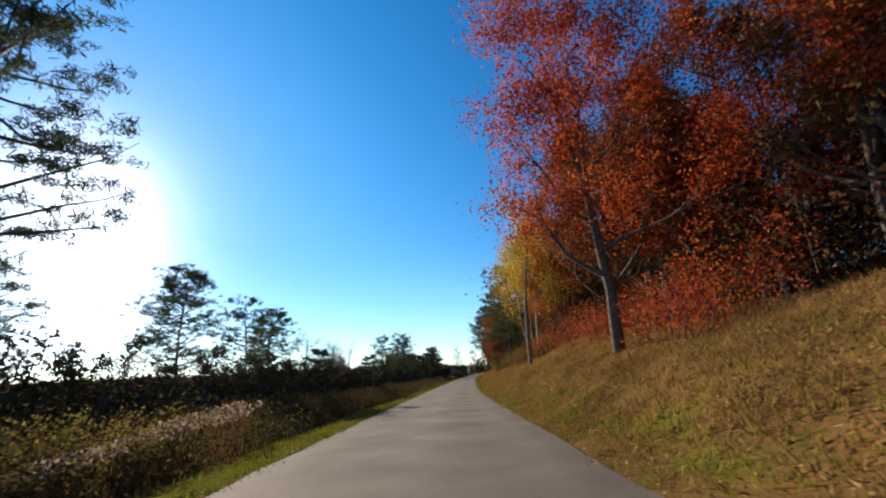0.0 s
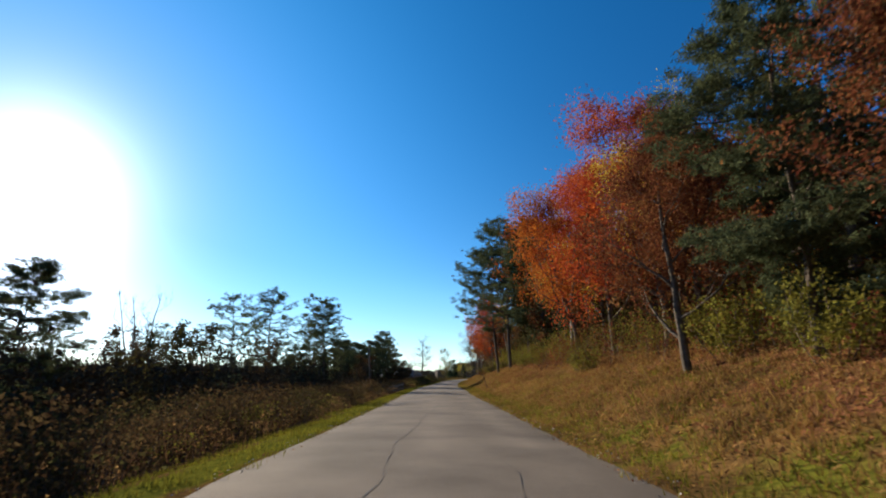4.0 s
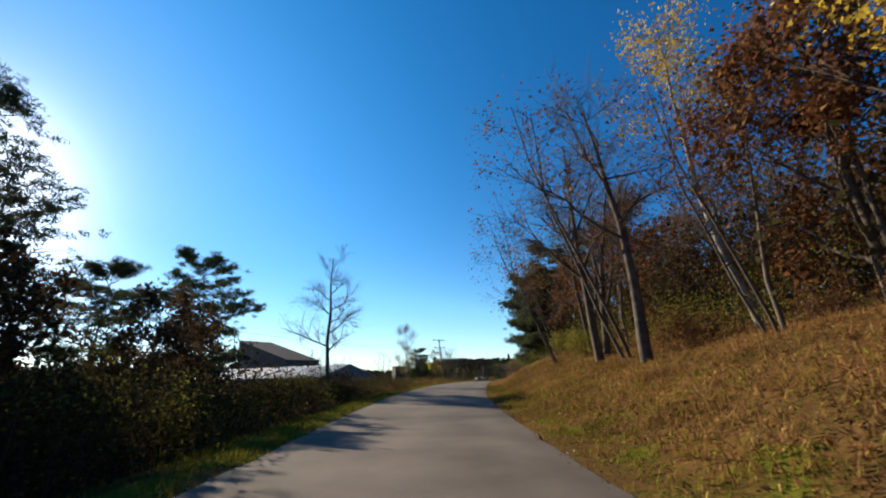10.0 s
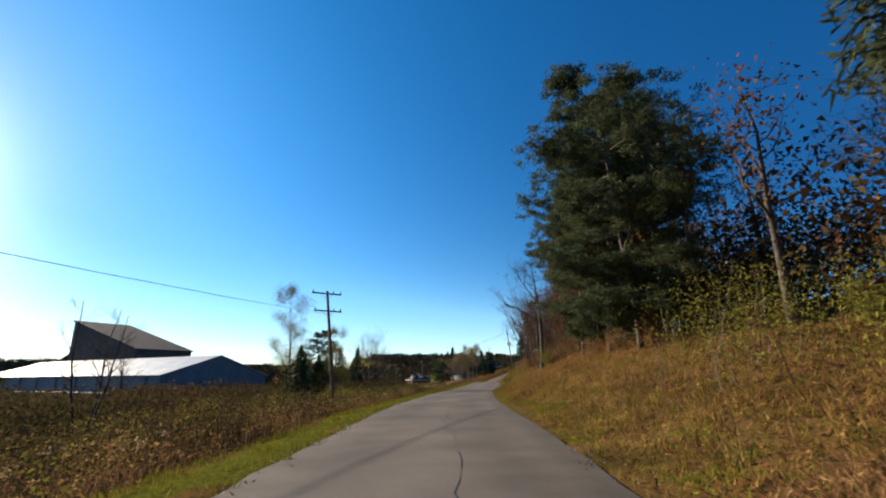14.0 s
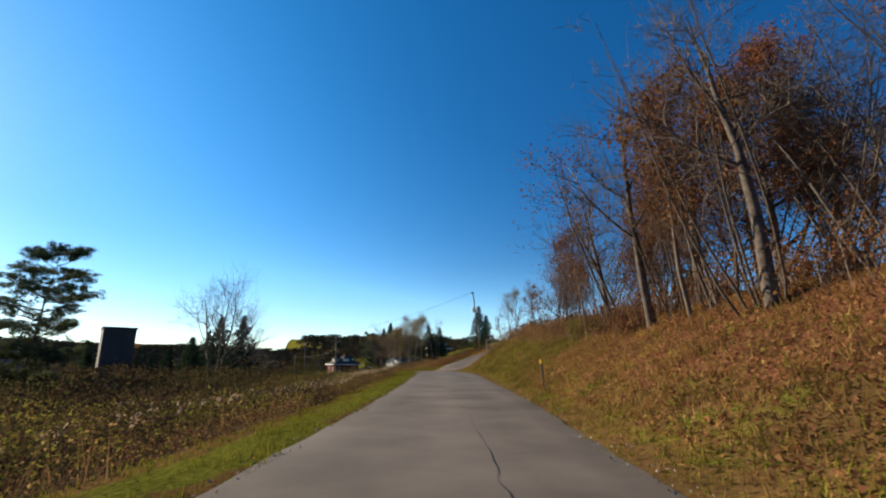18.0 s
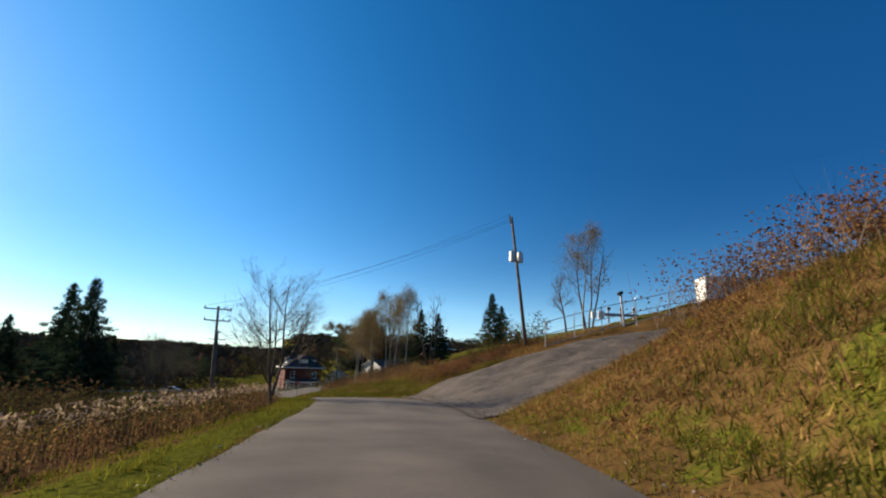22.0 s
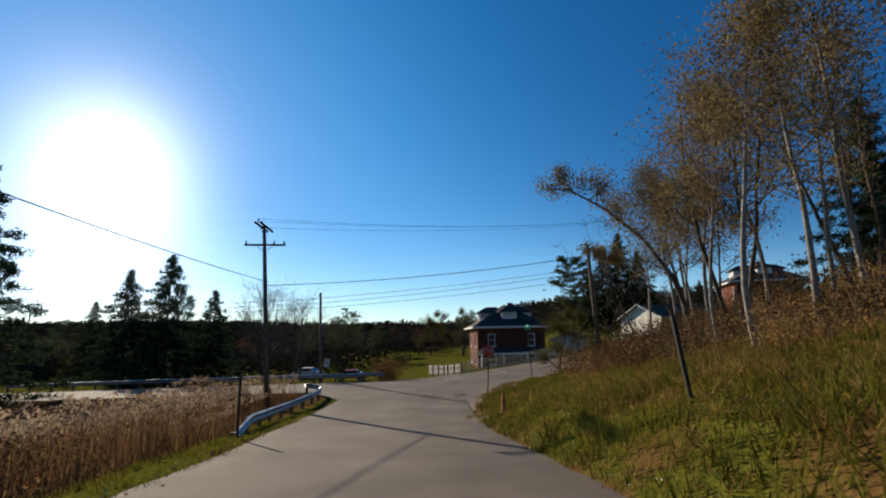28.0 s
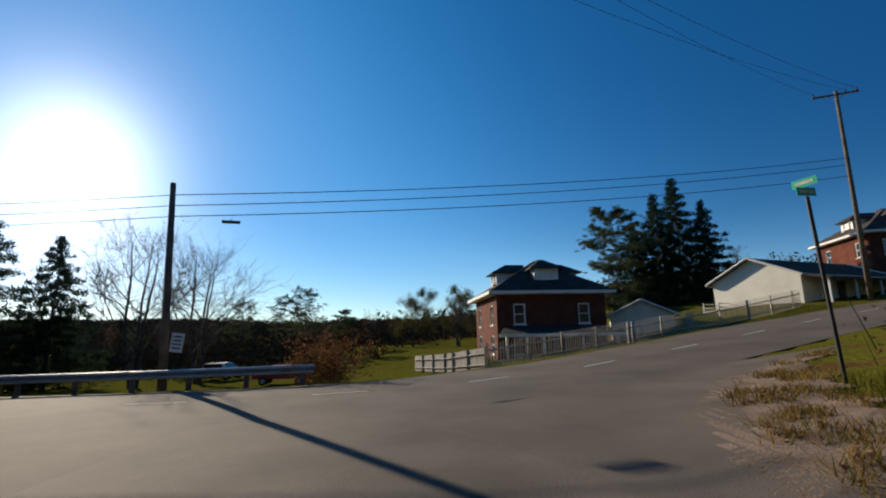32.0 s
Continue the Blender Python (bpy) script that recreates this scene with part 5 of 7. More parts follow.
def pipe_fence(line, label, h=2.0):
    root = thing("pipe_fence", pose(0, 0, 0), label, "fence")
    for i, (a, b) in enumerate(zip(line, line[1:])):
        a, b = Vector(a), Vector(b)
        for z in (0.15, h * 0.5, h):
            part("rail", C(a + Vector((0, 0, z)), b + Vector((0, 0, z)), 0.03, sides=8), M_STEEL, root)
        n = max(1, int((b - a).length / 2.6))
        for k in range(n + 1):
            p = a.lerp(b, k / n)
            part("post", C(p - Vector((0, 0, 0.5)), p + Vector((0, 0, h + 0.05)), 0.04, sides=8), M_STEEL, root)
            part("barb_arm", C(p + Vector((0, 0, h)), p + Vector((0.0, -0.25, h + 0.35)), 0.02, sides=6), M_STEEL, root)
        # mesh wires
        v, q, m = [], [], 0
        steps_n = int((b - a).length / 0.35)
        for k in range(steps_n):
            for s in (-1, 1):
                u0, u1 = a.lerp(b, k / steps_n), a.lerp(b, min(1.0, max(0.0, (k + s * 5) / steps_n)))
                tv, tq = tube([(u0.x, u0.y, u0.z + 0.15), (u1.x, u1.y, u1.z + h)], [0.004, 0.004], 3)
                v.append(tv)
                q.append(tq + m)
                m += len(tv)
        tagged(array_mesh("wire_mesh", np.concatenate(v), np.concatenate(q), M_STEEL, root), kind="stuff")
    return root


pipe_fence([on_land(*q) for q in ((61.3, 399.8), (67.0, 400.2), (73.0, 398.8))], "galvanised chain-link fence round the gravel yard")
pipe_fence([on_land(*q) for q in ((73.0, 398.8), (78.0, 395.0), (83.0, 389.0))], "galvanised chain-link fence with a gate at the yard", h=2.0)
vent = thing("vent_pipe", pose(69.9, 400.9, land(69.9, 400.9), 0, 0, 0), "leaning steel vent pipe with a black hood in the yard", "pipe")
part("pipe", C((0, 0, -0.3), (-0.2, 0, 2.9), 0.1, sides=12), M_STEEL, vent)
part("hood", C((-0.45, 0, 2.85), (-0.05, 0, 3.05), 0.16, sides=12), M_DARK, vent)
skid = thing("gas_meter_skid", pose(71.0, 402.6, land(71, 402.6), 0, 0, -15), "grey pipework and meter boxes behind the fence", "machine")
part("main_pipe", C((-1.6, 0, 0.8), (1.6, 0, 0.8), 0.14, sides=12), M_STEEL, skid)
for x in (-1.2, 0.0, 1.2):
    part("riser", C((x, 0, 0), (x, 0, 1.5), 0.09, sides=10), M_STEEL, skid)
    part("valve_wheel", C((x - 0.02, -0.25, 1.3), (x + 0.02, -0.2, 1.3), 0.16, sides=12), M_DARK, skid)
part("meter_box", B(0.5, 0.35, 0.7, at=(-2.0, -0.3, 0.7), bevel=0.02), M_WHITE, skid)
part("meter_box", B(0.4, 0.35, 0.6, at=(-2.7, -0.3, 0.7), bevel=0.02), M_WHITE, skid)
van = thing("box_trailer", pose(83.0, 400.8, land(83.0, 400.8) - 0.9, 0, 0, -25), "white box trailer parked in the yard", "trailer")
part("body", B(6.0, 2.4, 2.3, at=(0, 0, 1.85), bevel=0.05), M_WHITE, van)
for x in (-0.6, 0.5):
    for y in (-1.05, 1.05):
        part("wheel", C((x, y - 0.12, 0.36), (x, y + 0.12, 0.36), 0.36, sides=16), M_RUBBER, van)
part("drawbar", C((-3.0, 0, 0.6), (-4.2, 0, 0.5), 0.06, sides=8), M_STEEL, van)
part("lamp", C((-2.6, -1.21, 2.9), (-2.6, -1.27, 2.9), 0.09, sides=10), M_YELLOW_PAINT, van)

# ---- signs and markers ----
def octagon_sign(m):
    root = thing("stop_sign", m, "faded red octagonal stop sign on a dark steel post", "road sign")
    part("post", B(0.06, 0.04, 2.9, at=(0.02, 0.05, 0.85)), M_DARK, root)
    bm = bmesh.new()
    bmesh.ops.create_cone(bm, cap_ends=True, segments=8, radius1=0.345, radius2=0.345, depth=0.012, matrix=pose(0, 0, 2.0, 90, 0, 0) @ pose(0, 0, 0, 0, 0, 22.5))
    plate = part("plate", bm, M_STOP, root)
    cu = bpy.data.curves.new("lettering", "FONT")
    cu.body, cu.align_x, cu.align_y, cu.size, cu.extrude = "STOP", "CENTER", "CENTER", 0.27, 0.002
    ob = new("lettering", cu)
    ob.data.materials.append(M_LINE)
    ob.parent = plate
    ob.matrix_basis = pose(0, -0.009, 2.0, 90, 0, 0)
    return root


octagon_sign(pose(45.75, 455.5, -1.75, 0, 3, 4))
street = thing("street_name_sign", pose(48.8, 461.7, land(48.8, 461.7), 0, -3, 20), "two green street-name blades on a thin leaning post", "road sign")
part("post", C((0, 0, -0.4), (0, 0, 3.5), 0.035, sides=8), M_DARK, street)
bl = part("blade", B(0.5, 0.012, 0.16, at=(0.0, 0, 3.6)), M_SIGN_GREEN, street)
part("lettering_bar", B(0.36, 0.004, 0.06, at=(0.0, -0.01, 3.6)), M_LINE, bl)
bl = part("blade", B(0.012, 0.48, 0.16, at=(0, 0.0, 3.78)), M_SIGN_GREEN, street)
part("lettering_bar", B(0.004, 0.34, 0.06, at=(-0.01, 0.0, 3.78)), M_LINE, bl)


def marker_post(x, y, h, label, cap=None, lean=(0, 0), plate=None):
    root = thing("marker_post", pose(x, y, land(x, y), lean[0], lean[1], random.uniform(-10, 10)), label, "marker post")
    part("post", B(0.07, 0.05, h + 0.3, at=(0, 0, h / 2 - 0.15), bevel=0.006), M_DARK, root)
    if cap:
        part("cap", B(0.12, 0.07, 0.2, at=(0, 0, h - 0.05), bevel=0.01), cap, root)
    if plate:
        part("plate", B(plate[0], 0.012, plate[1], at=(0, -0.04, h - plate[1] / 2)), M_DARK, root)


marker_post(36.2, 338.2, 1.25, "dark slanting marker post with a yellow cap", M_YELLOW_PAINT, (0, -6))
marker_post(49.3, 436.0, 1.45, "thin dark iron stake leaning in the grass", None, (0, -7))
marker_post(2.45, 136.8, 1.55, "thin dark iron stake leaning on the bank", None, (0, -17))
marker_post(38.2, 442.0, 1.9, "thin rusty marker post in the verge")
marker_post(37.2, 424.0, 1.3, "back of a small dark sign on a post", plate=(0.5, 0.45))
cone = thing("traffic_cone", pose(46.4, 445.4, land(46.4, 445.4), 0, 0, 0), "narrow faded orange cone standing in the grass", "traffic cone")
part("body", C((0, 0, 0.03), (0, 0, 0.75), 0.13, 0.02, 14), M_ORANGE_PAINT, cone, smooth=False)
part("base", B(0.34, 0.34, 0.04, at=(0, 0, 0.02), bevel=0.008), M_ORANGE_PAINT, cone)
notice = thing("pole_notice", pose(30.9, 470.05, -0.95, 0, 6, 10), "white printed notice fixed to the pole", "notice")
part("sheet", B(0.45, 0.02, 0.7, at=(0.3, 0, 0)), M_WHITE, notice)
for k in range(4):
    part("text_bar", B(0.3, 0.006, 0.05, at=(0.3, -0.013, 0.22 - 0.14 * k)), M_DARK, notice)


def car(m, paint, label):
    root = thing("car", m, label, "car")
    bm = bmesh.new()
    vs = [(-2.1, 0.45), (-2.15, 0.8), (-1.5, 0.95), (-0.9, 1.4), (0.7, 1.42), (1.35, 0.98), (2.1, 0.85), (2.15, 0.45)]
    lo = [bm.verts.new((x, -0.85, z)) for x, z in vs]
    hi = [bm.verts.new((x, 0.85, z)) for x, z in vs]
    bm.faces.new(lo)
    bm.faces.new(hi[::-1])
    for i in range(len(vs)):
        bm.faces.new((lo[i], hi[i], hi[(i + 1) % 8], lo[(i + 1) % 8]))
    bmesh.ops.recalc_face_normals(bm, faces=bm.faces)
    bmesh.ops.bevel(bm, geom=list(bm.edges), offset=0.06, segments=2, affect="EDGES")
    part("body", bm, paint, root)
    for y in (-0.86, 0.86):
        part("side_window", B(1.7, 0.02, 0.34, at=(-0.1, y, 1.17)), M_PANE, root)
        for x in (-1.3, 1.3):
            wh = part("wheel", C((x, y - 0.1, 0.32), (x, y + 0.1, 0.32), 0.32, sides=16), M_RUBBER, root)
            part("rim", C((x, y * 1.13 - 0.01, 0.32), (x, y * 1.13 + 0.01, 0.32), 0.18, sides=12), M_STEEL, wh)
    part("windscreen", B(0.03, 1.4, 0.5, at=(1.05, 0, 1.2), turn=(0, -52, 0)), M_PANE, root)
    return root


car(pose(28.0, 489.0, land(28, 489), 0, 0, 10), M_REDPAINT, "red car parked on the lawn beyond the main road")
car(pose(19.8, 495.0, land(19.8, 495), 0, 0, -5), M_WHITE, "white car parked beyond the main road")

# ---- surfaces beside the lane ----
def drape(name, inside, x0, x1, y0, y1, step, mat, lift, label, category):
    """A thin surface laid on the land wherever inside(x, y) holds."""
    nx, ny = int((x1 - x0) / step), int((y1 - y0) / step)
    v, q, ids = [], [], {}
    for i in range(nx):
        for j in range(ny):
            if not inside(x0 + (i + 0.5) * step, y0 + (j + 0.5) * step):
                continue
            f = []
            for a, b in ((i, j), (i + 1, j), (i + 1, j + 1), (i, j + 1)):
                if (a, b) not in ids:
                    x, y = x0 + a * step, y0 + b * step
                    ids[(a, b)] = len(v)
                    v.append((x, y, land(x, y) + lift))
                f.append(ids[(a, b)])
            q.append(f)
    ob = array_mesh(name, np.array(v), np.array(q), mat, smooth=True)
    return tagged(ob, label, category, kind="structure")


def in_drive(x, y):
    d = across(x, y)
    edge = 0.5 * noise.noise((x * 0.5, y * 0.5, 3.0))
    if d < 2.6 or d > 34:
        return False
    lo = float(np.interp(d, (2.6, 6, 12, 34), (381.5, 384.5, 386.5, 381.5))) + edge
    hi = float(np.interp(d, (2.6, 5, 9, 16, 34), (404.0, 402.0, 399.5, 396.5, 390.0))) + edge
    return lo < y < hi


drape("gravel_drive", in_drive, 44, 84, 372, 404, 0.25, M_GRAVEL, 0.05, "grey gravel drive widening where it meets the lane", "drive")


def in_mouth(x, y):
    """The flared mouth of the lane at the junction."""
    left = np.interp(y, (450, 455, 457.5, 460, 462.5, 464), (39.2, 37.6, 36.0, 34.2, 31.5, 26.0))
    right = np.interp(y, (450, 456, 459, 462, 464.5, 466.5, 468.5), (45.2, 45.2, 45.8, 46.9, 48.6, 51.0, 54.5))
    return left < x < right and 449 < y < 468


def in_shoulder(x, y):
    """Bare dirt and stones between the flare and the grass at the corner."""
    right = float(np.interp(y, (447, 456, 459, 462, 464.5, 466.5, 468.5), (45.6, 45.2, 45.8, 46.9, 48.6, 51.0, 54.5)))
    wide = float(np.interp(y, (447, 455, 459, 463, 466), (0.1, 0.35, 1.7, 2.0, 1.0))) + 0.7 * noise.noise((x * 0.8, y * 0.8, 2.0))
    return right - 0.6 < x < right + wide and 445 < y < 467 and main_near(x, y)[0] < -3.4


M_DIRT = material("stony_dirt", (0.27, 0.2, 0.155), 0.95, (0.1, 0.072, 0.05), scale=1.5, fine=25, bump=1.0, spec=0.1)
drape("dirt_shoulder", in_shoulder, 43, 57, 445, 467, 0.2, M_DIRT, 0.03, "bare stony dirt shoulder round the corner", "ground")
mouth = drape("road_mouth", in_mouth, 26, 56, 449, 468.5, 0.17, M_ASPHALT, 0.03, "worn asphalt flare where the lane meets the main road", "road")


def paint_strip(a, b, w, lift=0.075):
    a, b = np.array(a, float), np.array(b, float)
    n = max(2, int(np.linalg.norm(b - a) / 0.5))
    d = (b - a) / np.linalg.norm(b - a)
    s = np.array([d[1], -d[0]]) * w / 2
    v = []
    for k in range(n + 1):
        p = a + (b - a) * k / n
        for e in (-1, 1):
            x, y = p + s * e
            sd, mz = main_near(x, y)
            crown = 0.05 * (1 - min(1.0, abs(sd) / MAIN_HALF) ** 2)
            v.append((x, y, mz + 0.025 + crown + 0.012))
    q = [(2 * k, 2 * k + 1, 2 * k + 3, 2 * k + 2) for k in range(n)]
    ob = array_mesh("road_marking", np.array(v), np.array(q), M_LINE)
    ob.parent = main_road
    return ob


for k in range(22):
    i = 108 + k * 3
    a, b = main_line[i][:2], main_line[i + 1][:2]
    mid, dr = (a + b) / 2, (b - a) / np.linalg.norm(b - a)
    paint_strip(mid - dr * 0.75, mid + dr * 0.75, 0.11)


# sealed cracks along the lane
def crack(y0, y1, d, w, seed):
    r = random.Random(seed)
    ys = np.arange(y0, y1, 0.6)
    v, f, off = [], [], d
    for k, y in enumerate(ys):
        off += r.uniform(-0.1, 0.1)
        hw = w * r.uniform(0.05, 0.4) / 2
        x = float(np.interp(y, lane_s[:, 1], lane_s[:, 0])) + off
        z = float(np.interp(y, lane_s[:, 1], lane_s[:, 2])) + 0.027 + 0.05 * (1 - (off / 3.6) ** 2)
        v += [(x - hw, y, z), (x + hw, y, z)]
        if k:
            f.append((2 * k - 2, 2 * k - 1, 2 * k + 1, 2 * k))
    return v, f


cracks = Wood()
for k, (y0, y1, d, w) in enumerate(((236, 300, -0.9, 0.07), (20, 60, 0.4, 0.05), (90, 130, -1.2, 0.06), (150, 190, 0.9, 0.05), (300, 350, 0.6, 0.05), (385, 402, -0.3, 0.07), (404, 440, 0.8, 0.05), (60, 100, 1.7, 0.04), (190, 240, -2.0, 0.05))):
    v, f = crack(y0, y1, d, w, k)
    cracks.add(np.array(v), np.array(f))
tagged(cracks.put("road_cracks", M_ASPHALT_DARK, None), "dark tar-sealed cracks in the asphalt", "road crack", kind="stuff")


# ---- trees, shrubs and grass ----
def lane_x(y, d):
    """x of a place d metres to the right of the lane's line."""
    return float(np.interp(y, ROAD_Y, ROAD_X)) + d / math.cos(math.atan(float(np.interp(y, ROAD_Y, SLOPE))))


OAK_RED = broadleaf(11, 14.0, M_RED, 30000, 0.072, spread=0.5, bare_low=0.16, label="red oak in full scarlet autumn leaf on the bank")
OAK_RUST = broadleaf(12, 12.0, M_RUST, 20000, 0.07, bare_low=0.16, label="rust-brown oak holding its autumn leaves")
MAPLE = broadleaf(14, 13.0, M_ORANGE, 24000, 0.072, spread=0.5, bare_low=0.18, label="orange and red autumn maple")
YELLOW = broadleaf(19, 15.0, M_YELLOW, 12000, 0.07, spread=0.3, radius=0.13, bark=M_BARK_PALE, label="tall birch in yellow leaf")
BIRCH = broadleaf(15, 15.0, M_YELLOW, 2600, 0.08, spread=0.22, radius=0.12, lean=(-0.22, 0.0), bark=M_BARK_PALE, bare_low=0.5, label="pale-barked birch leaning out with thin yellow leaves")
BARE_TALL = broadleaf(61, 15.5, None, 0, spread=0.36, twigs=10, bare_low=0.3, radius=0.21, path=((0, 0, -0.4), (0.1, 0, 3), (0, 0.15, 6), (0.2, 0, 9), (0.05, 0.1, 12), (0.15, 0, 15)), label="tall bare tree with an oval crown of dense twigs")
OAK_HIGH = broadleaf(62, 14.0, M_RED, 9000, 0.07, spread=0.3, bare_low=0.55, radius=0.12, label="tall slim oak with a scarlet top above bare stems")
BARE = broadleaf(16, 13.0, None, 0, spread=0.34, twigs=7, label="bare grey tree with fine upswept twigs")
BARE_WIDE = broadleaf(56, 11.0, None, 0, spread=0.62, twigs=8, bare_low=0.16, radius=0.2, stems=3, label="wide bare tree with a rounded crown of twigs")
BARE2 = broadleaf(17, 12.0, None, 0, spread=0.3, twigs=3, stems=3, label="bare tree of several slender stems")
BARE_LEAN = broadleaf(20, 13.0, M_BROWN, 1200, 0.08, spread=0.34, twigs=4, lean=(-0.35, 0.0), bare_low=0.25, radius=0.1, stems=2, label="nearly bare tree leaning out over the bank")
THIN = broadleaf(18, 11.0, M_BROWN, 3600, 0.08, spread=0.28, bark=M_TWIG, radius=0.07, label="thin grey sapling with few brown leaves")
YOUNG = broadleaf(57, 8.5, M_BROWN, 6500, 0.05, spread=0.26, stems=4, twigs=2, lean=(-0.3, 0.0), bare_low=0.22, radius=0.07, label="slender young trees with tattered rust leaves")
LARCH = broadleaf(24, 16.0, M_OLIVE_GOLD, 16000, 0.06, spread=0.26, bare_low=0.1, twigs=4, radius=0.13, label="airy larch with thinning yellow-green needles")
ASPEN = broadleaf(25, 15.0, M_ASPEN, 6500, 0.07, spread=0.3, radius=0.1, twigs=4, bark=M_BARK_PALE, bare_low=0.4, label="tall pale aspen with sparse tan leaves")
LEANER = broadleaf(26, 10.0, M_ASPEN, 5200, 0.065, spread=0.26, bare_low=0.5, radius=0.13, path=((0, 0, -0.4), (-0.3, 0, 1.6), (-0.9, -0.1, 3.4), (-2.4, -0.3, 5.6), (-4.6, -0.8, 7.4), (-6.6, -1.2, 8.5), (-8.0, -1.5, 8.6)), label="tree leaning far over the verge with tufts of tan leaves")
LEANER_LOW = broadleaf(28, 6.0, M_ASPEN, 2600, 0.06, spread=0.24, bare_low=0.6, radius=0.07, path=((0, 0, -0.4), (-0.5, 0, 1.3), (-1.4, -0.1, 2.6), (-2.8, -0.2, 3.7), (-4.2, -0.3, 4.6), (-5.4, -0.4, 4.9)), label="slim stem leaning out low with a tuft of tan leaves")
GREENTREE = broadleaf(27, 10.0, M_OLIVE, 9000, 0.085, spread=0.36, bare_low=0.15, label="round tree with olive autumn foliage")
PINE_A = pine(21, 16.0, "tall white pine with tiered dark green limbs", reach=0.28)
PINE_B = pine(22, 13.0, "bushy white pine with low limbs", bare=0.1, reach=0.3, tufts=44, per=42)
PINE_C = pine(23, 15.0, "ragged white pine with a bare lower trunk", bare=0.45, reach=0.26, tufts=15)
SPRUCE_A = spruce(31, 12.0, "dark conical spruce with dense boughs")
SPRUCE_B = spruce(32, 14.0, "tall old spruce with drooping limbs", base=0.38, sag=0.5)
BARE_THIN = broadleaf(58, 10.0, None, 0, spread=0.26, stems=5, twigs=3, lean=(-0.3, 0.0), bare_low=0.25, radius=0.05, label="slender bare saplings leaning out from the bank")
BUSH_G = shrub(41, 2.2, 2.6, M_GREEN, 2600, "yellow-green bush at the wood's edge", leaf_size=0.06)
BUSH_O = shrub(42, 2.0, 2.6, M_OLIVE, 2200, "dull olive bush on the bank", leaf_size=0.055)
BUSH_Y = shrub(47, 2.2, 2.8, M_OLIVE_GOLD, 3600, "rounded golden-olive bush beside the verge", leaf_size=0.05)
BUSH_B = shrub(43, 1.8, 2.4, M_BROWN, 1900, "tangled brown brush on the bank", leaf_size=0.055)
BUSH_T = shrub(44, 1.6, 2.0, M_TAN, 1900, "tall tan autumn weeds on the bank", leaf_size=0.045)

OAK_BACK = broadleaf(51, 13.0, M_BROWN, 4500, 0.14, twigs=1, bare_low=0.12, label="brown oak deeper in the wood")
RUST_BACK = broadleaf(52, 12.0, M_RUST, 4500, 0.14, twigs=1, bare_low=0.12, label="rust-red oak deeper in the wood")
OLIVE_BACK = broadleaf(55, 12.0, M_OLIVE, 4500, 0.14, twigs=1, bare_low=0.12, label="olive-brown tree deeper in the wood")
BARE_BACK = broadleaf(53, 12.0, M_BROWN, 500, 0.12, spread=0.32, twigs=2, label="nearly bare tree deeper in the wood")
PINE_BACK = pine(54, 16.0, "white pine deeper in the wood", tufts=12, reach=0.26, per=14, size=0.06)

rnd = random.Random(5)


def stand(proto, x, y, height, turn=0.0, own=None, group=""):
    """A tree of a given height at a place."""
    return plant(proto, x, y, height / own, turn, group=group)


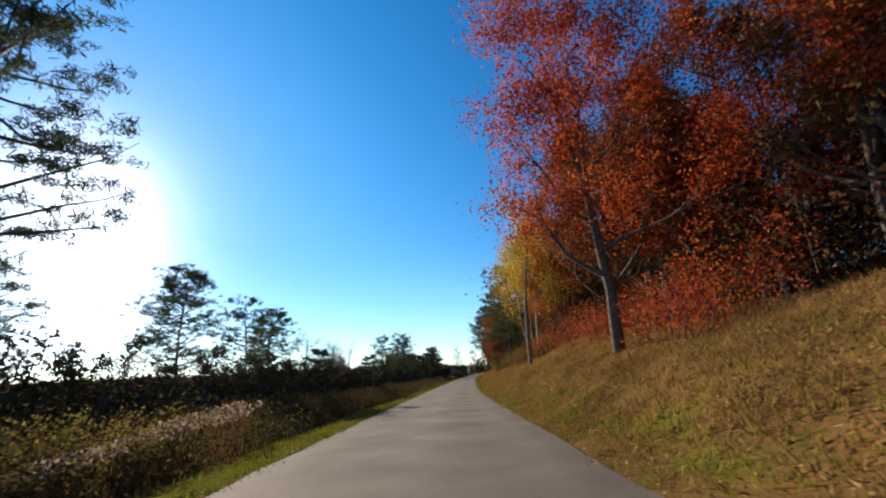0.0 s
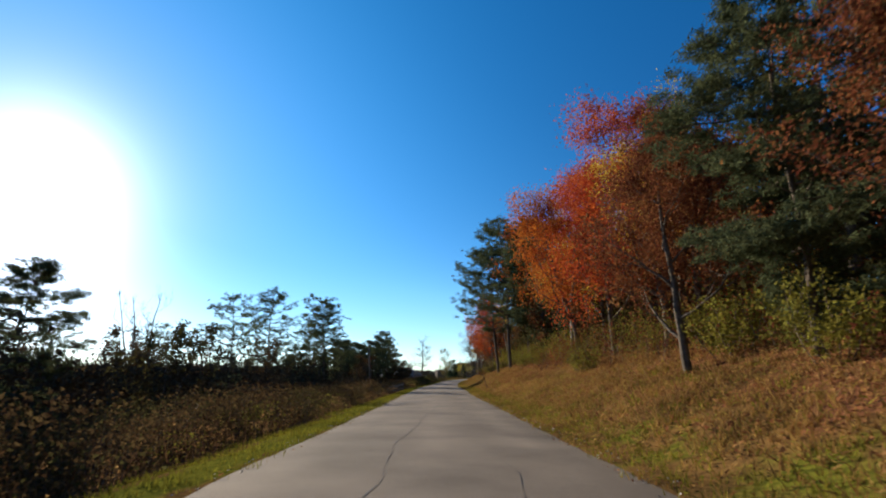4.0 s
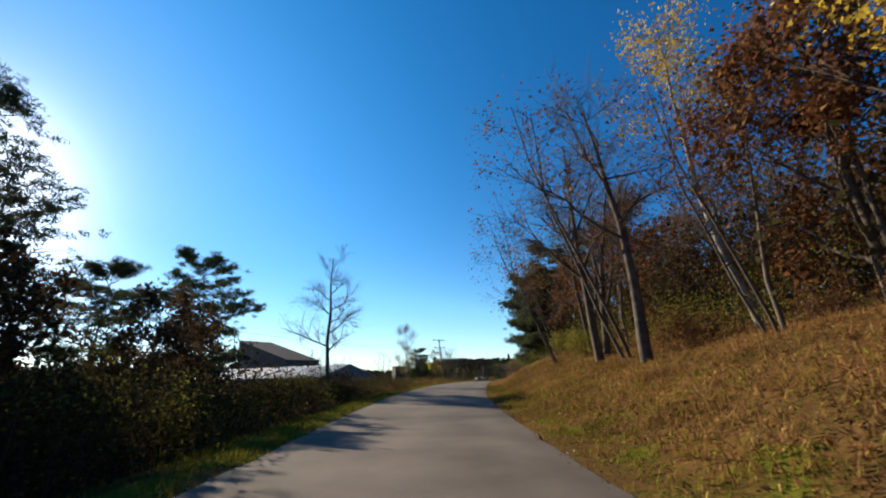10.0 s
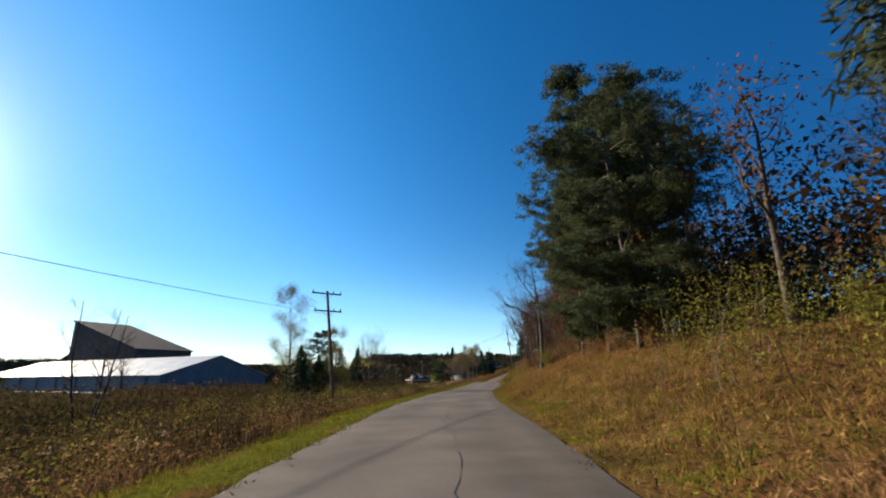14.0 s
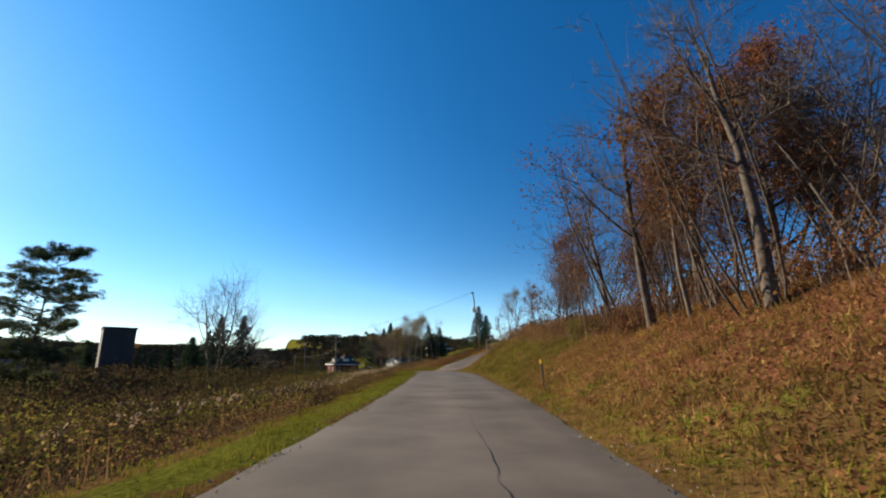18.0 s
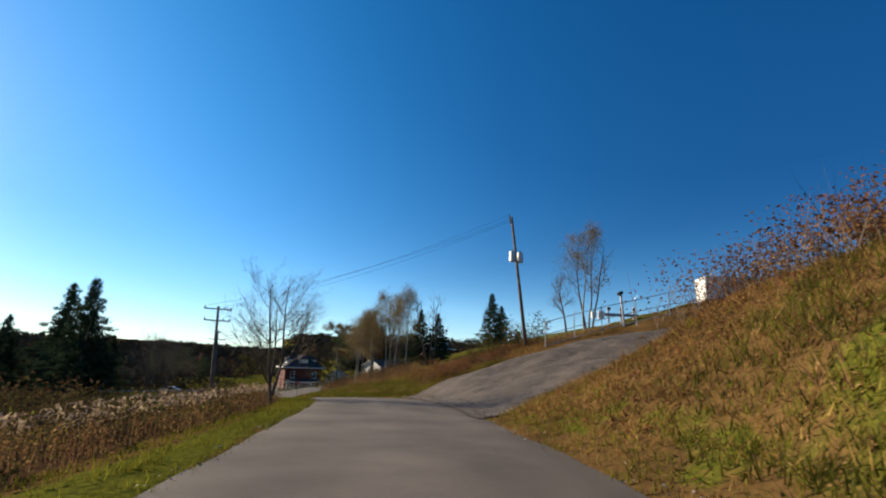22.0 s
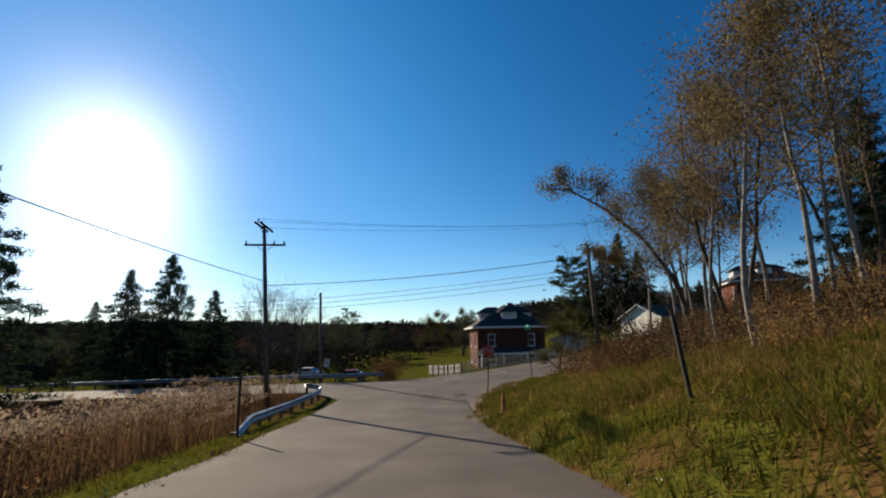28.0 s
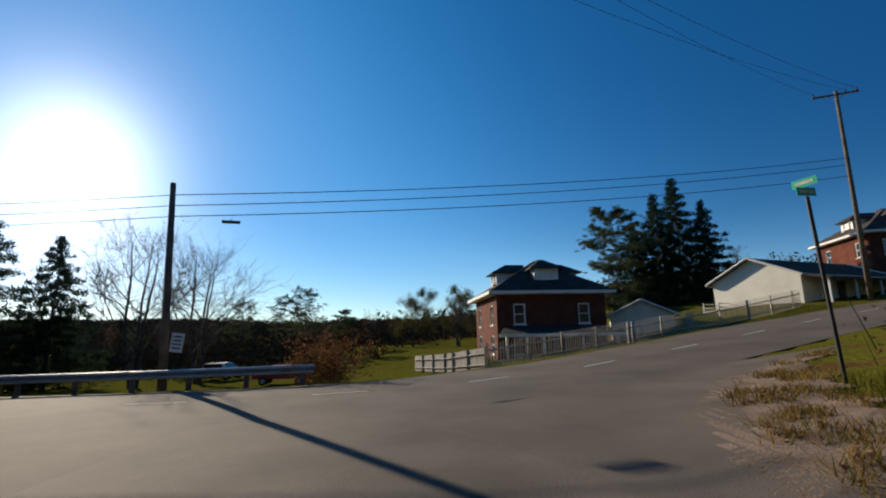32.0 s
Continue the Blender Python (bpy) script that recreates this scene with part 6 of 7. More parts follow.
# single trees left of the lane: kind, own height, x, y, height
for proto, own, x, y, h in (
        (PINE_C, 15, -15.6, 12.6, 17), (PINE_A, 16, -38.0, 60.4, 19.5), (PINE_A, 16, -34.5, 79.8, 16.5), (BARE, 13, -31.3, 87.0, 16.5), (BARE, 13, -30.3, 100.0, 15),
        (BARE, 13, -22, 72, 11), (BARE, 13, -19, 91, 9.5), (PINE_B, 13, -24, 112, 9), (PINE_B, 13, -21, 66, 8), (BARE2, 12, -27, 96, 13), (BARE2, 12, -34, 108, 13), (BARE2, 12, -38, 146, 16), (PINE_C, 15, -31.2, 169, 18), (PINE_C, 15, -25.9, 188.3, 20), (PINE_C, 15, -27.5, 189.5, 18),
        (PINE_B, 13, -30, 180, 9.5), (PINE_B, 13, -24, 196, 11), (PINE_B, 13, -21, 205, 11), (PINE_B, 13, -25, 212, 12), (PINE_B, 13, -20, 217, 12.5), (PINE_A, 16, -18.9, 223.2, 15.5),
        (PINE_B, 13, -23, 230, 12), (PINE_B, 13, -17, 232, 9.5), (PINE_B, 13, -28, 222, 13), (SPRUCE_A, 12, -30, 205, 11),
        (PINE_B, 13, -20.2, 256, 15.5), (BARE2, 12, -25, 263, 12), (BARE2, 12, -21, 268, 11), (BARE2, 12, -27, 248, 12), (BARE_TALL, 15.5, -7.7, 255.5, 15.5),
        (BARE2, 12, -13.0, 284, 8.5), (BARE, 13, -11.5, 289, 7.5), (BARE2, 12, -3.5, 292, 8), (LARCH, 16, 1.7, 344.6, 19), (LARCH, 16, 8.8, 327.8, 10.5), (SPRUCE_A, 12, 6.5, 330.0, 6.5), (SPRUCE_A, 12, 4.0, 333, 8), (BARE2, 12, -12, 318, 9),
        (PINE_B, 13, 5.2, 366, 12.5), (BARE_WIDE, 11, 17.5, 388.3, 13.5), (BARE2, 12, 21.5, 396, 10), (SPRUCE_B, 14, 10.5, 456, 18.5), (SPRUCE_A, 12, 5, 452, 13), (SPRUCE_A, 12, 1, 447, 11),
        (SPRUCE_B, 14, 16.6, 445.5, 19), (SPRUCE_A, 12, 4.5, 485.5, 17.5), (SPRUCE_A, 12, 0.0, 484.0, 15.5), (SPRUCE_A, 12, 8.0, 490.0, 13.0), (SPRUCE_B, 14, -38.5, 522.0, 16),
        (BARE_WIDE, 11, 41.3, 397.3, 7.2), (BARE_WIDE, 11, 16.3, 488.7, 12.0), (BARE_WIDE, 11, 19.5, 492, 11.0),
        (PINE_C, 15, 11.3, 515.5, 9), (PINE_C, 15, 14.8, 522.5, 10), (PINE_C, 15, 18.1, 523.7, 11), (GREENTREE, 10, 33.5, 527, 10.5), (GREENTREE, 10, 40.3, 527.6, 11),
        (BARE2, 12, 26, 535, 8), (SPRUCE_A, 12, -14, 500, 10)):
    stand(proto, x, y, h, rnd.uniform(0, 360), own)
plant(shrub(45, 3.4, 4.2, M_BROWN, 5200, "big rounded russet bush by the road", stems=30, leaf_size=0.07), 36.4, 471.6, 0.66)
plant(BUSH_O, 54.2, 461.0, 1.6)
plant(GREENTREE, 50.4, 459.6, 0.5)
for x, y, k in ((60.4, 405.8, 1.3), (62.8, 405.4, 1.5), (58.6, 406.5, 1.0)):
    plant(BUSH_O, x, y, k)
for d, y, k in ((-7.6, 10.5, 1.0), (-8.6, 13.0, 1.1), (-9.4, 9.0, 1.2), (-7.2, 184.5, 0.8), (-7.4, 187.0, 0.85), (-8.2, 189.5, 0.9), (-7.0, 191.5, 0.7), (-8.8, 186.0, 0.9), (-9.0, 262.0, 0.8), (-8.4, 283.0, 0.8), (-9.5, 305.0, 1.0), (-11.0, 309.0, 1.1), (-9.2, 313.0, 0.8), (-9.0, 407.0, 1.0)):
    plant(BUSH_Y, lane_x(y, d), y, k)
plant(shrub(46, 1.5, 2.0, M_OLIVE, 700, "small clipped dark bush on the lawn"), 31.6, 506.5, 1.0)

# single trees right of the lane
for proto, own, x, y, h, turn in (
        (OAK_RED, 14, 6.0, 20.0, 16.5, 40), (OAK_RUST, 12, 13.0, 21.0, 17, 150), (OAK_RUST, 12, 14.0, 30.0, 17, 260), (OAK_RUST, 12, 17.0, 16.0, 17, 330), (OAK_RUST, 12, 8.8, 29.0, 15, 200), (OAK_RUST, 12, 10.0, 24.0, 14, 10), (MAPLE, 13, 11.0, 36.0, 15, 90), (OAK_RED, 14, 12.5, 14.0, 15, 120),
        (YELLOW, 15, 5.0, 41.5, 17, 0), (YELLOW, 15, 6.6, 46.5, 16.5, 70), (YELLOW, 15, 7.2, 56.0, 15.5, 140), (BIRCH, 15, 8.0, 62.5, 17, 0), (BIRCH, 15, 9.8, 60.5, 16, 12), (BIRCH, 15, 11.0, 61.5, 17, -10), (OAK_RUST, 12, 11, 50, 11, 50),
        (MAPLE, 13, 9.0, 44.0, 10, 10), (PINE_A, 16, 5.9, 75.5, 16, 0), (OAK_RUST, 12, 13.5, 62.0, 16, 20), (OAK_RUST, 12, 16.0, 68.0, 17, 200), (OAK_RUST, 12, 13.0, 72.0, 15, 100), (PINE_A, 16, 12.0, 79.0, 17, 30), (OAK_RUST, 12, 12.5, 55.0, 17, 300), (PINE_A, 16, 6.3, 84.0, 14, 70), (OAK_RUST, 12, 5.0, 93.0, 7, 30), (OAK_RUST, 12, 5.3, 102.4, 9, 130), (PINE_B, 13, 6.0, 98.0, 9, 130),
        (OAK_RED, 14, 8.8, 118.0, 13.5, 300), (MAPLE, 13, 8.2, 124.0, 13.5, 60), (YELLOW, 15, 9.0, 128.0, 15, 10), (OAK_RED, 14, 9.5, 112, 14, 20), (OAK_RUST, 12, 8.5, 107, 12, 220),
        (PINE_A, 16, 6.3, 146.0, 19, 60), (PINE_A, 16, 5.6, 152.5, 17, 150), (PINE_B, 13, 9.5, 141.5, 15, 90), (PINE_C, 15, 9.0, 148.0, 17, 10), (PINE_A, 16, 11.5, 151.5, 18, 200), (BARE_LEAN, 13, 7.6, 156.0, 12, 0), (BIRCH, 15, 8.6, 160.0, 12, 0),
        (OAK_RED, 14, 7.2, 173.0, 13, 80), (OAK_RED, 14, 8.0, 178.0, 10, 10), (OAK_RUST, 12, 7.0, 165.0, 8, 10), (THIN, 11, 7.2, 176.0, 12, 10),
        (OAK_HIGH, 14, 7.8, 202.0, 14, 250), (OAK_HIGH, 14, 10.0, 198.0, 15, 100), (YELLOW, 15, 8.4, 209.0, 12, 10), (YELLOW, 15, 8.8, 109.0, 14, 100), (THIN, 11, 7.4, 199.0, 12, 100), (OAK_RUST, 12, 10.2, 196.0, 12, 0), (BIRCH, 15, 12.0, 219.5, 16, -15), (BARE, 13, 8.7, 221.3, 15, 30), (BARE_LEAN, 13, 9.6, 224.0, 15, 10), (BARE, 13, 9.4, 227.0, 14, 130), (THIN, 11, 10.6, 217.0, 11, 0), (THIN, 11, 12.4, 215.0, 13, 60), (BARE2, 12, 11.4, 213.0, 12, 100), (BARE, 13, 10.6, 229.0, 12.5, 200), (BARE2, 12, 11.5, 232.5, 12, 80), (BARE2, 12, 10.5, 208.0, 11, 10),
        (BARE_LEAN, 13, 10.4, 217.0, 10, 10), (BARE_LEAN, 13, 10.2, 235.4, 13, 0), (BARE_LEAN, 13, 13.0, 243.0, 12, 20),
        (PINE_B, 13, 16.8, 264.2, 12, 10), (PINE_B, 13, 17.4, 261.5, 11.5, 100), (PINE_B, 13, 19.5, 261.5, 14.5, 30), (PINE_C, 15, 25.5, 266, 17, 60),
        (PINE_B, 13, 22.5, 283.0, 14, 20), (PINE_B, 13, 24.0, 288.0, 14, 200), (PINE_A, 16, 26.5, 287.0, 16, 80), (PINE_B, 13, 27.5, 292.0, 13, 270), (PINE_B, 13, 25.8, 294.5, 11, 120),
        (BARE, 13, 27.8, 306.0, 14, 0), (BARE_THIN, 10, 29.5, 309.0, 11, 0), (BARE_THIN, 10, 34.6, 318.0, 10, 10), (BARE, 13, 36.6, 327.0, 13, 0), (BARE, 13, 39.0, 334.0, 13, 120), (BARE_LEAN, 13, 40.6, 337.5, 12, 0), (THIN, 11, 38.0, 331.0, 12, 30), (BARE, 13, 42.5, 341.0, 11, 60), (THIN, 11, 43.0, 344.0, 9, 90), (OAK_RUST, 12, 41.5, 330.0, 11, 0), (BARE_THIN, 10, 37.0, 327.5, 11, 10), (YOUNG, 8.5, 38.2, 330.0, 9.5, -20), (BARE_THIN, 10, 40.0, 333.0, 10, 20),
        (LEANER, 10, 57.6, 456.2, 10.0, 0), (LEANER_LOW, 6, 57.0, 456.0, 6.0, 0), (ASPEN, 15, 53.6, 442.0, 12.5, 0), (ASPEN, 15, 56.5, 460.0, 13.0, 70), (BARE, 13, 60.5, 464.0, 12.0, 70), (ASPEN, 15, 58.5, 437.0, 14.5, 0), (ASPEN, 15, 55.6, 442.5, 13.0, 80), (ASPEN, 15, 54.6, 446.5, 11.0, 0), (ASPEN, 15, 60.5, 439.0, 13.5, 80), (BARE2, 12, 64.5, 438.5, 12.5, 30), (ASPEN, 15, 57.2, 448.0, 13.0, 160), (ASPEN, 15, 58.7, 444.7, 15, 240),
        (ASPEN, 15, 56.0, 450.0, 13, 300), (ASPEN, 15, 60.0, 448.0, 14, 40), (THIN, 11, 58.0, 453.0, 10, 0), (ASPEN, 15, 55.2, 452.5, 11.5, 130), (BARE2, 12, 57.0, 449.5, 12, 60), (BARE_THIN, 10, 54.0, 454.5, 8.5, 20), (ASPEN, 15, 59.5, 461.0, 12.5, 200), (ASPEN, 15, 57.8, 457.0, 11.5, 20), (BARE2, 12, 63.0, 450.0, 12, 0), (SPRUCE_A, 12, 67.5, 455.0, 10.5, 0),
        (SPRUCE_A, 12, 70.0, 452.0, 9.0, 0), (PINE_B, 13, 61.5, 511.5, 14, 0), (SPRUCE_B, 14, 66.5, 513.0, 15, 0), (SPRUCE_B, 14, 69.5, 514.0, 17, 0), (SPRUCE_A, 12, 72.0, 512.0, 13, 0), (SPRUCE_A, 12, 64.0, 514, 12, 0),
        (ASPEN, 15, 70.2, 407.0, 12.5, 0), (BARE, 13, 67.8, 406.5, 7.5, 60), (BARE2, 12, 71.5, 408.0, 10.5, 60), (BARE, 13, 78, 515, 8, 60), (SPRUCE_B, 14, 104.0, 501.0, 22, 0), (SPRUCE_B, 14, 108.5, 503.5, 18, 90), (PINE_B, 13, 106, 491, 7, 90),
        (SPRUCE_A, 12, 95, 384, 8, 0), (PINE_B, 13, 99, 386, 7, 0), (SPRUCE_A, 12, 103, 389, 9, 0), (PINE_B, 13, 92, 381, 7, 0), (SPRUCE_A, 12, 150, 545, 9, 0), (PINE_B, 13, 158, 548, 7, 0)):
    stand(proto, x, y, h, turn, own)

# the wood behind
for y in np.arange(2, 350, 5.0):
    for k in range(2):
        d = (12.5, 20)[k] + rnd.uniform(-2.5, 5.0)
        yy = y + rnd.uniform(-1.8, 1.8)
        if yy < 60:
            pool = [RUST_BACK, OAK_BACK, OAK_RUST, OAK_BACK] if k == 0 else [OAK_BACK, RUST_BACK]
        elif yy < 200:
            pool = [OAK_BACK, RUST_BACK, OLIVE_BACK, PINE_BACK, OAK_BACK, BARE_BACK]
        elif yy < 250:
            pool = [BARE_BACK, OAK_BACK, BARE_BACK, BARE, THIN]
        elif 267 < yy < 283:
            pool = [BARE_BACK, BARE, BARE_BACK, THIN]
        elif yy < 300:
            pool = [PINE_BACK, OAK_BACK, PINE_BACK, BARE_BACK]
        else:
            pool = [BARE_THIN, YOUNG, THIN, BARE, OAK_BACK]
        tall = 1.05 if yy > 300 else 1.0
        plant(rnd.choice(pool), lane_x(yy, d), yy, rnd.uniform(0.75, 1.05) * tall, group="trees of the wood on the bank")
for y in np.arange(296, 368, 1.6):
    d = rnd.uniform(10.0, 15.0)
    plant(rnd.choice([BARE_THIN, YOUNG, BARE_THIN] if y > 322 else [BARE_THIN, YOUNG, YOUNG]), lane_x(y, d), y, rnd.uniform(0.9, 1.3) * float(np.interp(y, (350, 366), (1, 0.7))), group="young trees on the cut bank")
for y in np.arange(42, 350, 4.6):
    plant(rnd.choice([BUSH_G, BUSH_G, BUSH_O, BUSH_B] if y < 270 else [BUSH_O, BUSH_B, BUSH_T, BUSH_G]), lane_x(y, rnd.uniform(8.0, 11.5)), y, rnd.uniform(0.6, 1.1), group="bushes at the wood's edge")
for y in np.arange(350, 376, 2.2):
    plant(rnd.choice([BUSH_T, BUSH_T, BUSH_B]), lane_x(y, rnd.uniform(9.0, 13.0)), y, rnd.uniform(0.7, 1.1), group="bushes at the wood's edge")
for y in np.arange(404, 458, 3.0):
    plant(rnd.choice([BUSH_T, BUSH_B, BUSH_T]), lane_x(y, rnd.uniform(10.0, 16.0)), y, rnd.uniform(0.5, 0.9), group="weeds on the meadow's edge")
# scrub and trees across the low ground on the left
for y in np.arange(250, 400, 8.0):
    if 345 < y < 372:
        continue
    d = rnd.uniform(24, 60) if y < 300 else rnd.uniform(30, 70)
    low = y > 235
    plant(rnd.choice([BARE_BACK, BARE2, OAK_BACK, PINE_B, RUST_BACK, BARE_BACK] if not low else [BARE2, BUSH_B, GREENTREE, BUSH_O]), lane_x(y, -d), y, rnd.uniform(0.35, 0.6), group="scrub trees on the low ground")
for k in range(30):
    x, y = rnd.uniform(-75, 46), rnd.uniform(500, 548)
    plant((BARE_BACK, PINE_C, GREENTREE, BARE2, BARE_WIDE, PINE_B)[k % 6], x, y, rnd.uniform(0.45, 0.75), group="distant tree line")
for k in range(26):
    x = rnd.uniform(-110, 120)
    y = rnd.uniform(540, 640)
    plant(rnd.choice([BARE_BACK, GREENTREE, PINE_BACK, SPRUCE_A, BARE_BACK]), x, y, rnd.uniform(0.5, 0.8), group="distant tree line")


def mass(name, mat, label, clumps, per, size, height, width, long=1.0, stems=0, stem_mat=None, seed=1, hang=0.0):
    """Ground cover that nobody could count: clumps of leaf quads with thin stalks, as one mesh."""
    rng = np.random.default_rng(seed)
    c = np.asarray(clumps, float)
    h = height * rng.uniform(0.5, 1.25, len(c))
    at = np.repeat(np.arange(len(c)), per)
    n = len(at)
    r = rng.normal(0, width * 0.42, (n, 2))
    u = rng.uniform(0, 1, n) ** 0.75
    p = np.stack([c[at, 0] + r[:, 0], c[at, 1] + r[:, 1], c[at, 2] + u * h[at] * (1 - 0.25 * np.minimum(1.5, (r ** 2).sum(1) / width ** 2))], 1)
    v, q = flakes(rng, p, size, long=long)
    ob = array_mesh(name, v, q, mat)
    tagged(ob, label, "undergrowth", kind="stuff")
    if stems:
        blades(name + "_stalks", stem_mat, label, np.repeat(c, stems, 0) + np.concatenate([rng.normal(0, width * 0.4, (len(c) * stems, 2)), np.zeros((len(c) * stems, 1))], 1),
               np.repeat(h, stems), 0.012, 0.25, seed + 50)
    return ob


def blades(name, mat, label, base, h, w, lean, seed):
    """Upright narrow blades or stalks, one triangle each, as one mesh."""
    rng = np.random.default_rng(seed)
    n = len(base)
    h = np.asarray(h) * rng.uniform(0.6, 1.2, n)
    az = rng.uniform(0, 6.283, n)
    s = np.stack([np.cos(az), np.sin(az), np.zeros(n)], 1) * (w * rng.uniform(0.6, 1.3, n))[:, None]
    top = base + np.concatenate([rng.normal(0, lean, (n, 2)) * h[:, None], h[:, None]], 1)
    low = np.array([0, 0, 0.05])
    v = np.stack([base - s - low, base + s - low, top], 1).reshape(-1, 3)
    ob = array_mesh(name, v, np.arange(3 * n).reshape(-1, 3), mat)
    return tagged(ob, label, "grass", kind="stuff")


def scatter(n, y0, y1, d0, d1, seed, keep=None):
    """Random places along the lane, between two distances from its line, on the ground."""
    rng = np.random.default_rng(seed)
    y, d = rng.uniform(y0, y1, n), rng.uniform(d0, d1, n)
    er, el = edge_r(y), edge_l(y)
    d = np.where(d > 0, np.where(d < RIGHT_EDGE, d * er / RIGHT_EDGE, np.where(d < 9.5, er + (d - RIGHT_EDGE) * (9.5 - er) / (9.5 - RIGHT_EDGE), d)),
                 -np.where(-d < LEFT_EDGE, -d * el / LEFT_EDGE, np.where(-d < 10.0, el + (-d - LEFT_EDGE) * (10.0 - el) / (10.0 - LEFT_EDGE), -d)))
    x = np.interp(y, ROAD_Y, ROAD_X) + d / np.cos(np.arctan(np.interp(y, ROAD_Y, SLOPE)))
    at = np.stack([x, y, land_many(x, y)], 1)
    if keep:
        near = y > 368
        ok = ~near
        ok[near] = [keep(*p) for p in zip(x[near], y[near], d[near])]
        at = at[ok]
    return at


SCRUB = broadleaf(59, 7.0, M_BRUSH, 2200, 0.12, spread=0.42, stems=3, twigs=1, bare_low=0.08, label="dark tangled scrub tree on the low ground")
# four dense trees added to keep the sun off the hedge and verge
for y, d, k in ((219, -13.0, 1.0), (223, -15.5, 1.2), (228, -13.5, 1.05), (233, -15.0, 1.15)):
    plant(SCRUB, lane_x(y, d), y, k, turn=40 * k, group="scrub trees on the low ground")
SCRUB_O = broadleaf(60, 7.0, M_DARK_OLIVE, 2600, 0.12, spread=0.42, stems=2, twigs=1, bare_low=0.06, label="olive-brown scrub tree on the low ground")
for k, y in enumerate(np.arange(-8, 250, 4.3)):
    plant((SCRUB, SCRUB_O, BARE_BACK, SCRUB, PINE_BACK)[k % 5], lane_x(y, -rnd.uniform(17, 46)), y, rnd.uniform(1.0, 1.45) * (0.6 if k % 5 in (2, 4) else 1.0), group="scrub trees on the low ground")


def past_fence(at):
    """Leaves out what would grow over the rail fence."""
    d = at[:, 0] - np.interp(at[:, 1], ROAD_Y, ROAD_X)
    return at[~((at[:, 1] > 150) & (at[:, 1] < 172) & (d > -11.0))]


near_clumps = scatter(720, -12, 262, -15, -7.2, 1)
mass("brown_brush", M_BRUSH, "dark tangled brown brush along the ditch", past_fence(near_clumps[::2]), 460, 0.06, 2.1, 2.0, stems=20, stem_mat=M_TWIG, seed=2)
mass("olive_brush", M_DARK_OLIVE, "dull olive brush along the ditch", past_fence(near_clumps[1::2]), 460, 0.06, 1.9, 2.0, stems=14, stem_mat=M_TWIG, seed=3)
low_clumps = scatter(900, 244, 440, -16, -6.6, 24)
mass("low_brown_brush", M_BRUSH, "brown weeds and brush over the wet ground", low_clumps[::2], 240, 0.05, 1.35, 1.6, stems=14, stem_mat=M_TWIG, seed=25)
mass("low_olive_brush", M_DARK_OLIVE, "olive weeds and brush over the wet ground", low_clumps[1::2], 220, 0.05, 1.2, 1.6, stems=10, stem_mat=M_STRAW, seed=26)
hedge = scatter(170, 200, 238, -10.5, -6.6, 101)
mass("roadside_hedge", M_DARK_OLIVE, "dense dark hedge of brush beside the verge", hedge, 420, 0.055, 2.3, 1.5, stems=10, stem_mat=M_TWIG, seed=102)
mass("hedge_tops", M_GREEN, "yellow-green autumn leaves on the hedge", hedge[::3] + np.array([0, 0, 0.9]), 130, 0.05, 1.5, 1.3, seed=103)
mass("ditch_brush", M_BRUSH, "tall brown brush crowding the verge", past_fence(scatter(300, 24, 200, -9.5, -6.9, 104)), 330, 0.05, 1.9, 1.5, stems=12, stem_mat=M_TWIG, seed=105)
mass("far_brush", M_DARK_OLIVE, "brown scrub over the wet ground", scatter(520, -12, 440, -34, -15, 4), 260, 0.1, 2.4, 3.4, stems=5, stem_mat=M_TWIG, seed=5)
mass("scrub_belt", M_WOODS, "dark belt of scrub and saplings across the low ground", scatter(480, -20, 250, -42, -15.5, 10), 330, 0.15, 5.4, 3.4, stems=5, stem_mat=M_BARK, seed=11)
mass("scrub_field", M_BRUSH, "brown scrub over the far field", scatter(620, 250, 452, -95, -20, 12), 200, 0.15, 2.8, 5.0, stems=4, stem_mat=M_TWIG, seed=13)
mass("understory", M_BRUSH, "brown undergrowth filling the wood", scatter(400, -4, 305, 12.5, 34, 14), 420, 0.15, 6.0, 4.2, stems=6, stem_mat=M_BARK, seed=15)
mass("wood_filling", M_BRUSH, "brown foliage filling the wood behind", scatter(260, -4, 250, 21, 36, 27), 300, 0.24, 12.0, 5.0, stems=3, stem_mat=M_BARK, seed=28)
mass("olive_understory", M_DARK_OLIVE, "olive saplings filling the wood", scatter(360, -4, 305, 11.5, 30, 16), 420, 0.13, 5.0, 3.8, stems=6, stem_mat=M_BARK, seed=17)
mass("rust_understory", M_RUST, "rust-red undergrowth filling the wood", scatter(160, -4, 300, 10.8, 26, 18), 280, 0.09, 4.0, 3.0, stems=6, stem_mat=M_BARK, seed=19)
mass("red_saplings", M_RED, "scarlet saplings and brambles along the wood's edge", scatter(46, 14, 48, 7.8, 11.0, 106), 240, 0.06, 2.3, 1.6, stems=8, stem_mat=M_TWIG, seed=107)
mass("rust_saplings", M_RUST, "rust-brown saplings along the wood's edge", scatter(110, 14, 135, 8.2, 11.5, 108), 240, 0.06, 2.2, 1.6, stems=8, stem_mat=M_TWIG, seed=109)
mass("golden_scrub", M_OLIVE_GOLD, "golden-olive scrub over the wet ground", scatter(150, 258, 372, -15, -7.5, 110), 260, 0.045, 1.5, 1.5, stems=8, stem_mat=M_TWIG, seed=111)
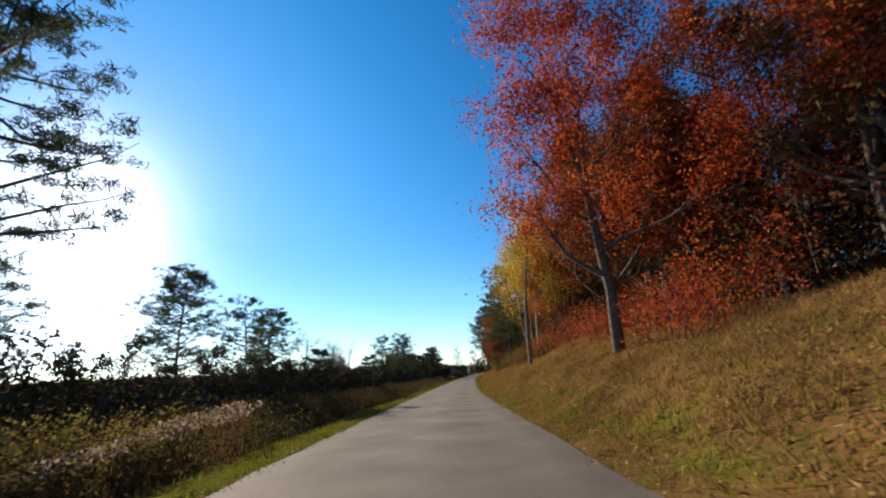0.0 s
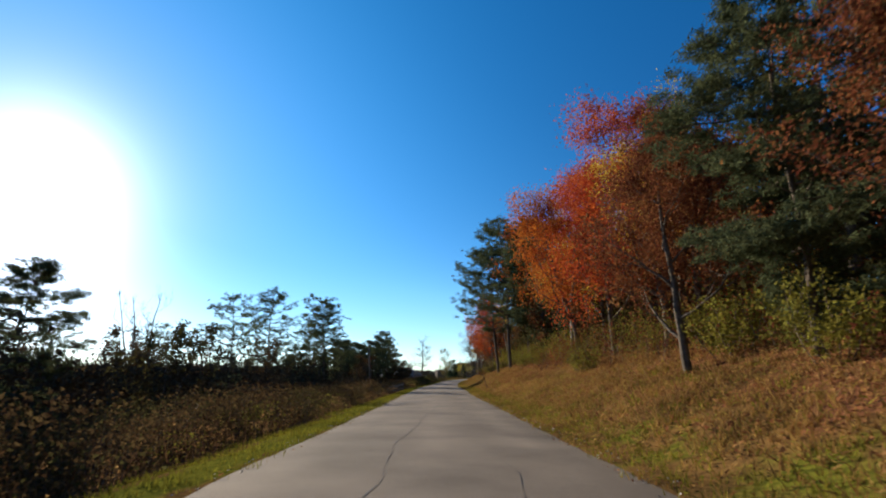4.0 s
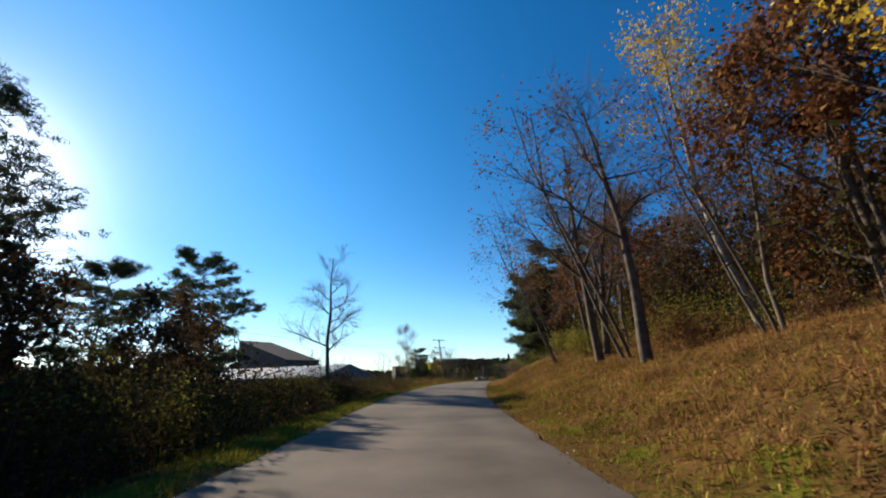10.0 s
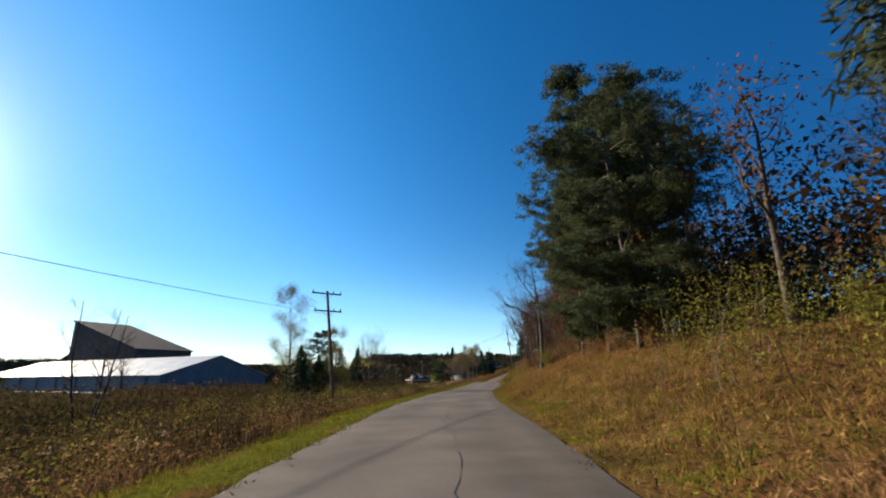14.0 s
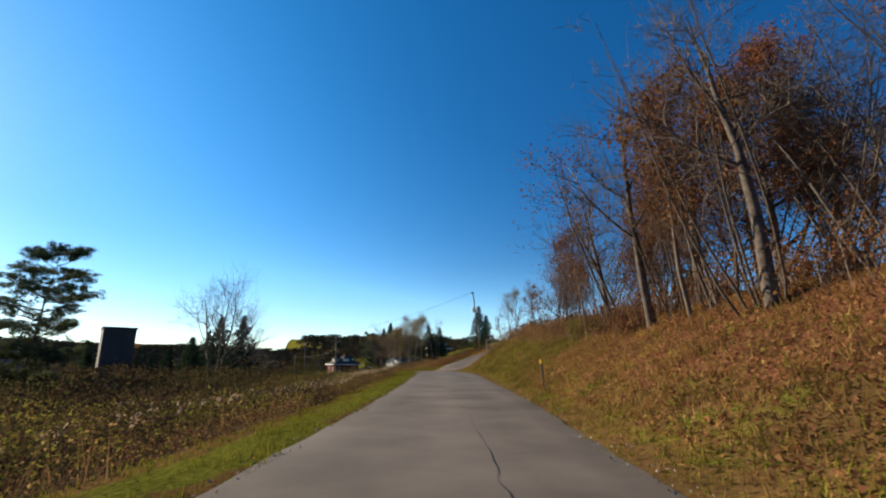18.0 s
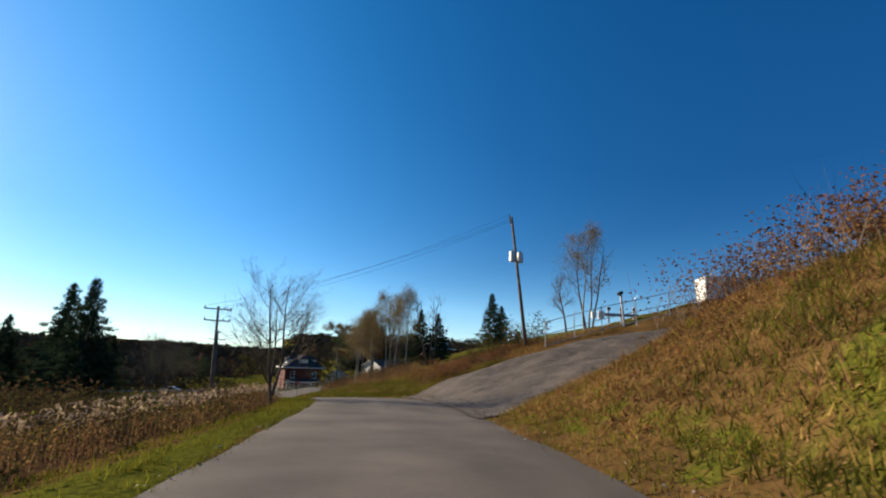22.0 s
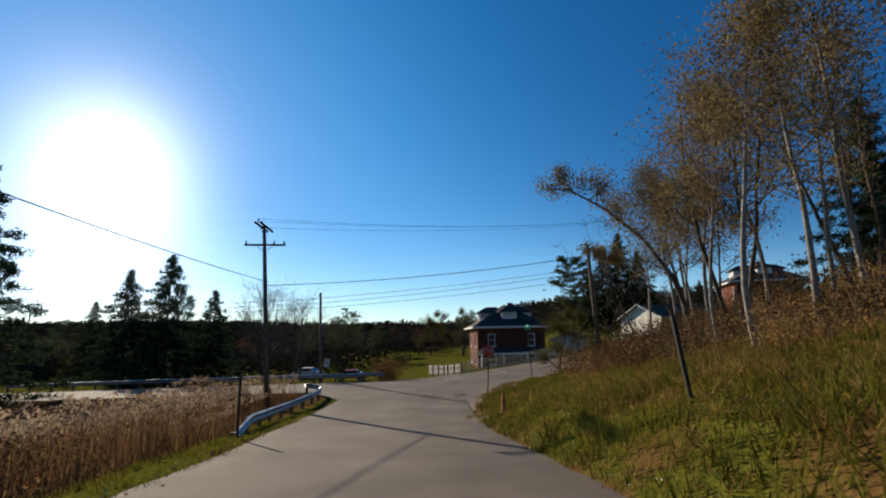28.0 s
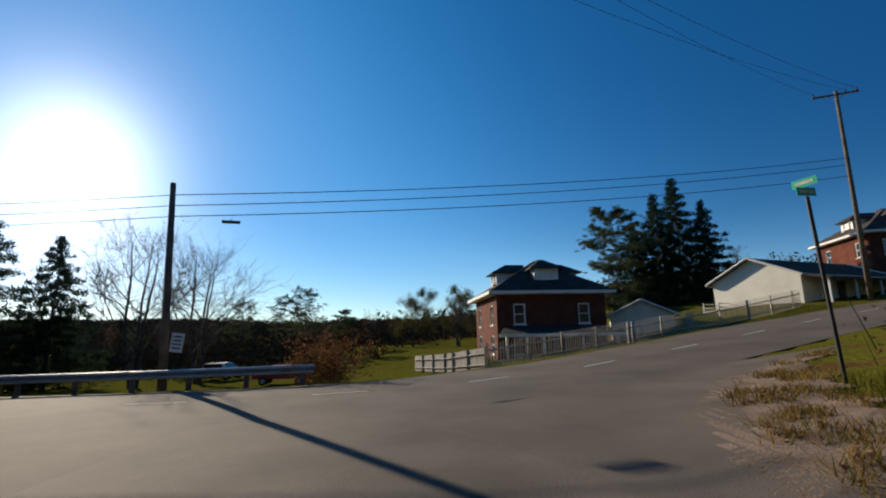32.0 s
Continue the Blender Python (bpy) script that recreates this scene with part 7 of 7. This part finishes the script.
mass("edge_bushes", M_GREEN, "yellow-green bushes fringing the wood", np.concatenate([scatter(150, 38, 300, 9.0, 12.5, 20), scatter(26, 257, 276, 6.8, 9.5, 22)]), 460, 0.048, 2.3, 1.9, stems=6, stem_mat=M_TWIG, seed=21)
mass("bank_top_brush", M_BROWN, "rusty brush along the top of the bank", scatter(280, 296, 379, 8.3, 14.5, 29), 200, 0.05, 1.8, 1.6, stems=12, stem_mat=M_TWIG, seed=30)
mass("bank_top_weeds", M_TAN, "tall tan weeds along the top of the bank", scatter(80, 340, 379, 8.0, 13.5, 31), 160, 0.045, 1.3, 1.2, stems=14, stem_mat=M_STRAW, seed=32)
mass("drive_brush", M_BROWN, "russet brush along the upper edge of the drive", scatter(70, 401, 411, 5.5, 14.0, 130), 220, 0.05, 1.0, 1.4, stems=12, stem_mat=M_TWIG, seed=131)
# dark leaf colour stands in for the shade along this bank
mass("verge_brush", M_BRUSH, "dark brush along the top of the meadow bank", scatter(110, 428, 458, 9.0, 15.0, 33), 170, 0.05, 1.7, 1.5, stems=12, stem_mat=M_TWIG, seed=34)
mass("verge_weeds", M_TAN, "tall tan weeds along the meadow bank", scatter(110, 424, 458, 8.0, 14.0, 35), 150, 0.04, 1.3, 1.2, stems=16, stem_mat=M_STRAW, seed=36)
mass("golden_weeds", M_TAN, "golden autumn weeds beside the verge", past_fence(scatter(900, 60, 440, -8.5, -5.9, 6)), 60, 0.035, 0.9, 0.8, stems=10, stem_mat=M_STRAW, seed=7)
mass("green_weeds", M_GREEN, "yellow-green weeds beside the ditch", past_fence(scatter(420, -5, 430, -9.6, -6.2, 8)), 110, 0.045, 1.25, 1.1, stems=4, stem_mat=M_STRAW, seed=9)

corner = []
for k in range(400):
    x, y = rnd.uniform(48.5, 66), rnd.uniform(447, 472)
    if -18 < main_near(x, y)[0] < -9.0 and x > 50.5 + max(0.0, 458 - y) * 0.25:
        corner.append((x, y, 0.0))
corner = np.array(corner)
corner[:, 2] = land_many(corner[:, 0], corner[:, 1])
mass("corner_weeds", M_TAN, "tall rusty dead weeds behind the corner", corner[::2], 150, 0.045, 1.5, 1.2, stems=22, stem_mat=M_STRAW, seed=81)
mass("corner_brambles", M_BRUSH, "tangled russet brambles behind the corner", corner[1::2], 150, 0.05, 1.5, 1.4, stems=12, stem_mat=M_TWIG, seed=82)


def reeds(n, y0, y1, d0, d1, h, seed):
    at = scatter(n, y0, y1, d0, d1, seed)
    rng = np.random.default_rng(seed)
    hh = h * rng.uniform(0.75, 1.2, n)
    blades("reed_stalks", M_STRAW, "dry straw-coloured reed stalks", np.repeat(at, 3, 0) + np.concatenate([rng.normal(0, 0.08, (3 * n, 2)), np.zeros((3 * n, 1))], 1), np.repeat(hh, 3), 0.014, 0.1, seed)
    p = np.repeat(at, 9, 0) + np.stack([rng.normal(0, 0.07, 9 * n), rng.normal(0, 0.07, 9 * n), np.repeat(hh, 9) * rng.uniform(0.8, 1.08, 9 * n)], 1)
    v, q = flakes(rng, p, 0.055, long=1.3)
    tagged(array_mesh("reed_plumes", v, q, M_PLUME), "pale feathery reed plumes lit by the sun", "reeds", kind="stuff")


reeds(260, 9, 18, -9.2, -6.4, 1.4, 21)
reeds(220, 154, 176, -10.0, -7.0, 1.0, 22)
reeds(220, 262, 345, -13.0, -7.0, 0.9, 23)
reeds(800, 345, 412, -12.0, -6.2, 1.1, 24)
reeds(1600, 412, 448, -12.0, -6.2, 1.6, 25)
reeds(700, 446, 460, -17.0, -8.0, 1.1, 26)

# grass on the verges and banks
no_drive = lambda x, y, d: not (in_drive(x, y) or in_mouth(x, y) or in_shoulder(x, y) or abs(main_near(x, y)[0]) < 4.2)


def grass(name, mat, label, n, y0, y1, d0, d1, h, w, seed, lean=0.45, tuft=9):
    """Grass in tufts of some blades each, taller here and shorter there."""
    g = scatter(n // tuft, y0, y1, d0, d1, seed, no_drive)
    patch = np.array([0.8 + 0.9 * noise.noise((p[0] * 0.8, p[1] * 0.8, seed)) for p in g])
    r = np.random.default_rng(seed)
    base = np.repeat(g, tuft, 0)
    base[:, :2] += r.normal(0, 0.12, (len(base), 2))
    blades(name, mat, label, base, h * np.clip(np.repeat(patch, tuft), 0.35, 1.7), w, lean, seed + 1)


grass("verge_grass", M_GRASS, "bright yellow-green grass verge along the lane", 100000, -2, 452, -6.2, -3.5, 0.17, 0.012, 31)
grass("verge_grass_right", M_GRASS, "short green grass at the foot of the bank", 70000, -2, 462, 2.85, 6.0, 0.17, 0.012, 33)
grass("verge_straw", M_GRASS_DRY, "dry yellow grass at the foot of the bank", 70000, -2, 462, 2.85, 6.5, 0.18, 0.012, 34)
grass("bank_grass", M_GRASS_DRY, "dry yellow-brown grass on the bank", 230000, -2, 455, 4.2, 11.5, 0.24, 0.017, 36, 0.7)
grass("bank_weeds", M_TAN, "tan dead weeds among the grass of the bank", 70000, -2, 455, 4.6, 12.0, 0.34, 0.014, 45, 0.6)
grass("bank_fresh", M_GRASS, "green tufts among the dry grass of the bank", 60000, -2, 455, 3.4, 9.0, 0.22, 0.014, 47, 0.6)
grass("bank_green", M_GRASS_DARK, "long green grass on the bank", 20000, 342, 374, 4.0, 11.0, 0.35, 0.014, 38)
grass("corner_green", M_GRASS_DARK, "dark green grass at the corner", 42000, 420, 462, 3.0, 10.0, 0.34, 0.014, 40)
# the shade on the lower slope is put into this grass by its darker green
grass("slope_green", M_GRASS_DARK, "rank green grass on the lower slope", 26000, 398, 426, 3.4, 9.5, 0.4, 0.015, 48)
grass("meadow_straw", M_GRASS_DRY, "tall pale meadow grass on the slope", 30000, 400, 428, 8.0, 22.0, 0.5, 0.016, 42, 0.3)
grass("straw_mound", M_MAT, "matted tan straw on the low bank", 40000, 246, 268, 3.4, 7.5, 0.22, 0.018, 43, 1.3)
rng_l = np.random.default_rng(44)
for k, (mat, n, d0, d1, y0, y1, label) in enumerate(((M_GRASS_DRY, 120000, 3.2, 12.0, -2, 455, "matted dry grass thatch on the bank"), (M_TAN, 90000, 4.0, 12.0, -2, 455, "withered brown thatch on the bank"),
                                                     (M_GRASS, 50000, 2.9, 8.0, -2, 460, "flattened green grass on the bank"), (M_MAT, 36000, 3.4, 8.0, 246, 268, "matted tan straw on the low bank"))):
    at = scatter(n, y0, y1, d0, d1, 90 + k, no_drive)
    at[:, 2] += rng_l.uniform(0.02, 0.14, len(at))
    v, q = flakes(rng_l, at, 0.024, flat=0.5, long=3.4)
    tagged(array_mesh("grass_thatch", v, q, mat), label, "grass", kind="stuff")
for k, (y0, y1, d0, d1, n) in enumerate(((2, 40, 4.5, 11, 5000), (40, 115, 4.5, 11, 16000), (122, 172, 4.2, 13, 40000), (172, 245, 4.0, 12, 16000), (247, 270, 3.6, 12, 6000), (288, 348, 4.0, 13, 44000), (374, 382, 4, 10, 2500))):
    at = scatter(n, y0, y1, d0, d1, 50 + k, no_drive)
    at[:, 2] += rng_l.uniform(0.01, 0.14, len(at))
    v, q = flakes(rng_l, at, 0.055, flat=0.5)
    tagged(array_mesh("leaf_litter", v, q, M_LITTER), "curled brown fallen leaves on the bank", "leaves", kind="stuff")

sh = np.random.default_rng(120)
spots = np.array([(x, y, land(x, y) + 0.03) for x, y in zip(sh.uniform(44, 56, 9000), sh.uniform(447, 467, 9000)) if in_shoulder(x, y) and noise.noise((x * 0.9, y * 0.9, 9.0)) > -0.12 and not in_mouth(x, y)])
tufts = np.repeat(spots, 8, 0) + np.concatenate([sh.normal(0, 0.1, (len(spots) * 8, 2)), np.zeros((len(spots) * 8, 1))], 1)
blades("shoulder_tufts", M_GRASS_DRY, "dry orange-brown grass tufts on the bare shoulder", tufts[::2], np.full(len(tufts[::2]), 0.16), 0.013, 0.8, 121)
blades("shoulder_grass", M_GRASS_DARK, "thin green grass on the bare shoulder", tufts[1::2], np.full(len(tufts[1::2]), 0.13), 0.012, 0.7, 122)
leaves_at = spots[::2] + np.array([0, 0, 0.03])
sv, sq = flakes(sh, leaves_at, 0.05, flat=0.8)
tagged(array_mesh("leaf_litter", sv, sq, M_LITTER), "brown fallen leaves on the bare shoulder", "leaves", kind="stuff")

# dark hillside woods past the main road and behind the houses
wood_rng = np.random.default_rng(71)
wx, wy = wood_rng.uniform(-230, 25, 420), wood_rng.uniform(498, 640, 420)
mass("valley_woods", M_WOODS, "dark valley woods behind the fields", np.stack([wx, wy, land_many(wx, wy)], 1), 420, 0.3, 3.8, 8.0, stems=3, stem_mat=M_BARK, seed=72)
wx, wy = wood_rng.uniform(20, 130, 200), wood_rng.uniform(545, 640, 200)
mass("back_woods", M_WOODS, "brown woods behind the houses", np.stack([wx, wy, land_many(wx, wy)], 1), 260, 0.34, 6.0, 7.0, stems=3, stem_mat=M_BARK, seed=73)

# loose stones on the drive and along the road's edges
stone_at = np.concatenate([np.array([p for p in scatter(20000, 378, 404, 2.6, 22, 61) if in_drive(p[0], p[1])]), scatter(5000, -2, 450, 2.6, 3.3, 62), scatter(4000, -2, 450, -3.9, -3.4, 63)])
stone_at[:, 2] += 0.055
sv, sq = flakes(rng_l, stone_at, 0.028, flat=0.6)
tagged(array_mesh("loose_stones", sv, sq, M_STONES), "loose grey stones on the drive and road edges", "stones", kind="stuff")
fallen = np.concatenate([scatter(2600, -2, 450, 2.2, 3.4, 64), scatter(1600, -2, 450, -3.8, -2.9, 65)])
fallen[:, 2] += 0.09
sv, sq = flakes(rng_l, fallen, 0.035, flat=1.5)
tagged(array_mesh("fallen_leaves", sv, sq, M_LITTER), "brown leaves blown along the road's edges", "leaves", kind="stuff")

# far woods on the ridges
ridge = []
for k in range(2600):
    side = rnd.random()
    x, y = (rnd.uniform(-450, 150), rnd.uniform(640, 1150)) if side < 0.6 else (rnd.uniform(-900, -250), rnd.uniform(200, 1300)) if side < 0.85 else (rnd.uniform(150, 700), rnd.uniform(700, 1500))
    ridge.append((x, y, 0.0))
ridge = np.array(ridge)
ridge[:, 2] = land_many(ridge[:, 0], ridge[:, 1])
mass("far_woods", M_WOODS, "distant brown woods on the ridge", ridge, 44, 1.3, 9.0, 7.0, seed=60)

for ob in (OAK_RED, OAK_RUST, MAPLE, YELLOW, BIRCH, BARE, BARE_TALL, OAK_HIGH, BARE_WIDE, BARE2, BARE_LEAN, BARE_THIN, THIN, YOUNG, LARCH, ASPEN, LEANER, LEANER_LOW, GREENTREE, PINE_A, PINE_B, PINE_C, SPRUCE_A, SPRUCE_B,
           BUSH_G, BUSH_O, BUSH_Y, BUSH_B, BUSH_T, SCRUB, SCRUB_O, OAK_BACK, RUST_BACK, OLIVE_BACK, BARE_BACK, PINE_BACK):
    if not ob.get("used"):
        for child in list(ob.children_recursive):
            bpy.data.objects.remove(child)
        bpy.data.objects.remove(ob)
